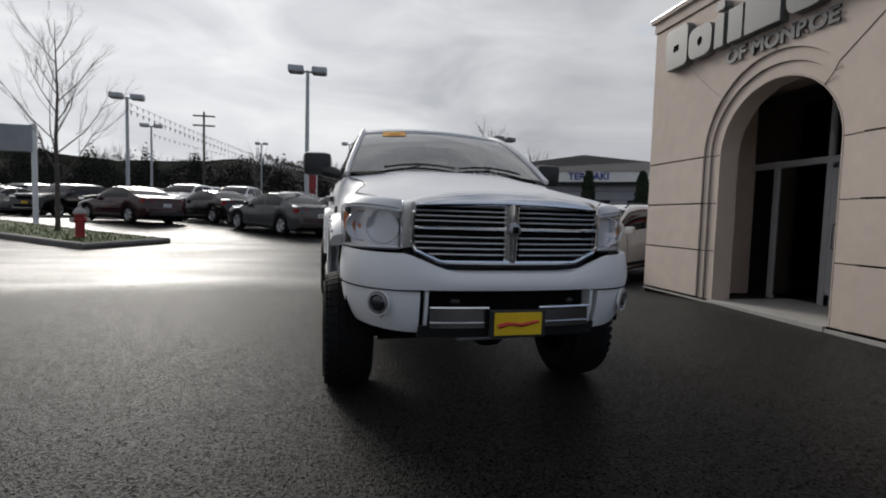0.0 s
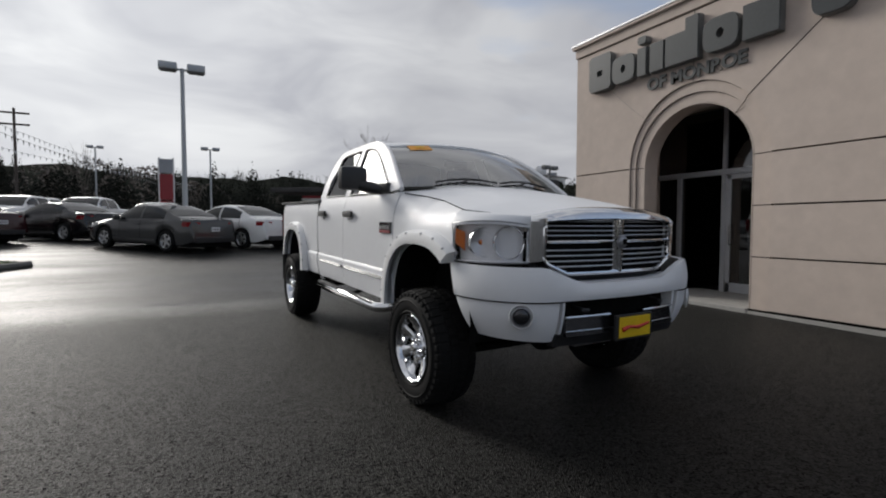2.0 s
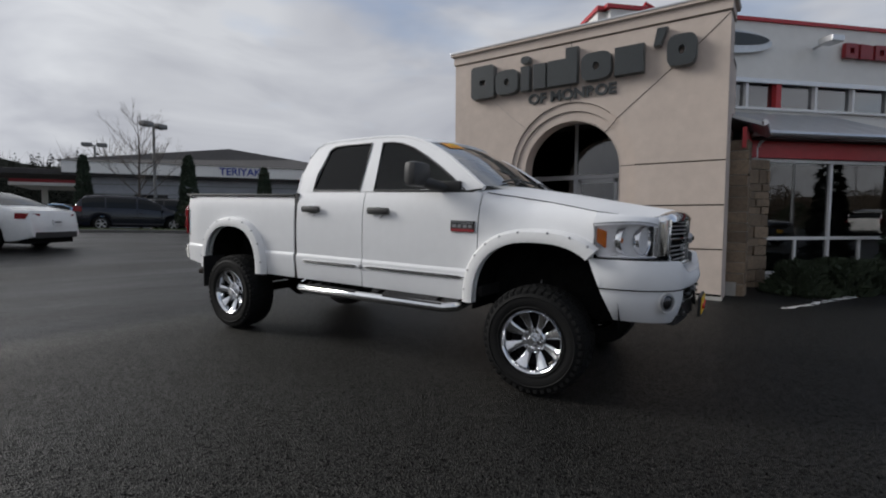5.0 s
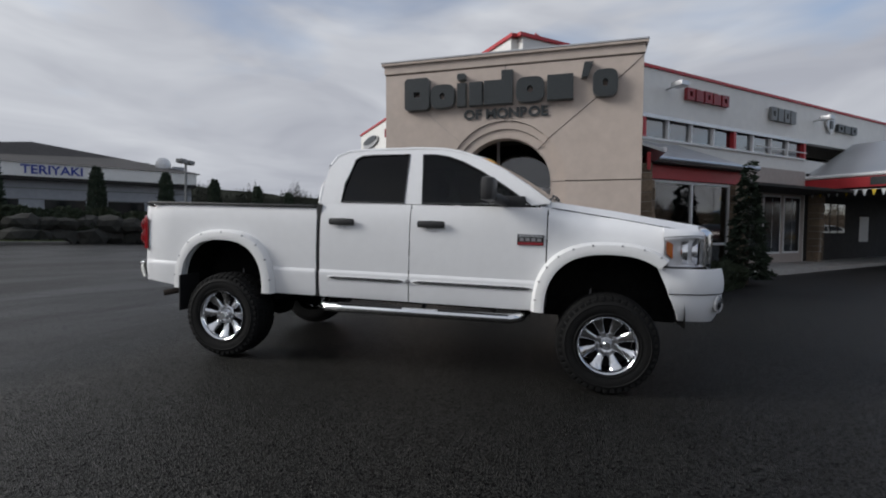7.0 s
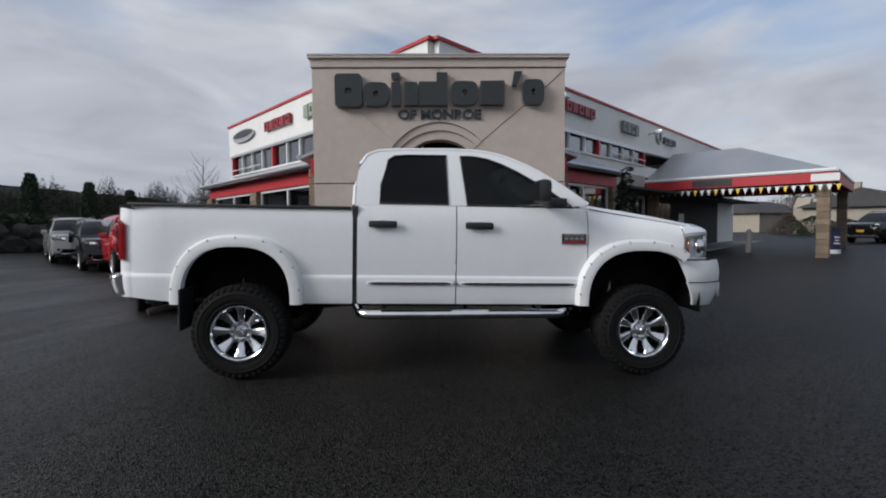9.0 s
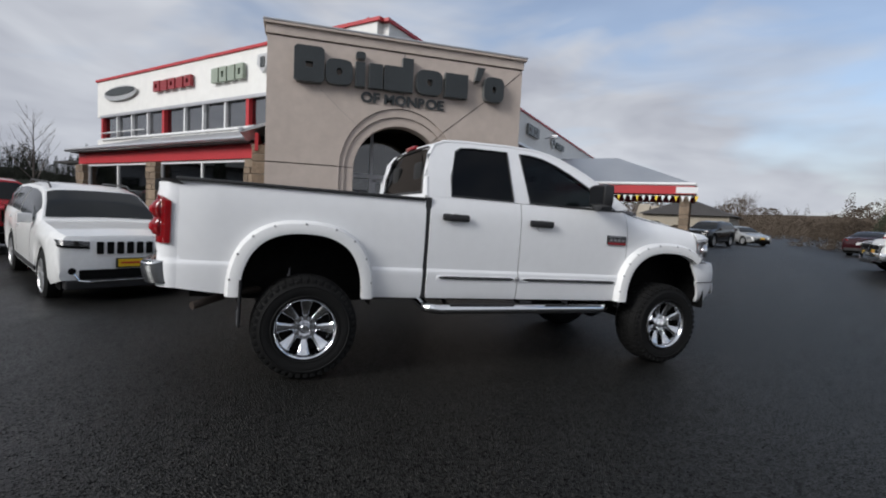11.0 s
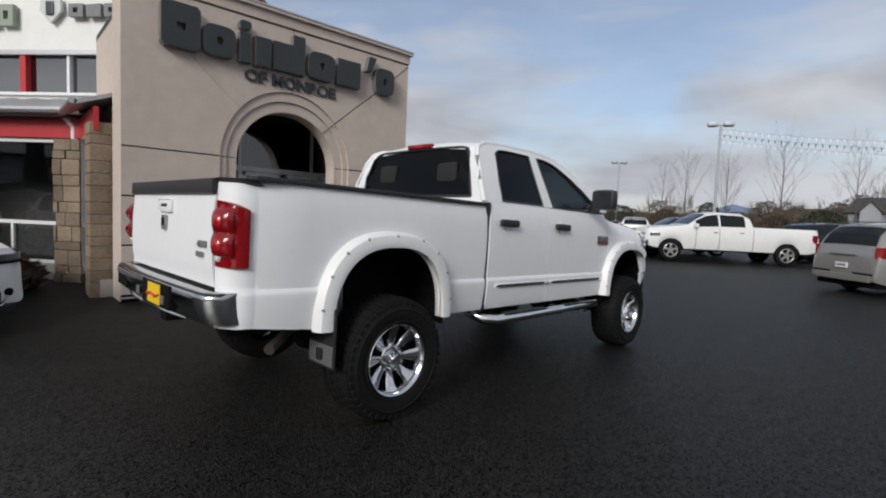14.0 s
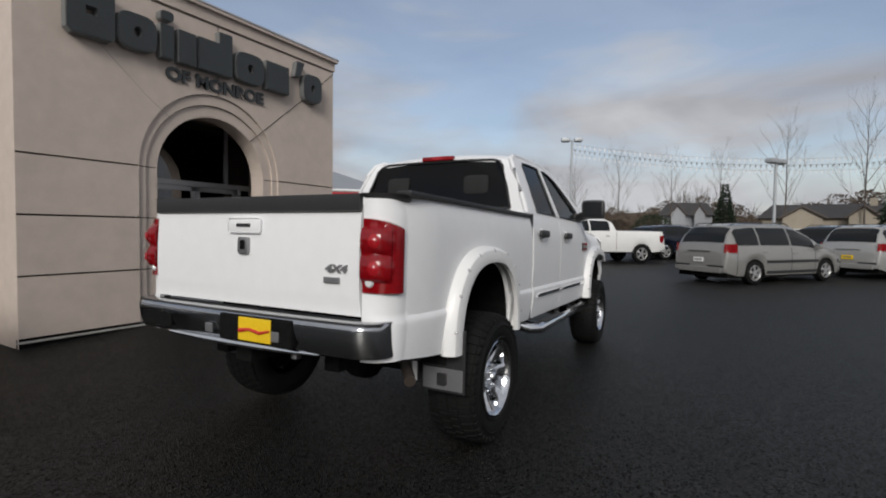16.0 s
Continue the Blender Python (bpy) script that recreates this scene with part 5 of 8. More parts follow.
        # fog lamp
        fg = part("fog_lamp", lathe([(0.008, 0.076), (-0.001, 0.070), (0.004, 0.064), (0.020, 0.058), (0.030, 0.050)], "y", 28), FLARE_WHITE, T, "round fog lamp in white bumper", True)
        fr = part("fog_reflector", lathe([(-0.010, 0.0), (-0.009, 0.022), (-0.004, 0.040), (0.006, 0.050)], "y", 24), STRIP, T, "dark fog lamp glass", True)
        fl = part("fog_lens", lathe([(0.002, 0.048), (-0.008, 0.052), (-0.006, 0.057), (0.006, 0.060)], "y", 24), SATIN, T, "", True)
        for ob in (fg, fr, fl):
            ob.matrix_basis = pose(s * 0.805, -0.872, 0.822, 0, 0, s * 36)
        # tail lamp: wraps the rear corner, two swelling bowls
        def tail_at(u, v):
            th = 0.82 * u * math.pi / 2
            z = 1.06 + (1.405 - 0.045 * u ** 2 - 1.06) * v
            swell = 0.0
            for zc in (1.30, 1.175):
                swell = max(swell, math.sqrt(max(0, 1 - ((z - zc) / 0.066) ** 2)) * math.sqrt(max(0, 1 - ((u - 0.33) / 0.42) ** 2)))
            d = 0.008 + 0.040 * swell
            return (s * (0.806 + (0.160 + d) * math.sin(th)), 4.640 - 0.110 * (1 - math.cos(th)) + d * math.cos(th), z)
        case = part("tail_lamp", grid(16, 28, tail_at, (0, -0.03, 0)), TAIL_RED, T, "red two-bowl tail lamp wrapping the bed corner", True)
        for zc in (1.30, 1.175):
            q = tail_at(0.34, (zc - 1.06) / 0.34)
            cap = part("lamp_bowl", lathe([(0.008, 0.0), (0.006, 0.018), (-0.006, 0.034)], "y", 20), TAIL_BRIGHT, case, "", True)
            cap.matrix_basis = pose(q[0], q[1], q[2], 0, 0, -s * 30)
        rv = part("reverse_lamp", lathe([(0.008, 0.0), (0.006, 0.016), (-0.006, 0.024)], "y", 20), LAMP_SHELL, case, "pale reverse lamp", True)
        rv.matrix_basis = pose(s * 0.848, 4.652, 1.108, 0, 0, -s * 12)
        # bed rail cap, inner bed wall
        part("rail_cap", box(s * 0.895, s * 0.985, 2.64, 4.51, 1.520, 1.545, 0.008), BLACK, T, "black bed rail cap", True)
        part("bed_inner_wall", box(s * 0.84, s * 0.90, 2.66, 4.52, 1.235, 1.525), W, T)
        part("bed_wheel_tub", box(s * 0.55, s * 0.86, 3.05, 4.1, 1.20, 1.235), UNDER, T)
        # rear corner post
        part("bed_corner", grid(8, 40, lambda u, v: (s * (0.80 + (half_width(4.49, 0.735 + 0.765 * v) - 0.80) * math.sin(u * math.pi / 2)), 4.640 - 0.150 * (1 - math.cos(u * math.pi / 2)), 0.735 + 0.765 * v), (0, -0.03, 0)), W, T, "", True)
        part("corner_cap", grid(8, 3, lambda u, v: (s * (0.79 + (0.175 - 0.06 * v) * math.sin(u * math.pi / 2)), 4.650 - 0.145 * (1 - math.cos(u * math.pi / 2)) - 0.05 * v, 1.502 + 0.022 * math.sin(math.pi * min(1, v + 0.5))), (0, -0.03, -0.02)), BLACK, T, "black bed corner cap", True)
        # mud flap and plate
        if s < 0:
            mf = part("mud_flap", box(-1.08, -0.80, 4.045, 4.06, 0.465, 0.82, 0.004), BLACK, T, "black rubber mud flap with steel plate")
            part("flap_plate", box(-1.07, -0.81, 4.06, 4.066, 0.48, 0.60, 0.002), SATIN, mf, "brushed steel plate")
            part("flap_emblem", box(-0.97, -0.91, 4.066, 4.07, 0.505, 0.575, 0.012), BLACK, mf)
        else:
            part("mud_flap", box(0.80, 1.08, 4.045, 4.06, 0.465, 0.82, 0.004), BLACK, T)
    # hood with raised centre
    def hood(u, v):
        y = -0.750 + 1.325 * u
        e = hood_edge(y)
        if y < -0.40:
            hw = float(np.interp(y, [-0.75, -0.40], [0.655, half_width(-0.40, hood_edge(-0.40))])) + 0.002
        else:
            hw = half_width(y, e) + 0.002
        k = 2 * v - 1
        crown = float(np.interp(y, [-0.75, -0.40, -0.05, 0.44, 0.58], [1.458, 1.522, 1.580, 1.645, 1.655]))
        dome = 0.022 * (1 / (1 + math.exp((abs(k) - 0.62) * 22)))
        return (k * hw, y - 0.085 * (1 - k * k) * max(0, 1 - u * 4), e + (crown - 0.022 - e) * (1 - abs(k) ** 2.6) + dome)
    part("hood", grid(30, 40, hood, (0, 0, -0.025)), W, T, "", True)
    for s in (-1, 1):
        part("hood_seam", tube([(s * ((half_width(y, hood_edge(y)) if y > -0.4 else float(np.interp(y, [-0.75, -0.40], [0.655, half_width(-0.40, hood_edge(-0.40))]))) + 0.001), y, hood_edge(y) + 0.001) for y in (-0.745, -0.6, -0.4, -0.2, 0.0, 0.25, 0.48)], 0.004, 4), UNDER, T)
    part("cowl", grid(3, 20, lambda u, v: ((2 * v - 1) * 0.86, 0.50 + 0.16 * u + 0.10 * (2 * v - 1) ** 2 - 0.06, 1.598 + 0.02 * u + 0.03 * (1 - (2 * v - 1) ** 2))), BLACK, T)
    # windshield, roof, back wall
    def screen(u, v):
        k = 2 * v - 1
        z = 1.615 + 0.425 * u
        y = float(np.interp(z, [1.60, 1.735, 1.875, 1.955, 2.02, 2.06], [0.50, 0.685, 0.90, 1.05, 1.20, 1.33]))
        return (k * (cab_x(z) - 0.035), y - 0.115 * (1 - k * k) + 0.01, z + 0.03 * (1 - k * k))
    sc = part("windshield", grid(10, 16, screen), SCREEN, T, "windshield with orange year sticker", True)
    sc.visible_shadow = False

    def on_screen(u, v, lift=0.006):
        q = Vector(screen(u, v))
        return q + Vector((0, -0.6, 0.8)) * lift
    st = part("year_sticker", grid(3, 4, lambda u, v: on_screen(0.83 + 0.135 * u, 0.125 + 0.15 * v)), STICKER, sc, "orange sticker with yellow year numerals")
    a, b, c = on_screen(0.89, 0.165, 0.012), on_screen(0.89, 0.24, 0.012), on_screen(0.96, 0.20, 0.012)
    ux = (b - a).normalized()
    uz = ux.cross((c - a)).normalized()
    uy = uz.cross(ux)
    mid = on_screen(0.897, 0.20, 0.014)
    text_mesh("year_numerals", "07", 0.085, 0.001, YELLOW, st, Matrix.Translation(mid) @ Matrix((ux, uy, uz)).transposed().to_4x4(), bold=0.004)
    for v0, v1 in ((0.16, 0.50), (0.52, 0.86)):
        pts = [on_screen(0.02 + 0.075 * math.sin(math.pi * t) * 0.9 + 0.02, v0 + (v1 - v0) * t, 0.02) for t in (0, 0.25, 0.5, 0.75, 1)]
        wp = part("wiper", tube(pts, 0.009, 6), BLACK, T, "black wiper blade")
        part("wiper_arm", tube([on_screen(0.0, v0 + 0.1, 0.015), on_screen(0.06, (v0 + v1) / 2, 0.03)], 0.008, 6), BLACK, wp)
    def roof(u, v):
        k = 2 * v - 1
        y = 1.22 + 1.30 * u
        e = float(np.interp(y, [1.20, 1.33, 1.49, 1.75, 2.26, 2.42, 2.52], [2.02, 2.06, 2.088, 2.095, 2.08, 2.065, 2.02]))
        yy = y - 0.115 * (1 - k * k) * max(0, 1 - u * 3)
        return (k * cab_x(e), yy, e + 0.045 * (1 - abs(k) ** 2.4) - 0.004)
    part("roof", grid(22, 24, roof, (0, 0, -0.03)), W, T, "", True)
    half = [(0.775, 1.60), (0.735, 1.78), (0.672, 1.965), (0.630, 2.012), (0.56, 2.030), (0.3, 2.036)]
    bw = [(-a, b) for a, b in half] + [(a, b) for a, b in half[::-1]]
    zs = [0.98, 1.3, 1.56, 1.65, 1.73, 1.82, 1.93, 1.98, 2.02]
    edge = cab_x(2.02)
    crown = [(edge * q, 2.018 + 0.045 * (1 - q ** 2.4)) for q in (0.92, 0.8, 0.6, 0.3)]
    half = [(cab_x(z) - 0.004, z) for z in zs] + crown
    rim = [(-a, b) for a, b in half] + [(a, b) for a, b in half[::-1]]
    back = lambda z: float(np.interp(z, [0.98, 1.56, 1.73, 1.93, 2.02, 2.07], [2.60, 2.613, 2.608, 2.574, 2.522, 2.505]))
    part("cab_back", holed(rim, [bw], lambda a, b, side: (a, back(b) - 0.03 * side, b), 0.03), W, T, "", True)
    rw = part("rear_window", holed([(a * 1.01, b) for a, b in bw], [], lambda a, b, side: (a, back(b) - 0.008 - 0.004 * side, b), 0.004), TINT, T, "tinted rear window")
    rw.visible_shadow = False
    part("window_seal", tube([(a, back(b) + 0.001, b) for a, b in bw + bw[:2]], 0.011, 6), BLACK, rw)
    sl = part("high_stop_lamp", box(-0.17, 0.17, 2.50, 2.545, 2.045, 2.085, 0.012), TAIL_RED, T, "red high-mounted stop lamp", True)
    part("lamp_segment", box(-0.06, 0.06, 2.54, 2.549, 2.052, 2.078, 0.006), TAIL_BRIGHT, sl)
    # cab inside
    part("dashboard", box(-0.85, 0.85, 0.62, 1.02, 1.30, 1.60, 0.06), DARK, T, "", True)
    part("cab_floor", box(-0.9, 0.9, 0.5, 2.58, 0.72, 0.80), DARK, T)
    part("steering_wheel", lathe([(0.0, 0.19), (0.018, 0.205), (0.036, 0.19), (0.018, 0.175), (0.0, 0.19)], "y", 24), BLACK, T).matrix_basis = pose(0.40, 1.10, 1.50, -25)
    for x in (-0.42, 0.42):
        for y in (1.35, 2.15):
            q = bmesh.new()
            add_box(q, x - 0.27, x + 0.27, y - 0.1, y + 0.42, 1.02, 1.18, 0.05)
            add_box(q, x - 0.26, x + 0.26, y + 0.30, y + 0.44, 1.15, 1.70, 0.06)
            add_box(q, x - 0.13, x + 0.13, y + 0.33, y + 0.43, 1.71, 1.90, 0.045)
            part("seat", q, SEAT, T, "grey cloth seat with headrest", True)
    part("rear_view_mirror", box(-0.13, 0.13, 1.10, 1.14, 1.86, 1.93, 0.015), BLACK, T)
    # grille
    gy = lambda x, d=0.0: -0.895 + 0.060 * (x / 0.60) ** 2 - d
    g = part("grille", grid(2, 24, lambda u, v: ((2 * v - 1) * 0.61, gy((2 * v - 1) * 0.6) + 0.05, 1.01 + 0.385 * u), (0, 0.03, 0)), UNDER, T, "chrome crosshair grille with dark slats", True)
    top_pts = lambda x: 1.402 - 0.022 * (x / 0.60) ** 2
    bot_pts = lambda x: 1.052 + max(0, abs(x) - 0.44) * 0.42
    xs = [-0.585 + 1.17 * k / 24 for k in range(25)]
    ring = [(x, top_pts(x) - 0.01) for x in xs] + [(0.60, 1.33), (0.605, 1.24), (0.60, 1.15)] + [(x, bot_pts(x)) for x in reversed(xs)] + [(-0.60, 1.15), (-0.605, 1.24), (-0.60, 1.33)]
    part("grille_surround", tube([(x, gy(x), z) for x, z in ring + ring[:2]], 0.014, 8), CHROME, g, "chrome grille surround", True)
    part("grille_header", grid(30, 6, lambda u, v: ((2 * u - 1) * 0.665, gy((2 * u - 1) * 0.62, 0.015) + 0.085 * (v ** 1.5) + 0.06 * max(0, abs(2 * u - 1) - 0.86) / 0.14, top_pts((2 * u - 1) * 0.62) - 0.012 + (0.072 - 0.05 * (2 * u - 1) ** 4) * math.sin(v * math.pi / 2)), (0, 0.03, -0.01)), CHROME, g, "chrome grille header", True)
    part("grille_chin", grid(30, 4, lambda u, v: ((2 * u - 1) * 0.64, gy((2 * u - 1) * 0.60, -0.02) + 0.05 * (1 - v) + 0.05 * max(0, abs(2 * u - 1) - 0.8) / 0.2, 0.985 + (bot_pts((2 * u - 1) * 0.6) - 0.985) * v), (0, 0.03, 0)), BLACK, g, "black grille lower lip", True)
    for s in (-1, 1):
        part("grille_cheek", grid(6, 8, lambda u, v: (s * (0.595 + 0.068 * u), gy(0.595, 0.008) + 0.075 * u ** 1.3, (1.135 - 0.015 * u) + (1.388 - 1.135) * v), (0, 0.03, 0)), CHROME, g, "", True)
    part("grille_post", grid(6, 16, lambda u, v: ((2 * u - 1) * (0.044 + 0.010 * v), gy(0, 0.016) + 0.03 * (2 * u - 1) ** 2, 1.05 + 0.335 * v), (0, 0.03, 0)), CHROME, g, "chrome centre post", True)
    part("grille_bar", grid(24, 3, lambda u, v: ((2 * u - 1) * 0.60, gy((2 * u - 1) * 0.60, 0.004) - 0.006 * math.sin(math.pi * v), 1.238 + 0.016 * v), (0, 0.03, 0)), CHROME, g, "", True)
    for z in (1.095, 1.128, 1.161, 1.194, 1.283, 1.312, 1.341, 1.368):
        for s in (-1, 1):
            lim = 0.59 if z > 1.12 else 0.53
            part("slat", tube([(s * x, gy(x, -0.008), z) for x in (0.05, 0.2, 0.34, 0.48, lim)], 0.0045, 6), SLAT, g)
    em = part("grille_emblem", lathe([(-0.022, 0.0), (-0.020, 0.026), (-0.010, 0.040), (0.01, 0.044)], "y", 24, (0, gy(0, 0.020), 1.243)), SATIN, g, "round plain emblem", True)
    part("emblem_core", box(-0.018, 0.018, gy(0, 0.050), gy(0, 0.038), 1.226, 1.262, 0.008), UNDER, em)
    # front bumper: upper roll, lower skirt with an opening, silver strip
    def bump_at(q, inset=0.0):
        """Plan of the bumper: q runs from 0 in the middle to 1 at the rear of its side."""
        k = abs(q)
        if k < 0.5:
            x = 1.1 * k
            y = -0.995 + 0.040 * (x / 0.55) ** 2
        else:
            th = (k - 0.5) * math.pi
            x, y = 0.55 + (0.45 - inset) * math.sin(th), -0.450 - (0.505 - inset) * math.cos(th)
        return math.copysign(x, q), y + (inset if k < 0.5 else 0)

    def upper(u, v):
        q = 2 * u - 1
        top = 1.000 + 0.103 * min(1, max(0, (abs(q) - 0.30) / 0.28)) ** 1.5
        x, y = bump_at(q, 0.030 * v ** 2 + 0.012 * (1 - v) ** 3 - 0.008)
        return (x, y, 0.905 + (top - 0.905) * v)
    fb = part("front_bumper", grid(64, 8, upper, lambda u, v: (-0.03 * (2 * u - 1), 0.045 * (1 - abs(2 * u - 1) ** 3), -0.004)), W, T, "white front bumper with dark lower opening", True)
    part("bumper_ledge", grid(40, 2, lambda u, v: ((2 * u - 1) * (0.62 - 0.05 * v), bump_at((2 * u - 1) * 0.56)[1] + 0.02 + 0.13 * v, 1.0 + 0.04 * max(0, abs(2 * u - 1) - 0.6)), (0, 0, -0.02)), W, fb, "", True)
    for s in (-1, 1):
        def lower(u, v):
            q = s * (0.515 + (0.485 - 0.07 * (1 - v)) * u)
            zb = 0.652 + 0.028 * u
            x, y = bump_at(q, 0.010 + 0.065 * (1 - v) ** 2.2)
            return (x, y, zb + (0.897 - zb) * v)
        part("bumper_corner", grid(22, 10, lower, lambda u, v: (-s * 0.035 * u, 0.05 * (1 - u), 0.004)), W, fb, "", True)
        part("bumper_return", grid(2, 8, lambda u, v: (s * (0.52 - 0.01 * u), bump_at(0.515)[1] + 0.015 + 0.10 * u + 0.05 * (1 - v) ** 2, 0.655 + 0.24 * v), (s * 0.02, 0, 0)), W, fb, "", True)
        part("bumper_end", grid(8, 10, lambda u, v: (s * (1.004 - 0.020 * v ** 2), -0.455 + 0.090 * u * v, 0.899 + 0.203 * v), (-s * 0.03, 0, 0)), W, fb, "", True)
        part("bumper_line", tube([(bump_at(s * (0.5 + 0.5 * k / 10), -0.001)[0], bump_at(s * (0.5 + 0.5 * k / 10), -0.001)[1], 0.901) for k in range(11)], 0.004, 4), UNDER, fb)
    part("bumper_opening", box(-0.56, 0.56, -0.86, -0.82, 0.66, 0.91), UNDER, fb)
    part("lower_valance", grid(24, 2, lambda u, v: ((2 * u - 1) * 0.57, bump_at((2 * u - 1) * 0.5)[1] + 0.06 - 0.02 * v, 0.625 + 0.075 * v), (0, 0.05, 0)), BLACK, fb, "black lower valance", True)
    for s in (-1, 1):
        sy = lambda x: bump_at(x / 1.1)[1] + 0.015
        part("bumper_strip", grid(14, 3, lambda u, v: (s * (0.16 + 0.350 * u), sy(0.16 + 0.35 * u) + 0.015 * v, 0.690 + 0.110 * v), (0, 0.03, 0)), STRIP, fb, "satin silver bumper strip", True)
        part("strip_edge", tube([(s * (0.16 + 0.35 * k / 6), sy(0.16 + 0.35 * k / 6) + 0.006, 0.803) for k in range(7)], 0.009, 6), CHROME, fb)
        part("strip_edge", tube([(s * (0.16 + 0.35 * k / 6), sy(0.16 + 0.35 * k / 6) - 0.002, 0.722) for k in range(7)], 0.0035, 6), CHROME, fb)
        part("tow_hook", tube([(s * 0.38, -0.84, 0.85), (s * 0.38, -0.95, 0.84), (s * 0.34, -0.96, 0.84)], 0.014, 6), BLACK, fb)
    pl = part("front_plate", box(-0.175, 0.175, -1.035, -1.012, 0.645, 0.805, 0.008), BLACK, fb, "yellow dealer plate with red script bar in black frame")
    part("plate_face", box(-0.148, 0.148, -1.041, -1.034, 0.662, 0.790, 0.003), YELLOW, pl)
    part("plate_print", tube([(-0.125, -1.043, 0.715), (-0.06, -1.043, 0.73), (0.02, -1.043, 0.72), (0.125, -1.043, 0.74)], [0.016, 0.010, 0.012, 0.008], 6), PLATE_RED, pl)
    # bed floor, front wall, tailgate
    part("bed_floor", box(-0.54, 0.54, 2.66, 4.5, 0.93, 0.98), BLACK, T)
    part("bed_front_wall", box(-0.90, 0.90, 2.645, 2.69, 0.93, 1.52), W, T)
    tg = part("tailgate", grid(20, 14, lambda u, v: ((2 * u - 1) * 0.795, 4.640 + 0.012 * math.sin(math.pi * v) + (0.008 if 0.13 < v < 0.97 else 0), 0.945 + 0.525 * v), (0, -0.045, 0)), W, T, "white closed tailgate with black top cap", True)
    part("tailgate_cap", grid(20, 5, lambda u, v: ((2 * u - 1) * 0.795, 4.671 - 0.10 * max(0, v - 0.55), 1.440 + 0.080 * min(1, v / 0.55)), (0, -0.03, -0.01)), BLACK, tg, "black plastic tailgate cap", True)
    hp = part("gate_handle", box(-0.13, 0.13, 4.653, 4.673, 1.325, 1.405, 0.02), W, tg, "white tailgate handle", True)
    part("handle_slot", box(-0.055, 0.055, 4.669, 4.677, 1.358, 1.378, 0.004), BLACK, hp)
    ge = part("gate_emblem", box(-0.04, 0.04, 4.657, 4.677, 1.215, 1.305, 0.02), SATIN, tg, "plain shield emblem", True)
    part("emblem_core", box(-0.018, 0.018, 4.673, 4.682, 1.24, 1.29, 0.008), UNDER, ge)
    tx = text_mesh("drive_badge", "4X4", 0.050, 0.004, SATIN, tg, pose(-0.655, 4.668, 1.165, 90, 0, 180) @ Matrix.Diagonal((1.6, 1, 1, 1)), "raised grey drive badge", bold=0.0015, shear=0.2)
    part("gate_badge", box(-0.68, -0.58, 4.660, 4.671, 1.095, 1.125, 0.004), SATIN, tg)
    # rear bumper
    def rb(u, v):
        x = (2 * u - 1) * 0.935
        k = abs(x) / 0.935
        y = 4.765 - 0.03 * k ** 2 - 0.085 * max(0, (k - 0.87) / 0.13) ** 2.4
        roll = 0.035 * (1 - v) ** 2.5 + 0.035 * max(0, (v - 0.84) / 0.16) ** 2
        return (x, y - roll, 0.762 + 0.166 * v)
    rbp = part("rear_bumper", grid(64, 12, rb, (0, -0.05, 0)), BUMPER_CHROME, T, "chrome rear step bumper", True)
    part("bumper_step_pad", grid(40, 2, lambda u, v: ((2 * u - 1) * 0.93, 4.60 + (rb(0.5 + (u - 0.5) * 0.985, 0.5)[1] - 0.006 - 4.60) * v, 0.925), (0, 0, -0.012)), BLACK, rbp, "black ribbed step pad")
    part("plate_recess", box(-0.47, 0.06, 4.66, 4.7675, 0.775, 0.912, 0.012), UNDER, rbp)
    part("bumper_inset", grid(10, 3, lambda u, v: (0.50 + 0.30 * u, rb(0.5 + (0.50 + 0.30 * u) / 1.87, 0.5)[1] + 0.003, 0.79 + 0.10 * v), (0, -0.008, 0)), UNDER, rbp, "black step insert")
    part("lower_lip", tube([(x, 4.74 - 0.03 * (x / 0.6) ** 2, 0.757) for x in (-0.6, -0.45, -0.2, 0.0, 0.2, 0.45, 0.6)], [0.006, 0.014, 0.018, 0.018, 0.018, 0.014, 0.006], 8), CHROME, rbp, "bright chrome lower lip", True)
    for s in (-1, 1):
        part("bumper_return", grid(6, 6, lambda u, v: (s * (0.935 - 0.004 * u), rb(1.0, v)[1] - 0.13 * u, 0.762 + 0.166 * v), (-s * 0.03, 0, 0)), BUMPER_CHROME, rbp, "", True)
        part("tow_socket", box(s * 0.25 - 0.14, s * 0.25 - 0.08, 4.764, 4.774, 0.80, 0.85, 0.006), SATIN, rbp)
    rp = part("rear_plate", box(-0.340, -0.105, 4.771, 4.779, 0.788, 0.905, 0.004), YELLOW, rbp, "yellow dealer plate with red script bar")
    part("plate_print", tube([(-0.120, 4.781, 0.838), (-0.19, 4.781, 0.848), (-0.265, 4.781, 0.836), (-0.335, 4.781, 0.852)], [0.012, 0.008, 0.009, 0.005], 6), PLATE_RED, rp)
    part("hitch", box(-0.06, 0.06, 4.45, 4.66, 0.64, 0.73, 0.008), UNDER, T, "tow hitch receiver")
    part("hitch_beam", tube([(-0.55, 4.42, 0.74), (0.55, 4.42, 0.74)], 0.045, 8), UNDER, T)
    part("exhaust", tube([(-0.52, 3.9, 0.68), (-0.74, 4.17, 0.655), (-0.92, 4.38, 0.600)], 0.031, 12), RUST, T, "rusty angled exhaust tailpipe", True)
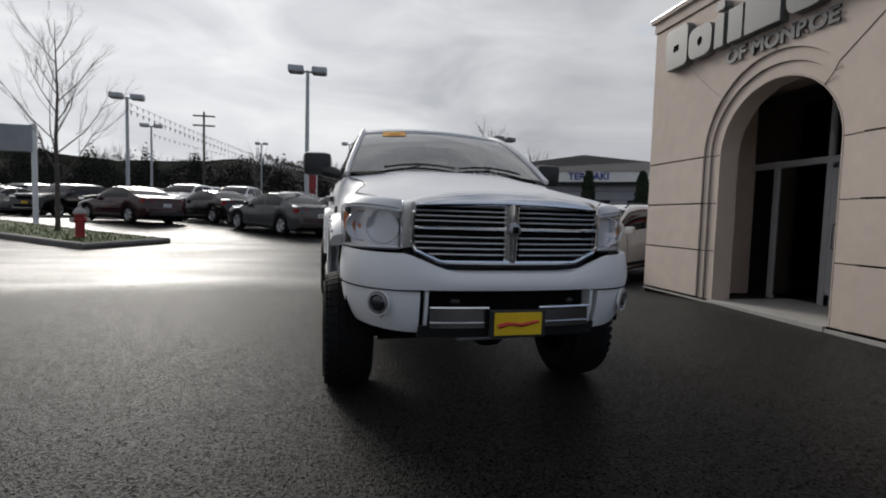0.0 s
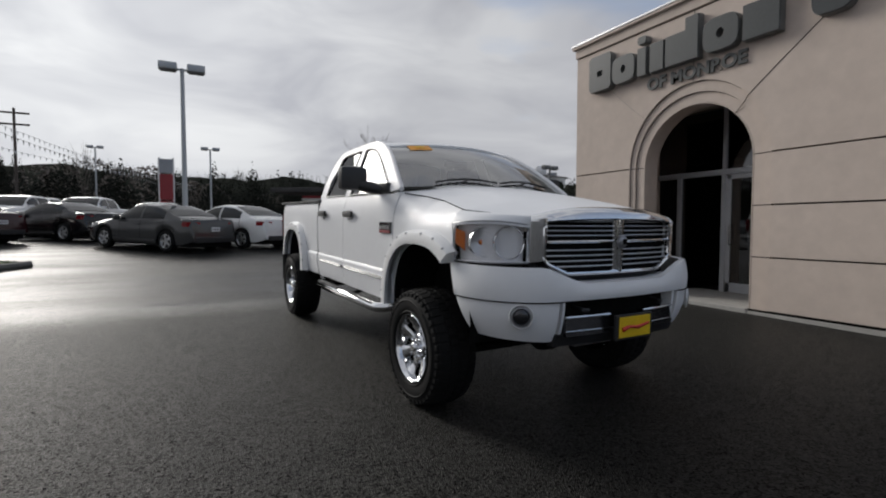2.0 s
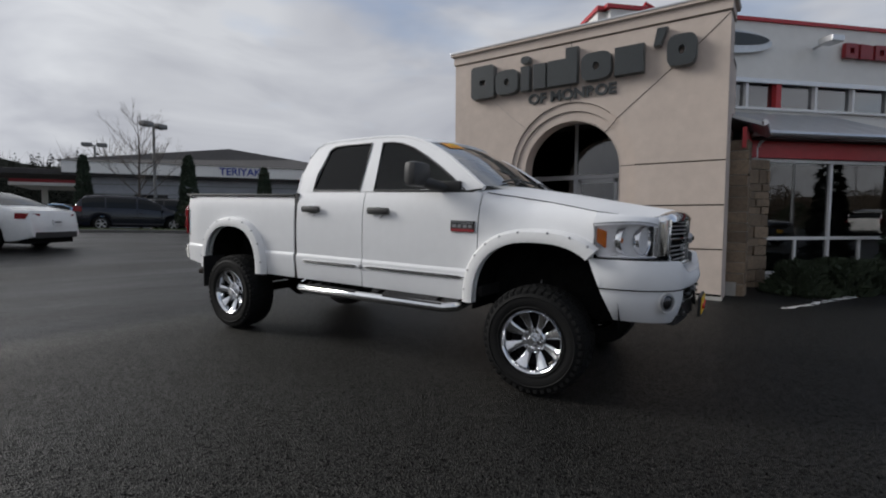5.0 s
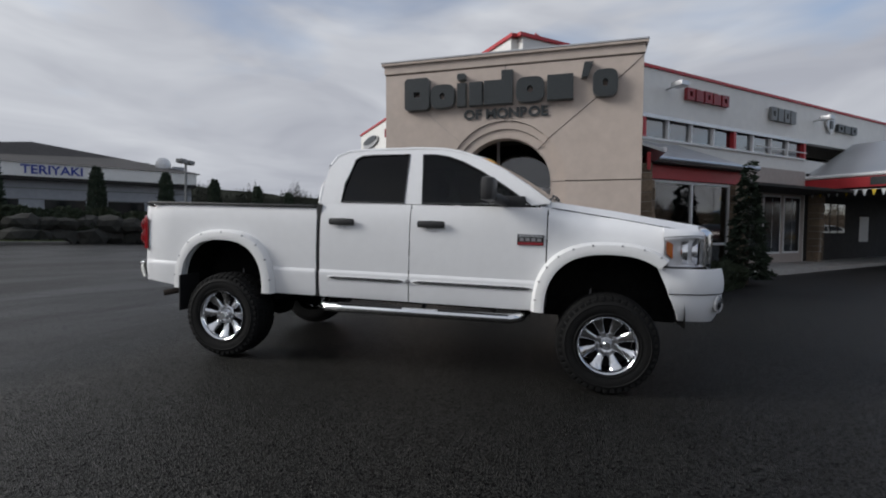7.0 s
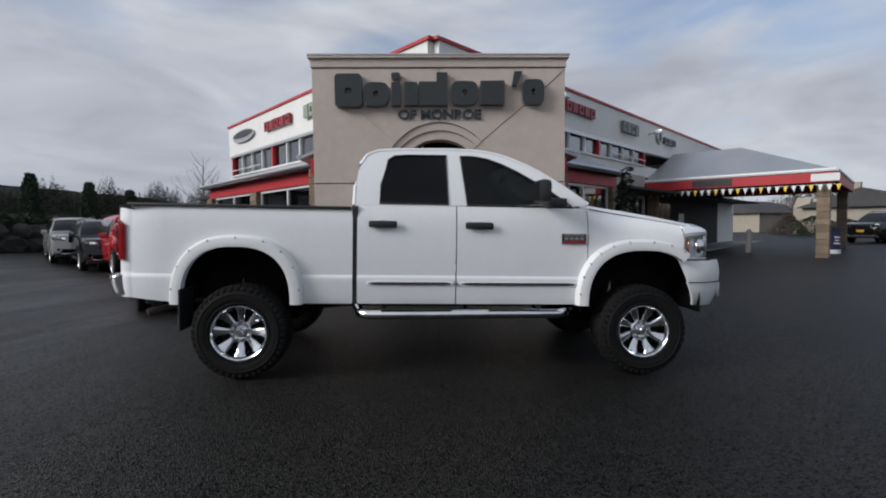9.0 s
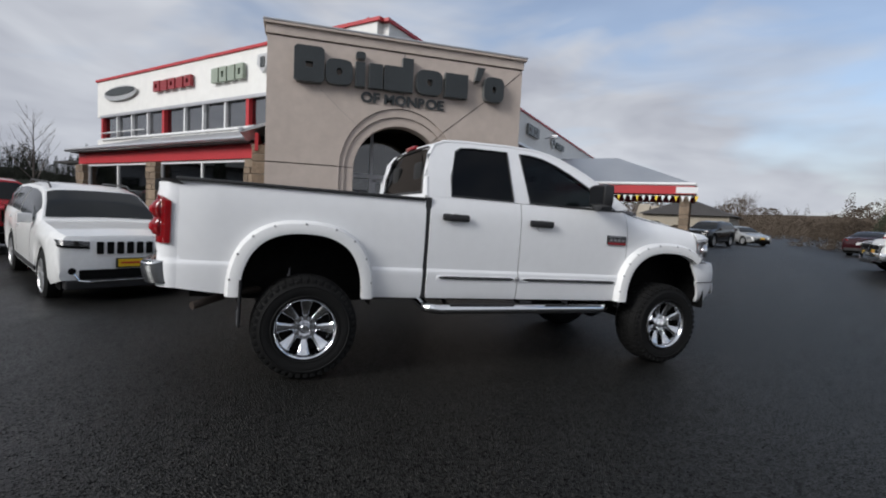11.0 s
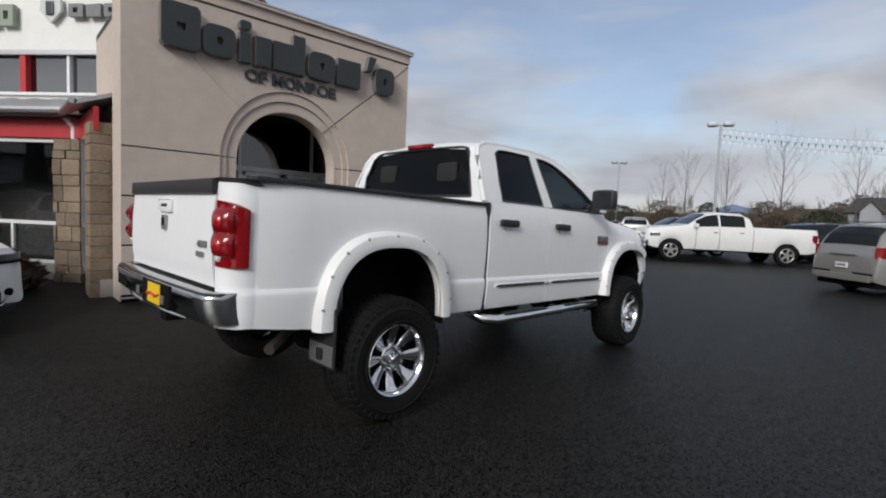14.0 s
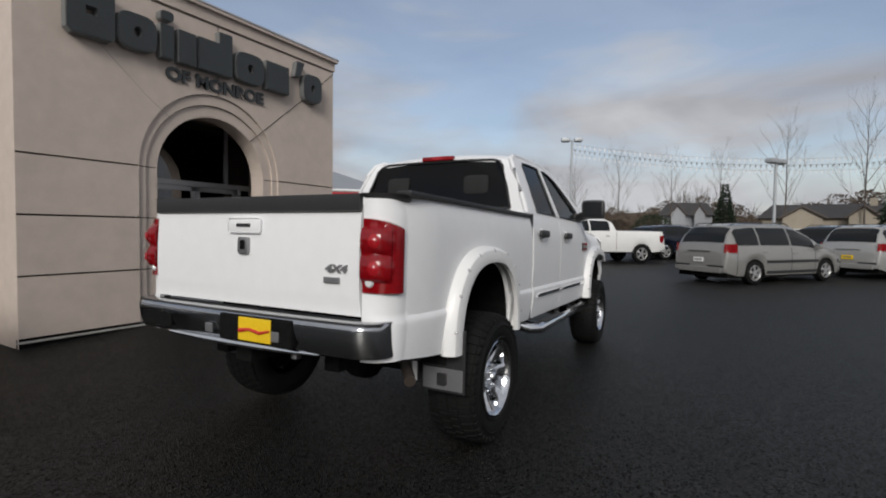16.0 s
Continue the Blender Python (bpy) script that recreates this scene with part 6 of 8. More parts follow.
    # running gear
    for s in (-1, 1):
        part("frame_rail", box(s * 0.40, s * 0.50, -0.62, 4.45, 0.60, 0.76), UNDER, T)
        for mid in (0.0, 3.568):
            part("shock_absorber", tube([(s * 0.55, mid + 0.16, 0.40), (s * 0.52, mid + 0.10, 1.0)], [0.04, 0.032], 8), SATIN, T, "", True)
        part("leaf_spring", tube([(s * 0.50, 2.95, 0.66), (s * 0.52, 3.57, 0.54), (s * 0.50, 4.2, 0.70)], 0.035, 6), UNDER, T)
    for mid in (0.0, 3.568):
        ax = part("axle", tube([(-0.80, mid, 0.45), (0.80, mid, 0.45)], 0.05, 10), UNDER, T)
        part("differential", lathe([(-0.16, 0.02), (-0.12, 0.12), (0.0, 0.16), (0.12, 0.12), (0.16, 0.02)], "y", 16, (0.2 if mid == 0 else 0, mid, 0.45)), UNDER, ax)
    part("tie_rod", tube([(-0.72, -0.22, 0.46), (0.72, -0.20, 0.46)], 0.025, 8), UNDER, T)
    part("skid_plate", box(-0.30, 0.05, -0.82, -0.50, 0.575, 0.60, 0.01), SATIN, T)
    part("engine_underside", box(-0.52, 0.52, -0.58, 0.75, 0.66, 1.25), UNDER, T)
    part("gearbox", box(-0.25, 0.25, 0.7, 2.2, 0.58, 0.72, 0.04), UNDER, T)
    part("drive_shaft", tube([(0, 2.1, 0.62), (0, 3.45, 0.50)], 0.04, 8), UNDER, T)
    part("fuel_tank", box(0.5, 0.80, 2.2, 3.0, 0.56, 0.72, 0.03), UNDER, T)
    part("cab_underside", box(-0.90, 0.90, 0.52, 2.58, 0.70, 0.735), UNDER, T)
    part("antenna", tube([(-0.845, 0.40, 1.44), (-0.845, 0.41, 1.545)], 0.004, 6), BLACK, T)
    part("antenna_base", lathe([(0.0, 0.018), (0.012, 0.014), (0.02, 0.0)], "z", 10, (-0.845, 0.40, 1.435)), BLACK, T)
    return T


build_truck()


# ---- parked cars ----
CAR_KINDS = {
    "sedan": dict(wb=2.72, fo=0.93, ro=1.05, hw=0.91, wr=0.325, sill=0.24, cowl=0.42, roof0=1.20, roof1=2.15, back=3.02,
                  top=[(-0.93, 0.50), (-0.90, 0.62), (-0.80, 0.71), (-0.45, 0.81), (0.42, 0.96), (0.80, 1.20), (1.20, 1.39), (1.60, 1.45), (2.15, 1.43), (2.60, 1.29), (3.02, 1.10), (3.30, 1.05), (3.68, 1.02), (3.75, 0.90), (3.77, 0.55)],
                  belt=[(-0.93, 0.46), (-0.8, 0.64), (-0.4, 0.74), (0.42, 0.88), (1.6, 0.93), (3.0, 0.98), (3.68, 0.92), (3.77, 0.5)]),
    "suv": dict(wb=2.91, fo=0.86, ro=1.02, hw=0.93, wr=0.385, sill=0.34, cowl=0.48, roof0=1.22, roof1=3.30, back=3.86,
                top=[(-0.86, 0.62), (-0.86, 0.98), (-0.80, 1.06), (-0.40, 1.12), (0.48, 1.18), (0.85, 1.44), (1.22, 1.64), (1.7, 1.71), (2.6, 1.72), (3.30, 1.67), (3.60, 1.58), (3.80, 1.25), (3.90, 1.05), (3.93, 0.6)],
                belt=[(-0.86, 0.58), (-0.83, 0.93), (-0.4, 1.0), (0.48, 1.08), (2.0, 1.13), (3.6, 1.17), (3.86, 1.08), (3.93, 0.55)]),
    "minivan": dict(wb=3.03, fo=0.95, ro=1.10, hw=0.95, wr=0.33, sill=0.25, cowl=0.10, roof0=1.15, roof1=3.65, back=4.06,
                    top=[(-0.95, 0.52), (-0.92, 0.66), (-0.80, 0.80), (-0.30, 0.96), (0.10, 1.05), (0.60, 1.38), (1.15, 1.64), (1.6, 1.71), (3.0, 1.72), (3.65, 1.66), (3.90, 1.42), (4.06, 1.06), (4.11, 0.9), (4.13, 0.5)],
                    belt=[(-0.95, 0.48), (-0.8, 0.72), (0.1, 0.95), (1.5, 1.02), (3.7, 1.04), (4.06, 1.0), (4.13, 0.45)]),
    "jeep": dict(wb=2.95, fo=0.55, ro=0.75, hw=0.92, wr=0.40, sill=0.45, cowl=0.55, roof0=0.98, roof1=3.45, back=3.62,
                 top=[(-0.55, 0.7), (-0.54, 1.10), (-0.45, 1.16), (0.55, 1.22), (0.75, 1.48), (0.98, 1.78), (1.3, 1.84), (3.45, 1.82), (3.58, 1.6), (3.64, 1.1), (3.68, 0.6)],
                 belt=[(-0.55, 0.66), (-0.5, 1.02), (0.55, 1.12), (3.4, 1.16), (3.62, 1.05), (3.68, 0.55)]),
    "pickup": dict(wb=4.25, fo=0.95, ro=1.20, hw=1.0, wr=0.40, sill=0.48, cowl=0.58, roof0=1.30, roof1=2.60, back=2.98,
                   top=[(-0.95, 0.60), (-0.93, 1.05), (-0.82, 1.20), (-0.30, 1.28), (0.58, 1.38), (0.95, 1.66), (1.30, 1.86), (1.7, 1.93), (2.60, 1.91), (2.88, 1.75), (2.98, 1.42), (3.02, 1.40), (5.38, 1.40), (5.43, 1.35), (5.45, 0.62)],
                   belt=[(-0.95, 0.56), (-0.85, 1.02), (-0.3, 1.16), (0.58, 1.28), (2.95, 1.33), (5.35, 1.34), (5.45, 0.58)]),
}


def curve(pts, y):
    return float(np.interp(y, [p[0] for p in pts], [p[1] for p in pts]))


def car_section(k, y, grow=0.0):
    """Half cross-section of a car at y, from the sill up to the middle of its top."""
    zr, zb = curve(k["top"], y), curve(k["belt"], y)
    zr = max(zr, zb + 0.02)
    n, t = -k["fo"], k["wb"] + k["ro"]
    w = k["hw"] * (1 - (0.09 if k["wb"] == 2.91 else 0.20) * max(0, (n + 0.55 - y) / 0.55) ** 2.2 - 0.12 * max(0, (y - t + 0.45) / 0.45) ** 2.2) + grow
    lo = k["sill"] + 0.10 * max(0, (n + 0.35 - y) / 0.35) + 0.12 * max(0, (y - t + 0.4) / 0.4)
    for mid in (0.0, k["wb"]):
        d = abs(y - mid) / (k["wr"] + 0.075)
        if d < 1:
            lo = max(lo, k["wr"] + (k["wr"] + 0.06) * math.sqrt(1 - d * d) * 0.98)
    lo = min(lo, zb - 0.05)
    dz = zr - zb
    return [(w * 0.95, lo), (w * 0.985, lo + 0.15 * (zb - lo)), (w, lo + 0.5 * (zb - lo)), (w * 0.985, lo + 0.86 * (zb - lo)), (w * 0.955, zb),
            (w * 0.955 - 0.15 * dz - 0.005, zb + 0.5 * dz), (w * 0.955 - 0.32 * dz - 0.04, zb + 0.90 * dz + grow), (w * 0.58, zr - 0.012 + grow), (w * 0.3, zr - 0.003 + grow), (0.0, zr + grow)]


def section_at(sec, i, f):
    return (sec[i][0] + (sec[i + 1][0] - sec[i][0]) * f, sec[i][1] + (sec[i + 1][1] - sec[i][1]) * f)


def car_wheel(r):
    w = thing("wheel", Matrix(), "alloy wheel", "wheel")
    t = lathe([(0.03, r * 0.66), (0.0, r * 0.72), (0.005, r * 0.9), (0.03, r * 0.985), (0.06, r), (0.18, r), (0.21, r * 0.97), (0.22, r * 0.7)], "x", 28)
    part("tyre", t, RUBBER, w, "", True)
    m = bmesh.new()
    add_lathe(m, [(0.012, r * 0.67), (0.006, r * 0.64), (0.02, r * 0.60), (0.07, r * 0.58)], "x", 28)
    for k in range(5):
        q = Matrix.Rotation(2 * math.pi * k / 5, 4, "X")
        add_box(m, 0.015, 0.05, -r * 0.10, r * 0.10, r * 0.08, r * 0.62, 0.01, q)
    add_lathe(m, [(0.01, 0.0), (0.01, r * 0.16), (0.05, r * 0.18)], "x", 14)
    part("rim", m, SILVER, w, "", True)
    part("brake_drum", lathe([(0.08, 0.0), (0.08, r * 0.62)], "x", 20), UNDER, w)
    return w


WHEELS = {}


def car(kind, paint, at, heading, label, group="", plate=YELLOW, plate_rear=None, level=False):
    """A parked car: at is the ground point under the middle of its front axle, heading the way its nose points."""
    k = CAR_KINDS[kind]
    n, t = -k["fo"], k["wb"] + k["ro"]
    hx, hy = Vector(heading).normalized()
    ey = Vector((-hx, -hy, 0))
    back = (at[0] - hx * k["wb"], at[1] - hy * k["wb"])
    z0, z1 = gz(*at), gz(*back)
    if level:
        z1 = z0
    ey = Vector((-hx * k["wb"], -hy * k["wb"], z1 - z0)).normalized()
    ex = ey.cross(Vector((0, 0, 1))).normalized()
    ez = ex.cross(ey)
    M = Matrix((ex, ey, ez)).transposed().to_4x4()
    M.translation = (at[0], at[1], z0)
    C = thing({"sedan": "sedan", "suv": "suv", "minivan": "minivan", "jeep": "off_road_car", "pickup": "pickup_truck"}[kind], M, label, "pickup truck" if kind == "pickup" else "car", group)
    # body shell
    ys = sorted({*[n + (t - n) * i / 40 for i in range(41)], *[p[0] for p in k["top"]], *[m + s * (k["wr"] + 0.07) * f for m in (0, k["wb"]) for s in (-1, 1) for f in (1.08, 1.0, 0.97, 0.85, 0.6, 0.3)]})
    ys = [y for y in ys if n <= y <= t]
    bm = bmesh.new()
    rings = []
    for y in ys:
        sec = car_section(k, y)
        rings.append([bm.verts.new((-x, y, z)) for x, z in sec] + [bm.verts.new((x, y, z)) for x, z in sec[-2::-1]])
    for a, b in zip(rings, rings[1:]):
        for i in range(len(a) - 1):
            bm.faces.new((a[i], a[i + 1], b[i + 1], b[i]))
    bm.faces.new(rings[0]), bm.faces.new(rings[-1])
    part("body", bm, paint, C, "", True)
    part("underbody", box(-k["hw"] * 0.86, k["hw"] * 0.86, n + 0.15, t - 0.15, k["sill"] - 0.06, k["sill"] + 0.16), UNDER, C)
    for mid in (0, k["wb"]):
        part("wheel_well", box(-k["hw"] * 0.90, k["hw"] * 0.90, mid - k["wr"] - 0.04, mid + k["wr"] + 0.04, k["sill"], k["wr"] * 2 + 0.02), UNDER, C)
    # glass
    def top_sheet(y0, y1, lift, inset):
        def fn(u, v):
            y = y0 + (y1 - y0) * u
            sec = car_section(k, y)
            q = 2 * v - 1
            xm = sec[6][0] - inset
            x = abs(q) * xm
            z = float(np.interp(x, [sec[9][0], sec[8][0], sec[7][0], sec[6][0]], [sec[9][1], sec[8][1], sec[7][1], sec[6][1]]))
            return (math.copysign(x, q), y, z + lift)
        return grid(8, 10, fn)
    part("windshield", top_sheet(k["cowl"] + 0.05, k["roof0"] - 0.04, 0.010, 0.03), GLASS_CAR, C, "", True)
    if kind != "pickup":
        part("rear_window", top_sheet(k["roof1"] + 0.06, k["back"] - 0.05, 0.010, 0.05), GLASS_CAR, C, "", True)
    a0 = k["cowl"] + (k["roof0"] - k["cowl"]) * 0.42
    a1 = k["back"] - (0.38 if kind == "sedan" else 0.30)
    mid = a0 + (a1 - a0) * (0.48 if kind != "minivan" else 0.32)
    spans = [(a0, mid - 0.035), (mid + 0.035, a1)]
    if kind in ("suv", "minivan", "jeep"):
        m2 = mid + (a1 - mid) * 0.58
        spans = [(a0, mid - 0.035), (mid + 0.035, m2 - 0.03), (m2 + 0.04, a1)]
    for s in (-1, 1):
        for y0, y1 in spans:
            def side(u, v):
                y = y0 + (y1 - y0) * u
                sec = car_section(k, y)
                f = 0.10 + 0.80 * v
                x, z = section_at(sec, 4, f / 0.5) if f <= 0.5 else section_at(sec, 5, (f - 0.5) / 0.5)
                return (s * (x + 0.007), y, z)
            part("side_window", grid(8, 5, side), GLASS_CAR, C, "", True)
        # door seams, handles, mirror, trim
        for y in (spans[0][1] + 0.035, spans[0][0] + 0.0, spans[-1][1] if kind != "pickup" else k["back"]):
            def seam(u, v, y=y):
                sec = car_section(k, y)
                i = min(int(u * 3.999), 3)
                x, z = section_at(sec, i, u * 4 - i) if u < 1 else sec[4]
                return (s * (x + 0.003), y + 0.008 * (2 * v - 1), z)
            part("door_seam", grid(8, 1, seam), UNDER, C)
        for y in (spans[0][1] - 0.12, spans[1][1] - 0.14 if len(spans) > 1 else a1):
            sec = car_section(k, y)
            x, z = sec[3]
            part("door_handle", box(s * x, s * (x + 0.03), y - 0.09, y + 0.09, z - 0.06, z - 0.03, 0.008), paint if kind != "pickup" else CHROME, C)
        sec = car_section(k, a0)
        part("wing_mirror", box(s * (sec[4][0] + 0.01), s * (sec[4][0] + 0.20), a0 - 0.10, a0 + 0.02, sec[4][1] + 0.01, sec[4][1] + 0.16, 0.03), paint, C, "", True)
        if kind in ("minivan", "sedan", "suv"):
            def trim(u, v):
                y = 0.45 + (k["wb"] - 0.9) * u
                x, z = car_section(k, y)[1]
                return (s * (x + 0.012), y, k["sill"] + 0.06 + 0.07 * v)
            part("sill_trim", grid(6, 1, trim, (-s * 0.02, 0, 0)), BLACK, C)
        # lamps
        sec = car_section(k, n + 0.05)
        zf = curve(k["belt"], n + 0.12)
        lw = 0.36 if kind != "jeep" else 0.2
        if kind == "jeep":
            part("headlamp", lathe([(-0.03, 0.0), (-0.02, 0.07), (0.03, 0.09)], "y", 18, (s * 0.60, n - 0.0, 0.92)), REFLECTOR, C, "", True)
        else:
            def hl(u, v):
                if kind == "suv":
                    a, b = min(1, u / 0.7), max(0, (u - 0.7) / 0.3)
                    return (s * (0.50 + 0.335 * a + 0.025 * b), n - 0.016 + 0.02 * a ** 3 + 0.24 * b, 0.875 + 0.02 * a + (0.105 - 0.03 * b) * v + 0.02 * b)
                y = n + 0.03 + 0.42 * u ** 1.6
                x = max(0.35, (car_section(k, max(y, n + 0.05))[3][0] + 0.010) * (0.62 + 0.38 * min(1, u * 1.6)))
                return (s * (x + 0.012), y - 0.055 * (1 - u), (zf - 0.13 if kind != "suv" else 0.885) + (0.11 if kind != "suv" else 0.10) * v + 0.03 * u)
            lamp = part("headlamp", grid(8, 3, hl, (0, 0.05, 0)), REFLECTOR, C, "", True)
            if kind == "suv":
                part("lamp_shade", grid(8, 1, lambda u, v: Vector(hl(u * 0.9, 0.02 + 0.28 * v)) + Vector((s * 0.004, -0.006, 0)), (0, 0.02, 0)), UNDER, lamp)
                part("fog_lamp", lathe([(-0.02, 0.0), (-0.016, 0.035), (0.0, 0.055), (0.08, 0.06)], "y", 14, (s * 0.70, n + 0.006, 0.565)), UNDER, C, "", True)
        th = 0.14 if kind == "sedan" else 0.24 if kind == "minivan" else 0.30
        zt = (0.80 if kind == "sedan" else 0.90)
        def tl(u, v):
            y = t - 0.03 - 0.30 * u ** 1.7
            x = (car_section(k, min(y, t - 0.06))[3][0] + 0.012) * (0.66 + 0.34 * min(1, u * 1.8)) if kind == "sedan" else (car_section(k, min(y, t - 0.06))[3][0] + 0.012) * ((0.92 if kind == "minivan" else 0.84) + (0.08 if kind == "minivan" else 0.16) * min(1, u * 1.8))
            return (s * x, y + 0.01, zt + th * v)
        part("tail_lamp", grid(8, 3, tl, (0, -0.04, 0)), TAIL_RED, C, "red tail lamp", True)
    # nose
    zg = curve(k["belt"], n + 0.12)
    if kind in ("suv", "jeep"):
        for i in range(7):
            x = (i - 3) * (0.125 if kind == "suv" else 0.095)
            zt0, zt1 = (0.80, 0.975) if kind == "suv" else (0.78, 1.06)
            part("grille_slot", box(x - 0.042 if kind == "suv" else x - 0.03, x + 0.042 if kind == "suv" else x + 0.03, n - 0.03, n + 0.10, zt0, zt1, 0.012), UNDER, C)
    elif kind == "pickup":
        g = part("grille", box(-0.52, 0.52, n - 0.03, n + 0.10, zg - 0.32, zg - 0.02, 0.03), UNDER, C)
        for x0, x1, za, zb in ((-0.54, 0.54, zg - 0.03, zg + 0.0), (-0.54, 0.54, zg - 0.19, zg - 0.15), (-0.04, 0.04, zg - 0.33, zg), (-0.54, 0.54, zg - 0.35, zg - 0.31), (-0.56, -0.52, zg - 0.35, zg), (0.52, 0.56, zg - 0.35, zg)):
            part("grille_bar", box(x0, x1, n - 0.045, n - 0.02, za, zb, 0.006), CHROME, g)
        part("front_bumper", box(-0.95, 0.95, n - 0.10, n + 0.12, 0.55, 0.78, 0.04), CHROME, C, "chrome bumper", True)
        part("rear_bumper", box(-0.95, 0.95, t - 0.05, t + 0.12, 0.62, 0.80, 0.03), CHROME, C, "chrome bumper", True)
        part("bed_cover", box(-0.86, 0.86, 3.06, 5.34, 1.385, 1.412, 0.01), BLACK, C)
        part("rear_window", box(-0.70, 0.70, 2.90, 2.915, 1.46, 1.80), GLASS_CAR, C)
    else:
        part("grille", box(-0.40, 0.40, n - 0.012, n + 0.08, zg - 0.14, zg - 0.05, 0.015), UNDER, C)
    if kind != "pickup":
        part("lower_grille", box(-0.62, 0.62, n - 0.018, n + 0.10, k["sill"] + 0.10, k["sill"] + 0.24, 0.02), UNDER, C)
        part("rear_valance", box(-0.72, 0.72, t - 0.10, t + 0.012, k["sill"] + 0.08, k["sill"] + 0.24, 0.02), BLACK if kind != "minivan" else paint, C)
    if kind in ("suv", "jeep"):
        part("bumper_trim", box(-0.50, 0.50, n - 0.035, n + 0.05, k["sill"] + 0.06, k["sill"] + 0.085, 0.008), CHROME if kind == "suv" else BLACK, C)
    if kind == "suv":
        part("lower_bumper", box(-0.78, 0.78, n - 0.012, n + 0.20, 0.30, 0.445, 0.03), BLACK, C, "black lower bumper")
        for s in (-1, 1):
            part("bumper_trim", tube([(s * 0.50, n - 0.028, 0.41), (s * 0.62, n - 0.022, 0.43), (s * 0.68, n - 0.010, 0.53)], 0.014, 6), CHROME, C)
    if kind == "minivan":
        for s in (-1, 1):
            part("side_moulding", grid(24, 1, lambda u, v: (s * (car_section(k, 0.42 + (k["wb"] - 0.84) * u)[2][0] + 0.012), 0.42 + (k["wb"] - 0.84) * u, 0.60 + 0.075 * v), (-s * 0.03, 0, 0)), BLACK, C, "dark side strip")
            part("bumper_strip", box(s * 0.30, s * 0.80, t - 0.03, t + 0.016, 0.50, 0.545, 0.01), BLACK, C)
        part("hatch_handle", box(-0.36, 0.36, t - 0.05, t + 0.018, 0.93, 0.965, 0.01), paint, C)
    fp = part("front_plate", box(-0.19, 0.19, n - 0.05, n - 0.02, k["sill"] + 0.26, k["sill"] + 0.40, 0.005), BLACK, C)
    part("plate_face", box(-0.165, 0.165, n - 0.054, n - 0.048, k["sill"] + 0.275, k["sill"] + 0.385), plate, fp)
    part("plate_print", box(-0.13, 0.13, n - 0.057, n - 0.053, k["sill"] + 0.32, k["sill"] + 0.345), PLATE_RED, fp)
    zp = 0.62 if kind != "sedan" else 0.66
    rp = part("rear_plate", box(-0.16, 0.16, t - 0.005, t + 0.02, zp, zp + 0.13, 0.004), plate_rear or WHITE_FRAME, C)
    part("plate_print", box(-0.12, 0.12, t + 0.019, t + 0.023, zp + 0.05, zp + 0.085), SIGN_EDGE, rp)
    for y0 in ((k["roof0"] + 0.1,) if kind in ("suv", "minivan") else ()):
        for s in (-1, 1):
            part("roof_rail", tube([(s * 0.58, y0, curve(k["top"], y0) + 0.0), (s * 0.58, y0 + 0.2, curve(k["top"], y0 + 0.2) + 0.05), (s * 0.58, k["roof1"] - 0.2, curve(k["top"], k["roof1"] - 0.2) + 0.05), (s * 0.58, k["roof1"], curve(k["top"], k["roof1"]))], 0.016, 6), BLACK, C)
    # wheels
    if k["wr"] not in WHEELS:
        WHEELS[k["wr"]] = car_wheel(k["wr"])
    for s in (-1, 1):
        for y in (0, k["wb"]):
            c = copy_thing(WHEELS[k["wr"]], pose(s * (k["hw"] - 0.015), y, k["wr"], 20 * y, 0, 0 if s < 0 else 180))
            c.parent = C
            for key in ("label", "category"):
                del c[key]
    return C


GLASS_CAR = material("dark_car_glass", (0.010, 0.012, 0.013), 0.08, spec=0.25)
PAINTS = {n: material(n + "_paint", c, 0.16, m * 0.5, coat=0.15, scale=2, vary=0.06) for n, c, m in (
    ("maroon", (0.030, 0.006, 0.008), 0.2), ("black", (0.006, 0.006, 0.007), 0.1), ("gray", (0.06, 0.06, 0.06), 0.5), ("silver", (0.36, 0.36, 0.35), 0.7),
    ("champagne", (0.27, 0.268, 0.258), 0.6), ("red", (0.38, 0.012, 0.018), 0.0), ("navy", (0.006, 0.008, 0.016), 0.1), ("sky", (0.16, 0.30, 0.46), 0.3), ("pearl", (0.72, 0.72, 0.71), 0.0))}


def by_wheels(kind, front, rear, side):
    """Front axle middle and heading from the ground points of a front and a rear wheel on one side (1 left, -1 right)."""
    k = CAR_KINDS[kind]
    h = (Vector(front) - Vector(rear)).normalized()
    right = Vector((h.y, -h.x))
    a = Vector(rear) + h * k["wb"] + right * side * (k["hw"] - 0.1)
    return (a.x, a.y), (h.x, h.y)


def along(kind, rear, h, side):
    h = Vector(h).normalized()
    return by_wheels(kind, Vector(rear) + h, rear, side)


car("sedan", PAINTS["gray"], *along("sedan", (-2.03, 17.3), (-0.66, 0.75), 1), "dark grey compact sedan parked on the wet lot")
car("sedan", PAINTS["pearl"], *along("sedan", (0.14, 17.95), (-0.60, 0.80), 1), "white sedan parked on the wet lot")
car("sedan", PAINTS["black"], *along("sedan", (-5.4, 22.2), (-0.72, 0.69), 1), "black sedan parked in a row of cars")
car("sedan", PAINTS["maroon"], *along("sedan", (-8.1, 20.9), (-0.80, 0.60), 1), "dark maroon sedan parked in a row of cars")
car("minivan", PAINTS["navy"], *along("minivan", (6.5, 28.6), (0.92, -0.38), -1), "dark minivan parked behind a grass kerb")
car("minivan", PAINTS["black"], *along("minivan", (9.6, 29.5), (0.90, -0.43), -1), "black minivan parked behind a grass kerb")
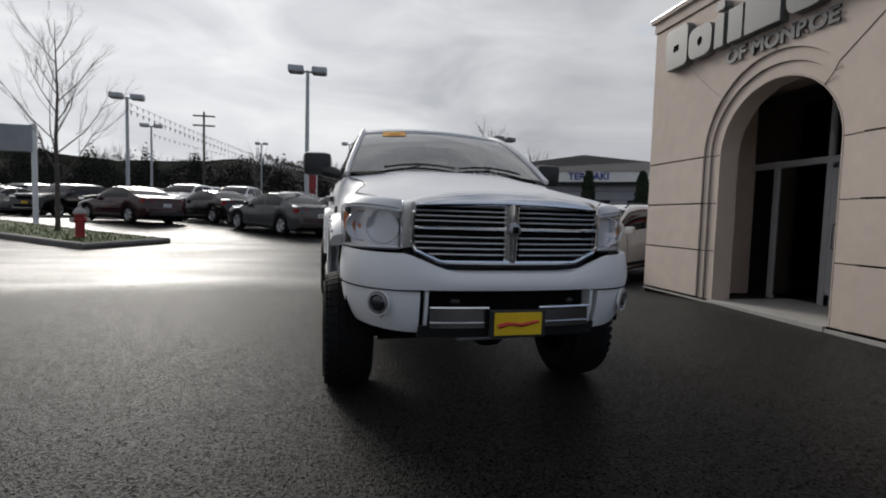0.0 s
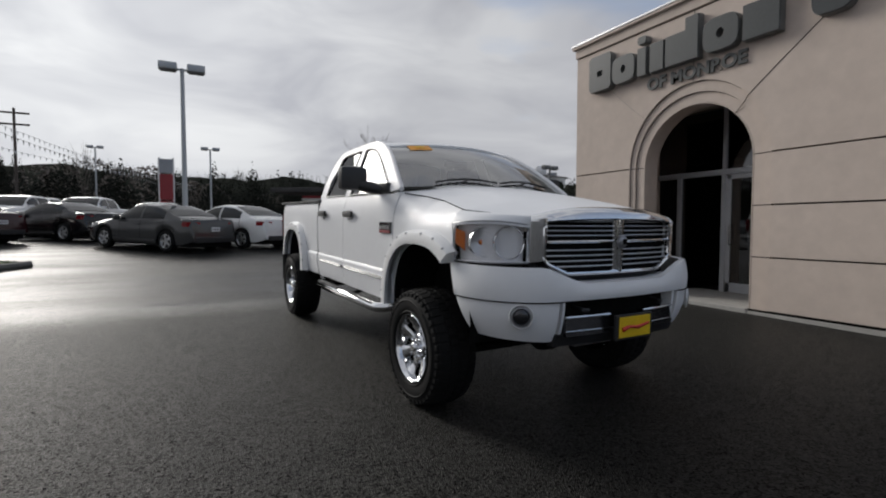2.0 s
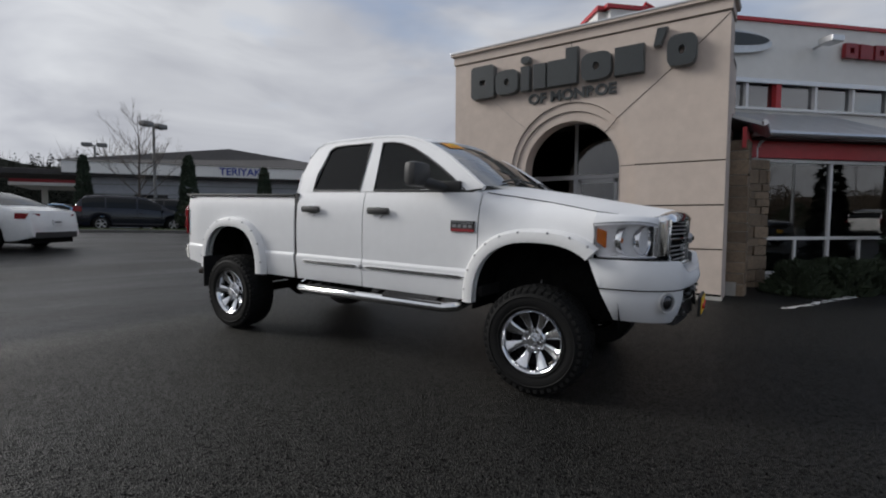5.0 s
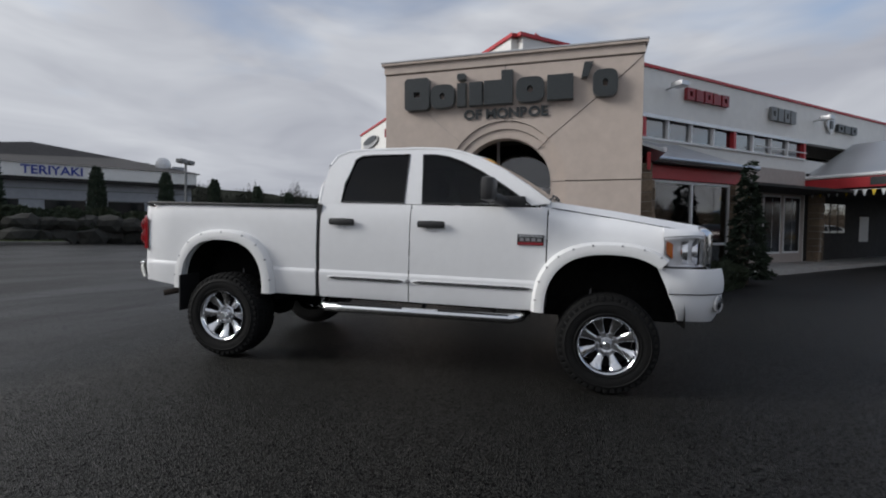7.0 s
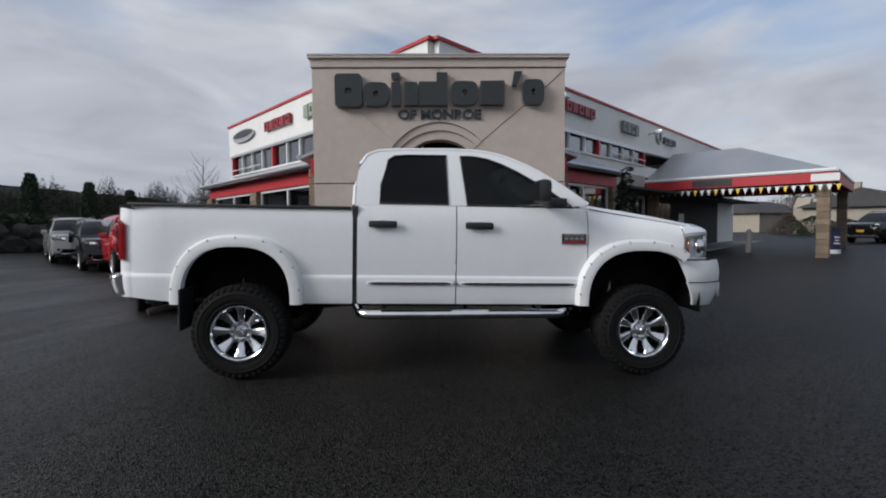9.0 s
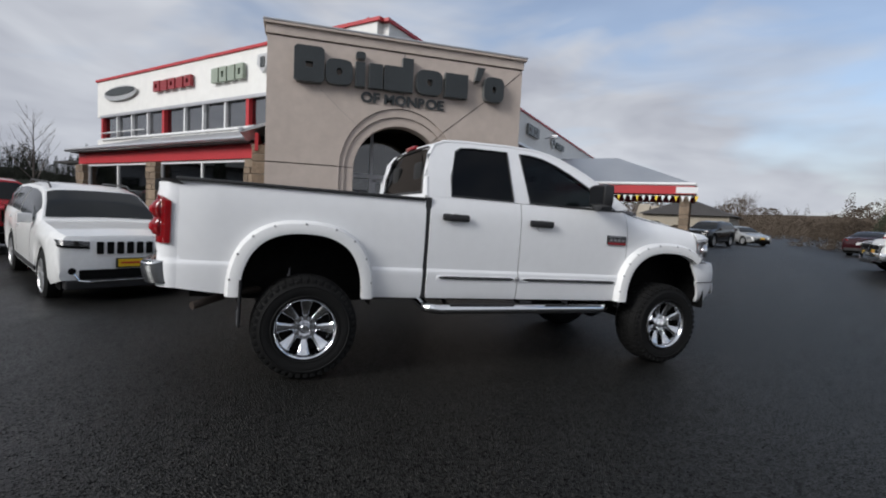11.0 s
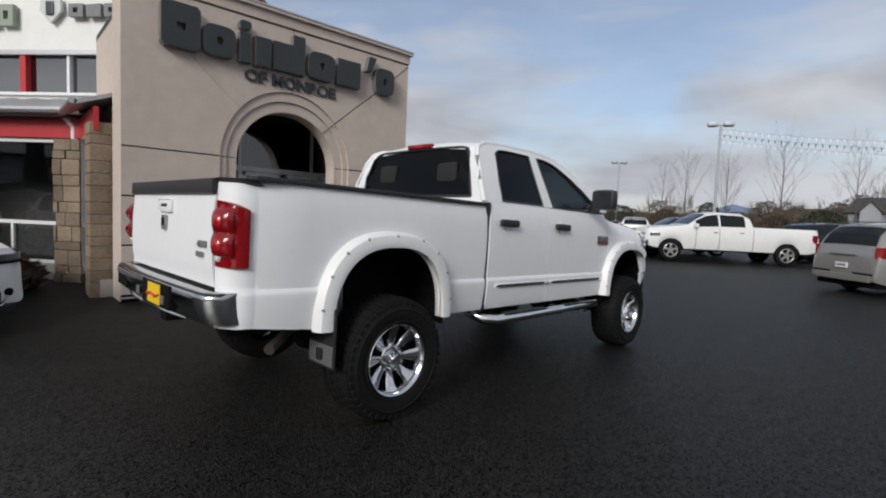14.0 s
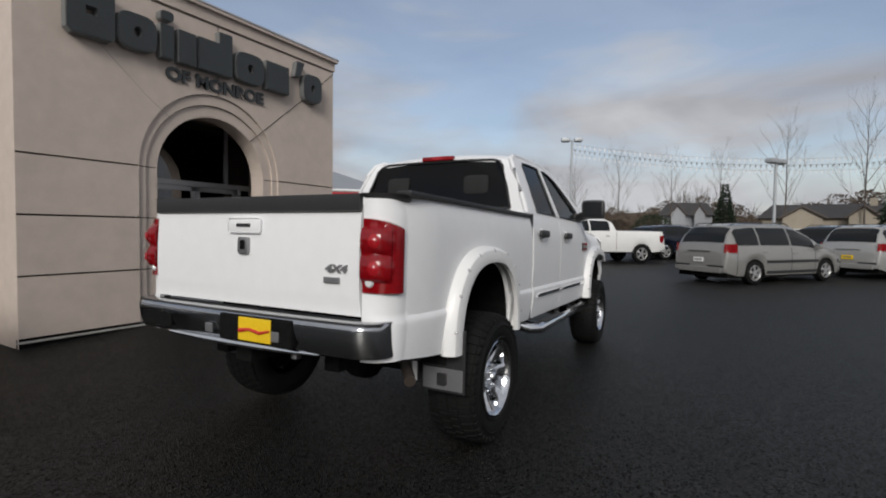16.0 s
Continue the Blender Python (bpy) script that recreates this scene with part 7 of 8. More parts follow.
car("sedan", PAINTS["pearl"], *along("sedan", (5.6, 33.8), (-0.75, 0.66), 1), "white sedan parked by a hedge")
car("sedan", PAINTS["sky"], *along("sedan", (7.6, 35.5), (-0.75, 0.66), 1), "light blue sedan parked by a hedge")
H = (-0.765, -0.644)
car("suv", PAINTS["pearl"], (4.92, 9.90), (-0.86, -0.51), "white off-road wagon with seven-slot grille, nose to the lot")
car("jeep", PAINTS["red"], (10.25, 13.75), H, "red boxy off-road car with black bumper", level=True)
car("suv", PAINTS["black"], (11.95, 15.85), H, "black off-road wagon parked in a row", level=True)
car("suv", PAINTS["silver"], (13.85, 18.2), H, "silver wagon with chrome bumper bar parked in a row", level=True)
car("pickup", PAINTS["pearl"], *by_wheels("pickup", (4.88, -10.2), (1.98, -12.96), 1), "white crew-cab pickup truck with chrome bumpers")
car("suv", PAINTS["navy"], (7.6, -13.2), (0.72, 0.69), "dark wagon parked beside a white pickup")
car("suv", PAINTS["pearl"], (13.9, -25.2), (0.45, -0.89), "white wagon parked by a hedge")
car("sedan", PAINTS["maroon"], (16.0, -26.7), (0.25, -0.97), "dark red sedan parked by a hedge")
car("minivan", PAINTS["champagne"], *by_wheels("minivan", (-4.0, -8.9), (-1.99, -6.34), -1), "silver minivan with dark side strips on the wet lot", plate_rear=WHITE_FRAME)
car("minivan", PAINTS["silver"], *along("minivan", (-6.0, -10.6), (-0.62, -0.79), -1), "silver minivan with yellow dealer plate", plate_rear=YELLOW)
car("suv", PAINTS["black"], *along("suv", (-5.5, -15.0), (-0.62, -0.79), -1), "dark wagon parked beyond minivans")
car("suv", PAINTS["navy"], *along("suv", (1.4, -16.5), (-0.70, -0.72), -1), "dark blue wagon parked behind a white pickup")
car("suv", PAINTS["black"], (21.8, -18.6), (-0.4, 0.9), "dark wagon parked beyond the canopy")
car("sedan", PAINTS["silver"], (25.0, -27.0), (-0.9, 0.2), "silver sedan far across the lot")

# rows of stock cars across the lot
random.seed(21)
STOCK = [("suv", "silver"), ("sedan", "pearl"), ("suv", "pearl"), ("minivan", "champagne"), ("sedan", "black"), ("suv", "navy"), ("sedan", "silver"), ("suv", "black"), ("pickup", "pearl")]
made = {}
for row, (y, x0, count) in enumerate(((27.5, -17.5, 6), (33.5, -22.0, 9), (40.5, -25.0, 10), (48.0, -24.0, 9))):
    for i in range(count):
        x = x0 + i * 2.85 + random.uniform(-0.15, 0.15)
        kd = random.choice(STOCK)
        hd = (-0.25, -0.97) if row % 2 == 0 else (0.25, 0.97)
        if row == 0 and x > -1.5:
            continue
        if kd not in made:
            names = {"suv": "wagon", "pickup": "pickup truck"}
            made[kd] = car(kd[0], PAINTS[kd[1]], (x, y), hd, "parked %s %s in the stock rows" % ({"pearl": "white", "champagne": "beige"}.get(kd[1], kd[1]), names.get(kd[0], kd[0])), "stock cars in rows")
        else:
            src = made[kd]
            a = math.degrees(math.atan2(hd[1], hd[0])) + 90
            copy_thing(src, pose(x, y, gz(x, y), 0, 0, a))
car("sedan", PAINTS["silver"], (-14.0, 21.6), (0.9, 0.43), "silver car parked behind a sign panel")
for w in WHEELS.values():
    for o in (*w.children_recursive, w):
        bpy.data.objects.remove(o)


# ---- kerbs, lamps, trees and far things ----
def lot_lamp(x, y, top, turn, label="tall grey lot lamp with two shoebox heads", arms=2, dark=False):
    g = gz(x, y)
    L = thing("lot_lamp", pose(x, y, g, 0, 0, turn), label, "street lamp", "lamp posts of the lot")
    h = top - g
    mt = GREY_POLE if not dark else SIGN_EDGE
    part("base", lathe([(-0.2, 0.28), (0.55, 0.28), (0.60, 0.22), (0.60, 0.0)], "z", 16), CONCRETE, L, "round concrete base")
    part("pole", tube([(0, 0, 0.5), (0, 0, h)], [0.10, 0.07], 10), mt, L, "", True)
    for s in (-1, 1)[:arms]:
        part("arm", tube([(0, 0, h - 0.06), (s * 0.25, 0, h - 0.02)], 0.04, 6), mt, L)
        hb = bmesh.new()
        add_box(hb, s * 0.16, s * 0.78, -0.24, 0.24, h - 0.10, h + 0.16, 0.05)
        hd = part("lamp_head", hb, mt, L, "", True)
        part("lens", box(s * 0.22 if s > 0 else -0.72, 0.72 if s > 0 else -0.22, -0.19, 0.19, h - 0.125, h - 0.095, 0.01), SIGN_EDGE, hd)
    return L


lot_lamp(-1.55, 21.4, 7.2, 0)
lot_lamp(-10.9, 27.9, 6.95, 10)
lot_lamp(-14.9, 42.4, 7.8, 10)
lot_lamp(0.36, 50.0, 8.3, 0)
lot_lamp(-10.5, 66.0, 10.0, 0)
lot_lamp(10.4, 31.6, 6.6, 20, "dark lot lamp with two shoebox heads", 2, True)
lot_lamp(11.9, 43.8, 6.7, -35, "dark lot lamp with flat twin heads", 2, True)
lot_lamp(9.1, -26.6, 8.3, 25)
lot_lamp(23.0, -39.7, 7.9, 40)
lot_lamp(-3.5, -25.0, 5.75, 60)
lot_lamp(22.8, 29.7, 5.7, 15, "dark lot lamp with flat twin heads", 2, True)


def kerb_island(pts, width, name, label):
    """A grass strip with a concrete kerb along a line of ground points."""
    K = thing(name, Matrix(), label, "kerb", kind="structure")
    n = len(pts)
    def line(off):
        out = []
        for i, p in enumerate(pts):
            d = (Vector(pts[min(i + 1, n - 1)]) - Vector(pts[max(i - 1, 0)])).normalized()
            out.append(Vector(p) + Vector((-d.y, d.x)) * off)
        return out
    a, b = line(-width / 2), line(width / 2)
    def at(q, h):
        return (q.x, q.y, gz(q.x, q.y) + h)
    for ln, s in ((a, 1), (b, -1)):
        inner = line((-width / 2 + 0.15) * s)
        for i in range(n - 1):
            def fn(u, v):
                q = ln[i].lerp(ln[i + 1], u)
                r = inner[i].lerp(inner[i + 1], u)
                prof = [(0, -0.1), (0.0, 0.11), (0.2, 0.14), (1.0, 0.14), (1.0, 0.0)][int(round(v * 4))]
                w = q.lerp(r, prof[0])
                return at(w, prof[1])
            part("kerb_stone", grid(4, 4, fn), KERB, K)
    for end in (0, n - 1):
        q, r = a[end], b[end]
        part("kerb_stone", tube([at(q.lerp(r, t), 0.06) for t in (0, 0.5, 1)], 0.09, 8), KERB, K)
    i1, i2 = line(-width / 2 + 0.14), line(width / 2 - 0.14)
    bm = bmesh.new()
    for i in range(n - 1):
        vs = [bm.verts.new(at(q, 0.125)) for q in (i1[i], i1[i + 1], i2[i + 1], i2[i])]
        bm.faces.new(vs)
    part("grass_bed", bm, GRASS, K)
    # blades of grass
    random.seed(3)
    g = bmesh.new()
    for _ in range(2600):
        i = random.randrange(n - 1)
        u, v = random.random(), random.random()
        q = i1[i].lerp(i1[i + 1], u).lerp(i2[i].lerp(i2[i + 1], u), v)
        h, w, t = random.uniform(0.03, 0.09), 0.012, random.uniform(0, 6.3)
        z = gz(q.x, q.y) + 0.12
        vs = [g.verts.new((q.x + w * math.cos(t), q.y + w * math.sin(t), z)), g.verts.new((q.x - w * math.cos(t), q.y - w * math.sin(t), z)), g.verts.new((q.x + random.uniform(-0.03, 0.03), q.y + random.uniform(-0.03, 0.03), z + h))]
        g.faces.new(vs)
    gr = part("grass_blades", g, GRASS, K)
    gr["kind"] = "stuff"
    return K


kerb_island([(-5.3, 13.6), (-6.6, 14.55), (-8.3, 15.9), (-10.5, 17.6), (-14.0, 20.3)], 2.2, "kerb_island", "concrete kerb round a strip of short grass")
kerb_island([(2.2, 27.6), (5.2, 26.4), (8.2, 25.2), (10.6, 24.2)], 1.4, "kerb_island", "concrete kerb round a strip of short grass")


def hydrant(x, y):
    g = gz(x, y) + 0.12
    Hy = thing("fire_hydrant", pose(x, y, g) @ Matrix.Scale(1.0, 4), "red fire hydrant with pale cap on a grass kerb", "hydrant")
    part("barrel", lathe([(0.0, 0.15), (0.04, 0.15), (0.05, 0.11), (0.55, 0.105), (0.57, 0.14), (0.62, 0.14)], "z", 20), HYDRANT_RED, Hy, "", True)
    part("bonnet", lathe([(0.62, 0.15), (0.66, 0.15), (0.74, 0.10), (0.80, 0.04), (0.86, 0.035), (0.86, 0.0)], "z", 20), CONCRETE, Hy, "pale painted bonnet", True)
    for a in (0, 120, 240):
        m = Matrix.Rotation(radians(a), 4, "Z")
        part("outlet", tube([m @ Vector((0.08, 0, 0.45)), m @ Vector((0.19, 0, 0.45))], [0.06, 0.055], 12), HYDRANT_RED, Hy, "", True)
        part("outlet_cap", tube([m @ Vector((0.19, 0, 0.45)), m @ Vector((0.23, 0, 0.45))], 0.065, 8), CONCRETE, Hy)


hydrant(-6.75, 14.4)


def bare_tree(x, y, h, seed, spread=0.42, label="bare young deciduous tree with fine upright twigs", levels=4, lean=(0, 0), r0=None, kids=3):
    random.seed(seed)
    Tt = thing("bare_tree", pose(x, y, gz(x, y) + 0.05), label, "tree")
    trunk, twigs = bmesh.new(), bmesh.new()
    r0 = r0 or h * 0.012
    pts = [Vector((lean[0] * t * h + random.uniform(-0.03, 0.03), lean[1] * t * h + random.uniform(-0.03, 0.03), h * t)) for t in (0, 0.25, 0.45, 0.65, 0.85, 1.0)]
    add_tube(trunk, pts, [r0 * q for q in (1.25, 1.0, 0.8, 0.55, 0.3, 0.08)], 8)

    def limb(base, d, length, r, lv):
        mid = base + d * length * 0.5 + Vector((random.uniform(-1, 1), random.uniform(-1, 1), 0.4)) * length * 0.05
        tip = base + d * length + Vector((0, 0, length * 0.14))
        add_tube(twigs if lv > 0 else trunk, [base, mid, tip], [r, r * 0.65, r * 0.2], 5 if lv == 0 else 3)
        if lv < levels - 1:
            for k in range(kids if lv else kids + 1):
                t = random.uniform(0.25, 0.95)
                q = base.lerp(tip, t)
                nd = (d + Vector((random.uniform(-1, 1), random.uniform(-1, 1), random.uniform(-0.2, 0.8))) * 0.62).normalized()
                limb(q, nd, length * random.uniform(0.42, 0.62), r * 0.45, lv + 1)
    for k in range(15):
        t = 0.24 + 0.70 * k / 15
        base = Vector((lean[0] * t * h, lean[1] * t * h, t * h))
        a = k * 2.4 + random.uniform(-0.4, 0.4)
        d = Vector((math.cos(a) * spread * 1.5, math.sin(a) * spread * 1.5, 1.0)).normalized()
        limb(base, d, h * (0.42 - 0.30 * t) * random.uniform(0.85, 1.15), r0 * 0.42 * (1.1 - t * 0.6), 0)
    part("trunk", trunk, BARK, Tt, "", True)
    tw = part("fine_branching", twigs, TWIG, Tt)
    tw["kind"] = "stuff"
    return Tt


bare_tree(-8.3, 16.5, 6.2, 4, 0.62, levels=5, r0=0.060, kids=3)
bare_tree(8.7, 29.6, 6.0, 8, 0.75, "bare round-headed tree with fine twigs by the hedge", 4, kids=4)
bare_tree(-17.5, 22.0, 9.0, 12, 0.5)
for i, (x, y, h) in enumerate(((12.0, -38.0, 7.5), (17.0, -42.0, 8.5), (7.5, -36.0, 8.5), (4.0, -44.0, 9.0), (20.5, -45.0, 8.0), (-6.0, -52.0, 13.0), (-12.0, -50.0, 14.0), (-17.0, -47.0, 15.0), (0.0, -56.0, 11.0), (14.5, -46, 7.5), (-21.0, -45, 15.5))):
    bare_tree(x, y, h, 30 + i, 0.45, "bare winter tree behind the lot", 4, kids=3, r0=h * 0.0055)
bare_tree(41.0, 26.0, 7.0, 55, 0.6, "bare winter tree behind the lot", 3, r0=0.08)


def leafy(name, x, y, h, r, mat, label, seed, shape="column", count=900, base=0.0, leaf=0.09):
    """An evergreen of many small leaf clumps round a stem: column, cone or mound."""
    random.seed(seed)
    Tt = thing(name, pose(x, y, gz(x, y) + base), label, "tree" if h > 1.6 else "shrub")
    part("trunk", tube([(0, 0, -0.1), (0, 0, h * 0.6)], [max(0.04, r * 0.12), 0.02], 7), BARK, Tt)
    bm = bmesh.new()
    for _ in range(count):
        if shape == "column":
            z = random.uniform(0.02, 1.0)
            rr = r * (1.0 if z < 0.25 else 1.0 - 0.55 * (z - 0.25) / 0.55 if z < 0.8 else 0.45 * math.sqrt(max(0, (1.0 - z) / 0.2)) + 0.04)
        elif shape == "cone":
            z = 1 - math.sqrt(random.random()) * 0.94
            tier = 0.68 + 0.42 * (1 - ((z * 11) % 1)) * random.uniform(0.7, 1.1)
            rr = r * (1.02 - z) * tier
        else:
            z = random.uniform(0, 1)
            rr = r * math.sqrt(max(0.02, 1 - z * z)) * (1 + 0.25 * math.sin(seed + 5 * z))
        a = random.uniform(0, 2 * math.pi)
        q = rr * math.sqrt(random.uniform(0.45, 1.08))
        c = Vector((q * math.cos(a), q * math.sin(a), z * h))
        s = leaf * random.uniform(0.6, 1.4)
        out = Vector((math.cos(a), math.sin(a), random.uniform(-0.5, 0.6))).normalized()
        u = out.cross(Vector((random.uniform(-1, 1), random.uniform(-1, 1), 1))).normalized()
        w = out.cross(u)
        drop = Vector((0, 0, -0.5 if shape == "cone" else 0.5))
        vs = [bm.verts.new(c + u * s), bm.verts.new(c + w * s * 0.6 + out * s * 0.5), bm.verts.new(c - u * s), bm.verts.new(c + out * s * 1.5 + drop * s)]
        bm.faces.new((vs[0], vs[1], vs[3])), bm.faces.new((vs[1], vs[2], vs[3]))
    part("crown", bm, mat, Tt, "crown of small dark leaf clumps")
    return Tt


# clipped columns and shrubs along the wall at the lot's edge
for i, (x, y, h, r) in enumerate(((10.2, 27.6, 3.9, 0.52), (13.9, 26.4, 3.6, 0.50), (16.2, 24.6, 3.55, 0.50), (18.5, 23.6, 3.4, 0.48), (20.6, 22.4, 3.2, 0.45), (7.6, 33.6, 4.0, 0.45), (22.6, 21.6, 3.0, 0.45))):
    leafy("column_cypress", x, y, h, r, NEEDLE, "dark clipped column cypress at the lot edge", 60 + i, "column", 1700, 0.0, 0.085)
conif = [(8.9, 0.05, 3.1, 0.48, 80), (-0.8, -35.0, 5.4, 1.25, 81), (-13.0, -43.0, 7.0, 2.2, 83)]
for x, y, h, r, sd in conif:
    leafy("young_conifer", x, y, h, r, NEEDLE, "young dark conifer with layered branches", sd, "cone", 3000 if h > 4 else 1100, 0.0, 0.14 if h > 4 else 0.10)


def rock_wall(a, b, h, n, seed):
    """A low wall of dark boulders with shrubs on it."""
    random.seed(seed)
    R = thing("boulder_wall", Matrix(), "low retaining wall of dark boulders with shrubs", "wall", kind="structure")
    A, Bv = Vector(a), Vector(b)
    for i in range(n):
        for j in range(2):
            q = A.lerp(Bv, (i + random.random() * 0.6) / n)
            s = random.uniform(0.45, 0.75)
            bm = bmesh.new()
            bmesh.ops.create_icosphere(bm, subdivisions=2, radius=s)
            for v in bm.verts:
                v.co *= 1 + 0.35 * (noise.noise(v.co * 2.2 + Vector((i, j, seed))))
                v.co.z *= 0.7
            ob = part("boulder", bm, ROCK, R, "", False)
            ob.location = (q.x + random.uniform(-0.2, 0.2), q.y + random.uniform(-0.2, 0.2), gz(q.x, q.y) + 0.25 + j * h * 0.42)
    return R


ROCK = material("dark_boulder", (0.022, 0.022, 0.018), 0.9, scale=2, vary=0.5, bump=0.5)
rock_wall((9.6, 25.6), (18.6, 21.9), 1.3, 17, 2)
random.seed(44)
for i in range(26):
    t = i / 25
    x, y = 9.8 + 8.8 * t + random.uniform(-0.3, 0.3), 26.3 - 3.7 * t + random.uniform(-0.3, 0.3)
    leafy("evergreen_shrub", x, y, random.uniform(0.8, 1.25), random.uniform(0.6, 0.95), SHRUB, "rounded dark evergreen shrub on the boulder wall", 100 + i, "mound", 520, 0.35, 0.10)
for i, (x, y, h, r, m) in enumerate(((1.6, -19.0, 1.3, 0.8, BROWN_LEAF), (0.6, -20.0, 1.5, 1.0, SHRUB), (3.8, -30.0, 2.6, 1.6, SHRUB), (6.5, -31.0, 2.2, 1.4, BROWN_LEAF), (9.5, -32.0, 2.4, 1.4, SHRUB), (15.0, -33.0, 2.6, 2.2, BROWN_LEAF),
                                     (18.5, -32.0, 2.8, 2.0, SHRUB), (21.0, -32.0, 2.2, 2.0, BROWN_LEAF), (12.0, -34.0, 3.2, 1.0, SHRUB), (8.2, 10.2, 0.8, 0.7, BROWN_LEAF), (7.3, 9.1, 0.7, 0.6, BROWN_LEAF), (7.7, 9.7, 0.75, 0.6, SHRUB), (8.9, 10.9, 0.75, 0.6, SHRUB), (7.0, 1.75, 0.5, 0.45, SHRUB), (7.6, 1.2, 0.55, 0.5, SHRUB), (8.2, 0.7, 0.5, 0.45, SHRUB), (36.0, -27.0, 1.6, 1.5, SHRUB), (33.5, -27.5, 1.3, 1.4, BROWN_LEAF), (38.5, -26.5, 1.8, 1.2, BROWN_LEAF), (24.0, -34.0, 2.0, 2.4, BROWN_LEAF))):
    leafy("shrub", x, y, h, r, m, "winter shrub in a planting bed" if m is BROWN_LEAF else "dark evergreen shrub in a planting bed", 140 + i, "mound", 1700, 0.0, 0.07)


# ---- far woods and hills ----
def woods(name, az0, az1, dist, top, count, seed, mat, label, conifer=0.6, base=0.0):
    """Uneven belts of small trees, each with its own broken outline of many small clumps or bare twigs."""
    rng = np.random.default_rng(seed)
    V, F = [], []

    def clump(c, s, up):
        t = rng.uniform(0, 6.283)
        u = np.array((math.cos(t), math.sin(t), rng.uniform(-0.4, 0.4))) * s
        w = np.array((-math.sin(t), math.cos(t), rng.uniform(-0.4, 0.4))) * s
        n = len(V)
        V.extend((c + u, c + w * 0.8, c - u * 0.9, c + np.array((0, 0, s * up))))
        F.extend(((n, n + 1, n + 3), (n + 1, n + 2, n + 3)))
    for i in range(count):
        a = radians(az0 + (az1 - az0) * (i + rng.random()) / count)
        d = dist * rng.uniform(0.9, 1.2)
        p = np.array((d * math.cos(a), d * math.sin(a), base))
        h = top * (0.62 + 0.20 * math.sin(i * 0.21) + 0.30 * rng.random()) * d / dist
        if rng.random() < conifer:
            r = h * rng.uniform(0.16, 0.24)
            for k in range(420):
                z = 1 - math.sqrt(rng.random())
                t, rr = rng.uniform(0, 6.283), r * (1.04 - z) * math.sqrt(rng.uniform(0.2, 1.0))
                clump(p + np.array((rr * math.cos(t), rr * math.sin(t), h * z)), h * 0.022 * rng.uniform(0.6, 1.2), 0.9)
        elif rng.random() < 0.6:
            r = h * rng.uniform(0.30, 0.48)
            for k in range(460):
                t, z = rng.uniform(0, 6.283), rng.random()
                rr = r * math.sqrt(max(0.03, 1 - z * z)) * math.sqrt(rng.uniform(0.2, 1.0))
                clump(p + np.array((rr * math.cos(t), rr * math.sin(t), 0.75 * h * z)), h * 0.022 * rng.uniform(0.6, 1.3), 0.9)
        else:
            for k in range(130):
                t, z = rng.uniform(0, 6.283), rng.uniform(0.0, 0.8)
                b0 = p + np.array((0.10 * h * z * math.cos(t), 0.10 * h * z * math.sin(t), h * z))
                ln = h * rng.uniform(0.12, 0.26)
                b1 = b0 + np.array((math.cos(t) * ln * 0.5, math.sin(t) * ln * 0.5, ln))
                n, e = len(V), np.array((-math.sin(t), math.cos(t), 0)) * h * 0.0035
                V.extend((b0 - e, b0 + e, b1))
                F.append((n, n + 1, n + 2))
    me = bpy.data.meshes.new(name)
    me.from_pydata([tuple(v) for v in V], [], F)
    me.materials.append(mat)
    return tagged(new(name, me), label, "woods", kind="stuff")


woods("far_woods", 62, 150, 95, 11.0, 620, 5, WOODS, "dark mixed winter woods beyond the lot", 0.6, 0.5)
woods("far_woods", 47, 84, 120, 12.5, 230, 6, WOODS, "dark conifer woods beyond the lot", 0.75, 0.5)
woods("far_woods", 58, 150, 122, 8.0, 420, 15, WOODS, "dark mixed winter woods along the bank", 0.55, 6.5)
woods("bare_woods", 60, 150, 105, 15.5, 90, 7, TWIG, "bare winter treetops above the woods", 0.0, 0.0)
woods("brown_scrub", -125, -25, 82, 5.0, 300, 8, BROWN_WOODS, "brown winter scrub beyond the lot", 0.08, 0.0)
woods("brown_scrub", -130, -20, 125, 10.0, 330, 9, BROWN_WOODS, "brown winter woods beyond the lot", 0.08, 0.0)
woods("bare_woods", -138, -76, 74, 9.0, 120, 16, BROWN_WOODS, "bare brown winter trees behind the houses", 0.0, 0.0)
woods("far_woods", 20, 50, 210, 12.0, 200, 10, WOODS, "wooded hillside beyond the lot", 0.75, 7.0)


def hill(name, az0, az1, dist, height, seed, mat, label, depth=120.0):
    def fn(u, v):
        a = radians(az0 + (az1 - az0) * u)
        d = dist + depth * v
        e = math.sin(math.pi * u) ** 0.6
        z = height * e * (0.55 + 0.45 * noise.fractal(Vector((u * 6, v * 1.5, seed)), 1.0, 2.0, 4) + 0.25) * math.sin(math.pi * min(1, 0.5 * v + 0.02)) if v > 0 else -3.0
        return (d * math.cos(a), d * math.sin(a), z)
    return tagged(part(name, grid(60, 5, fn), mat, None, "", True), label, "hill", kind="structure")


hill("wooded_hill", 8, 150, 220, 33, 1, WOODS, "low dark wooded hill", 160)
hill("wooded_bank", 40, 170, 98, 16.0, 4, WOODS, "dark wooded bank beyond the lot", 36)
hill("brown_hill", -130, -15, 260, 15, 2, BROWN_WOODS, "low brown wooded ridge", 200)
hill("brown_bank", -135, -15, 135, 8.5, 6, BROWN_WOODS, "brown wooded bank behind the houses", 60)
hill("blue_mountain", -92, -66, 2600, 150, 3, HILL, "distant mountain with blue haze painted in", 900)


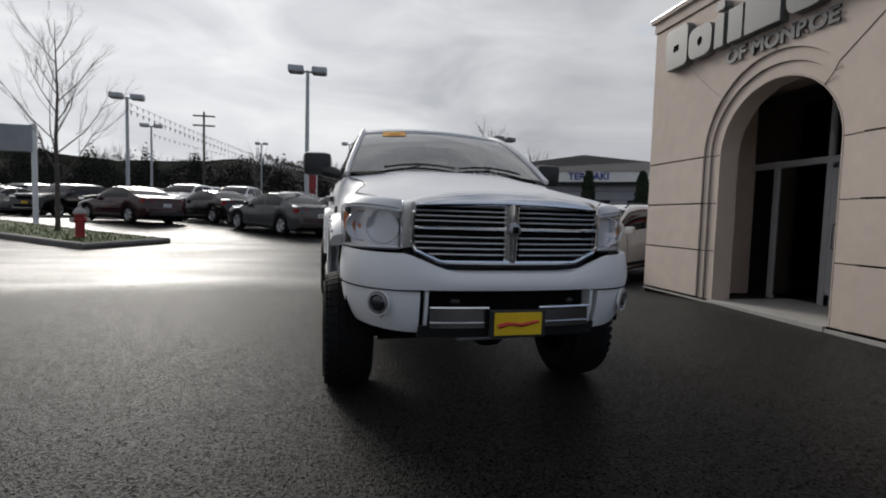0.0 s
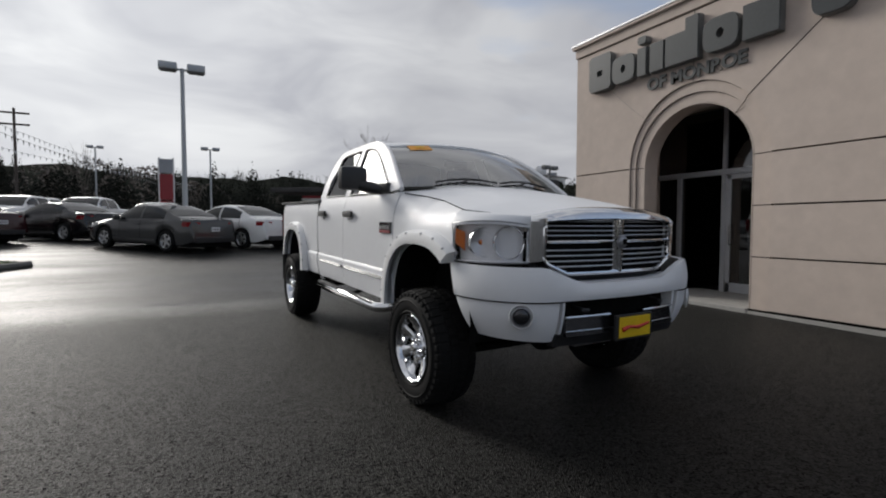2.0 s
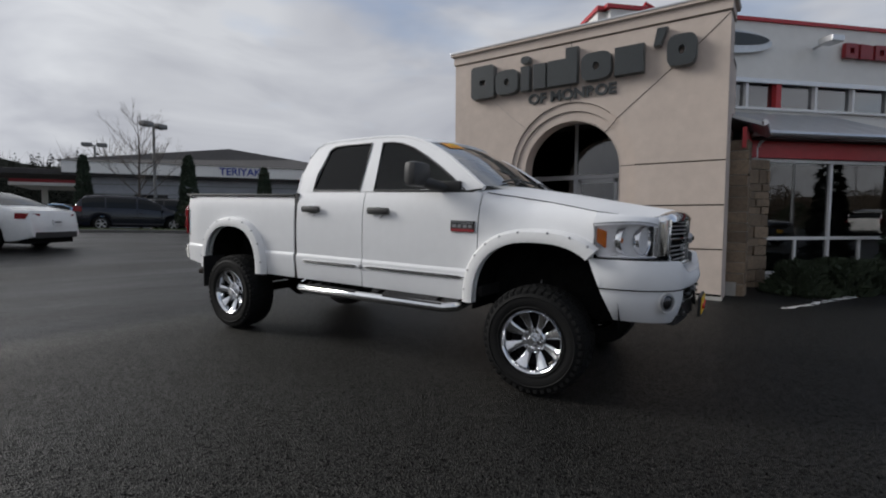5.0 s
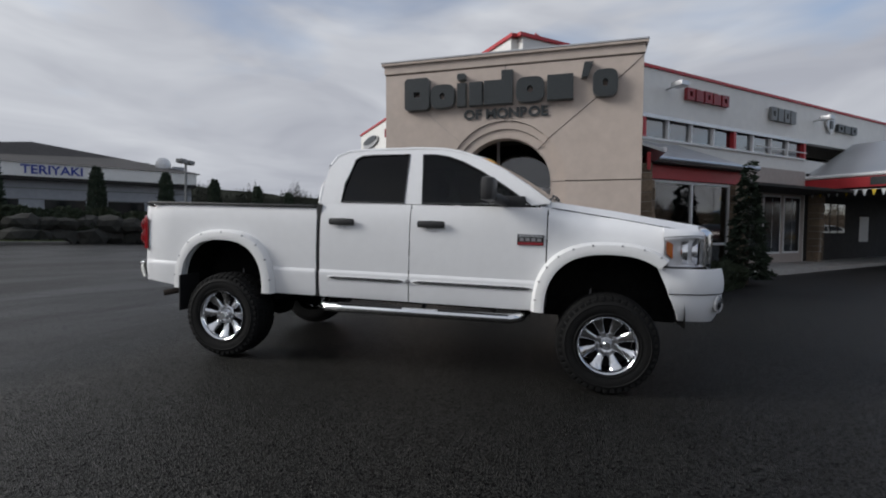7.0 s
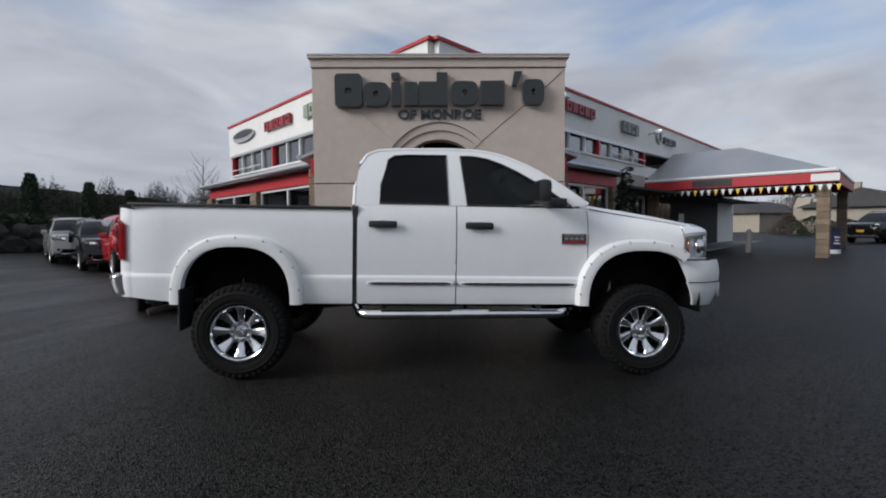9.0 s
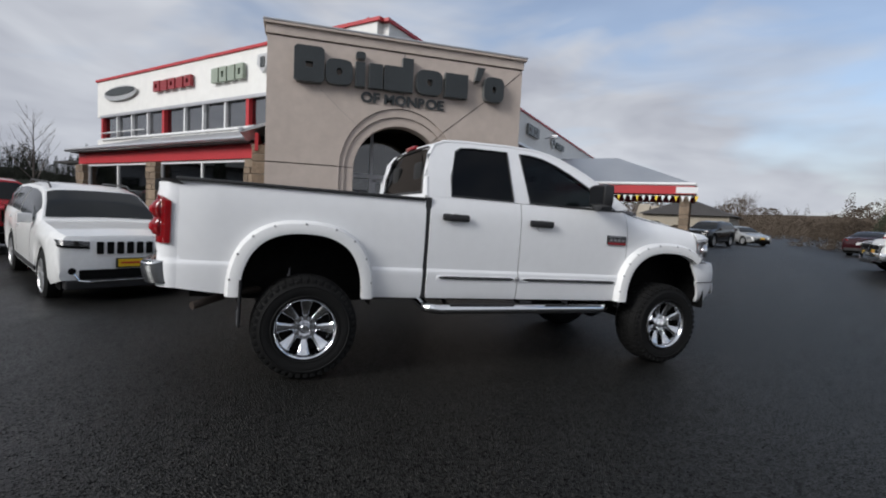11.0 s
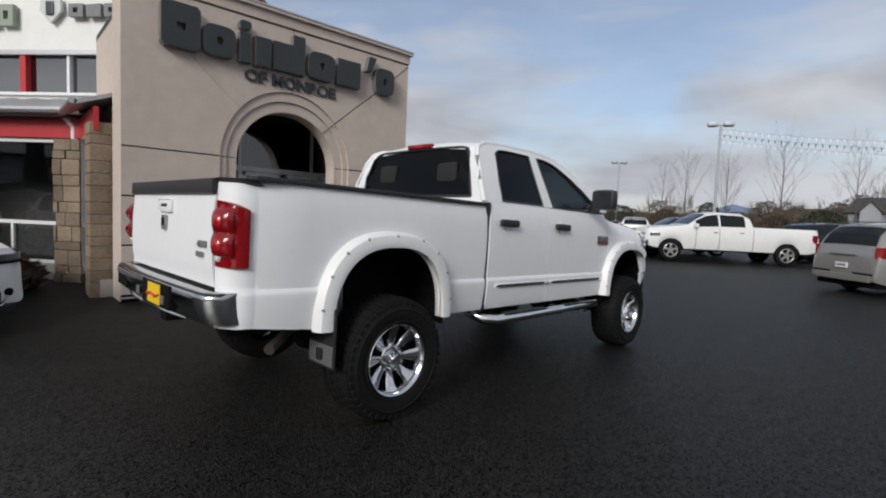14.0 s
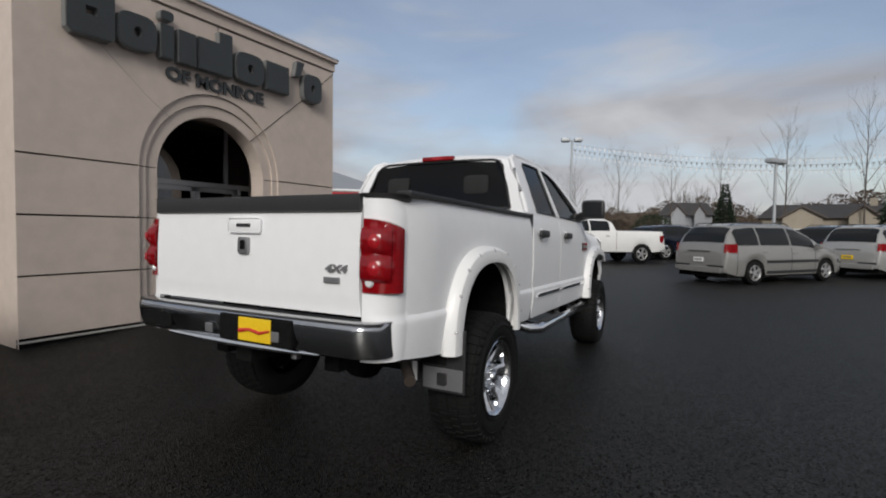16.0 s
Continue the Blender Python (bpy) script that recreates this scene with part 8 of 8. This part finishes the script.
# ---- buildings round the lot ----
def shop():
    S = thing("strip_shop", pose(18.3, 38.0, 0.5, 0, 0, -32.7), "grey strip shop with white sign band and dark hipped roof", "building")
    part("shop_wall", box(-9, 9.9, 0.8, 9, 0, 4.2), SIDING, S)
    for k in range(5):
        part("siding_band", box(-9, 9.9, 0.76, 0.8, 0.5 + 0.7 * k, 0.56 + 0.7 * k), SIGN_EDGE, S)
    part("sign_band", box(-10.2, 10.1, 0.0, 0.5, 4.05, 4.92, 0.02), WHITE_WALL, S, "white sign band")
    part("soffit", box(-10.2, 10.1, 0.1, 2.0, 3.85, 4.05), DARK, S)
    bm = bmesh.new()
    P = [bm.verts.new(q) for q in ((-10.6, -0.1, 4.9), (10.4, -0.1, 4.9), (10.4, 10, 4.9), (-10.6, 10, 4.9), (0.5, 5, 6.9), (6.0, 5, 6.2))]
    for f in ((0, 1, 5, 4), (1, 2, 5), (2, 3, 4, 5), (3, 0, 4)):
        bm.faces.new([P[i] for i in f])
    part("hip_roof", bm, ROOF_TILE, S, "dark hipped roof")
    part("side_lean_roof", box(-16, -10.2, 0.5, 6, 3.9, 4.3, 0.05), ROOF_TILE, S)
    for x in (-6, -2.5, 1, 4.5):
        part("shop_window", box(x, x + 2.2, 0.72, 0.76, 0.8, 2.6), GLASS_CAR, S)
    text_parts("shop_sign", "sign_letter", "TERIYAKI", 0.78, 0.03, BLUE_SIGN, pose(1.45, -0.03, 4.47, 90, 0, 0), "", bold=0.015, parent=S)
    part("satellite_dish", lathe([(0.0, 0.0), (0.1, 0.35), (0.25, 0.55)], "y", 18, (8.2, 1.5, 5.6)), WHITE_FRAME, S)
    part("aerial", tube([(7.2, 1.5, 5.0), (7.2, 1.5, 5.6), (6.8, 1.5, 5.6)], 0.03, 5), SIGN_EDGE, S)
    part("roof_box", box(8.8, 9.6, 1.5, 2.3, 4.9, 5.5), SIDING, S)
    G = thing("fuel_canopy", pose(13.5, 50.0, 0.6, 0, 0, -25), "red and white fuel station canopy", "canopy")
    part("canopy_band", box(-5, 4, 0, 8, 3.6, 4.4, 0.02), SIGN_RED, G)
    part("canopy_stripe", box(-5.05, 4.05, -0.05, 8.05, 3.35, 3.6), WHITE_WALL, G)
    for x in (-3.5, 2.5):
        part("column", box(x, x + 0.4, 3, 3.4, -0.3, 3.4), WHITE_WALL, G)


shop()


def house(x, y, turn, w, d, h, roof, label, mat=CREAM, chimney=True):
    g = gz(max(-40, min(40, x)), max(-60, min(60, y)))
    Hs = thing("house", pose(x, y, g - 0.3, 0, 0, turn), label, "house")
    part("wall", box(-w / 2, w / 2, 0, d, 0, h), mat, Hs)
    gable = [(-w * 0.32, h), (w * 0.02, h), (-w * 0.15, h + roof * 0.72)]
    bm = bmesh.new()
    P = [bm.verts.new(q) for q in ((-w / 2 - 0.5, -0.5, h - 0.1), (w / 2 + 0.5, -0.5, h - 0.1), (w / 2 + 0.5, d + 0.5, h - 0.1), (-w / 2 - 0.5, d + 0.5, h - 0.1), (-w / 2 + 0.5, d / 2, h + roof), (w / 2 - 0.5, d / 2, h + roof))]
    for f in ((0, 1, 5, 4), (1, 2, 5), (2, 3, 4, 5), (3, 0, 4)):
        bm.faces.new([P[i] for i in f])
    part("roof", bm, ROOF_TILE, Hs, "dark shingle roof")
    for gx, gw in ((-w * 0.18, w * 0.30), (w * 0.25, w * 0.2)):
        part("gable_wall", holed([(gx - gw / 2, 0), (gx + gw / 2, 0), (gx + gw / 2, h), (gx, h + roof * 0.62), (gx - gw / 2, h)], [], lambda a, b, sd: (a, -1.2 + 1.2 * sd, b), 0), mat, Hs)
        part("gable_edge", tube([(gx - gw / 2 - 0.3, -1.35, h - 0.15), (gx, -1.35, h + roof * 0.62 + 0.1), (gx + gw / 2 + 0.3, -1.35, h - 0.15)], 0.13, 6), BARK, Hs, "brown gable edge")
        for z in (0.9, 3.2):
            if z + 1.2 < h + 0.4:
                win = part("window", box(gx - 0.75, gx + 0.75, -1.26, -1.18, z, z + 1.2), WHITE_FRAME, Hs)
                part("pane", box(gx - 0.65, gx + 0.65, -1.29, -1.25, z + 0.1, z + 1.1), GLASS_CAR, win)
    for k in range(4):
        xx = -w * 0.42 + k * w * 0.27
        win = part("window", box(xx - 0.6, xx + 0.6, -0.06, 0.02, 1.0, 2.2), WHITE_FRAME, Hs)
        part("pane", box(xx - 0.5, xx + 0.5, -0.09, -0.05, 1.1, 2.1), GLASS_CAR, win)
    if chimney:
        part("chimney", box(w * 0.30, w * 0.30 + 0.6, d * 0.4, d * 0.4 + 0.6, h, h + roof + 0.5), CREAM, Hs)
    return Hs


house(-9.5, -52.0, 172, 11, 8, 3.3, 1.5, "cream two-gabled house with brown roof edges")
house(4.0, -63.0, 185, 6, 7, 3.9, 1.8, "grey-white gabled house with dark roof", SIDING, False)
house(-24.0, -44.0, 160, 12, 8, 3.0, 1.4, "cream house with dark roof behind bare trees")
house(43.0, -33.0, 127, 10, 8, 2.8, 1.6, "cream gabled house seen beyond the canopy")
house(60.0, -33.0, 117, 10, 8, 2.6, 1.5, "cream house with dark roof beyond the lot")


# ---- signs, poles, strings ----
def tall_sign(x, y, h, w, bands, label, posts=2):
    g = gz(x, y)
    S = thing("pole_sign", pose(x, y, g, 0, 0, 0), label, "sign")
    for s in (-1, 1)[:posts]:
        part("post", tube([(s * w / 2, 0, -0.2), (s * w / 2, 0, h)], 0.09, 8), WHITE_FRAME, S)
    for z0, z1, m in bands:
        part("panel", box(-w / 2, w / 2, -0.12, 0.12, z0, z1, 0.02), m, S)


tall_sign(-3.0, 45.2, 5.9, 0.95, ((4.7, 5.8, SIDING), (2.6, 4.6, SIGN_RED), (1.0, 2.5, SIGN_RED)), "tall red sign boards on pale posts")
tall_sign(-12.2, 20.2, 3.55, 2.6, ((2.55, 3.5, SIDING),), "pale grey sign panel on white posts")
tall_sign(12.6, 47.5, 4.4, 1.2, ((2.6, 4.2, SIDING),), "small grey sign on posts")

U = thing("utility_pole", pose(-17.7, 67.6, 0.8), "wooden utility pole with two crossarms", "pole")
part("pole", tube([(0, 0, -0.3), (0, 0, 13.0)], [0.18, 0.12], 8), BARK, U)
for z in (12.4, 11.2):
    part("crossarm", box(-1.3, 1.3, -0.08, 0.08, z, z + 0.18), BARK, U)


def bunting(a, b, sag, n, rows, label):
    S = thing("bunting_string", Matrix(), label, "bunting")
    A, Bv = Vector(a), Vector(b)
    for r in range(rows):
        at = lambda t: A.lerp(Bv, t) + Vector((0, 0, -sag * 4 * t * (1 - t) - 0.35 * r * (1 + 0.3 * t)))
        part("cord", tube([at(k / 12) for k in range(13)], 0.010, 3), SIGN_EDGE, S)
        f = bmesh.new()
        for k in range(n):
            q = at((k + 0.5) / n)
            d = (at((k + 0.9) / n) - q) * 0.8
            vs = [f.verts.new(q), f.verts.new(q + d), f.verts.new(q + d * 0.5 + Vector((0, 0, -0.26)))]
            f.faces.new(vs)
        fl = part("flag_fringe", f, SIGN_EDGE if r % 2 else WHITE_FRAME, S)
        fl["kind"] = "stuff"


bunting((9.1, -26.6, 8.0), (-14.0, -36.0, 7.4), 0.9, 70, 3, "strings of small grey flags hung from a lamp post")
bunting((-10.9, 27.9, 6.7), (-1.2, 55.0, 5.4), 0.5, 70, 2, "strings of small pale flags above the lot")
bunting((-14.9, 42.4, 7.2), (-3.0, 50.0, 5.6), 0.4, 40, 1, "strings of small pale flags above the lot")

# banner drum by the canopy
Dm = thing("banner_drum", pose(14.6, -10.4, gz(14.6, -10.4)), "dark blue banner barrel with pale print bars", "barrel")
part("barrel", lathe([(0.0, 0.0), (0.0, 0.36), (0.1, 0.36), (1.02, 0.36), (1.02, 0.0)], "z", 22), DRUM, Dm, "", True)
part("white_foot", lathe([(0.0, 0.37), (0.16, 0.37)], "z", 22), WHITE_FRAME, Dm)
for z, w in ((0.62, 0.22), (0.50, 0.16), (0.38, 0.25)):
    part("print_bar", box(-0.375, -0.355, -w / 2, w / 2, z, z + 0.05), WHITE_FRAME, Dm)

# worn parking line near the tower
random.seed(17)
pl = bmesh.new()
for i in range(60):
    t = random.random()
    x, y = 5.0 + 3.2 * t + random.uniform(-0.04, 0.04), 1.95 - 1.4 * t + random.uniform(-0.05, 0.05)
    s = random.uniform(0.02, 0.06)
    vs = [pl.verts.new((x + s * math.cos(a), y + s * math.sin(a), gz(x, y) + 0.004)) for a in (0, 1.3, 2.6, 3.9, 5.2)]
    pl.faces.new(vs)
tagged(part("worn_paint", pl, WHITE_FRAME), "flakes of worn white parking paint on asphalt", "paint", kind="stuff")
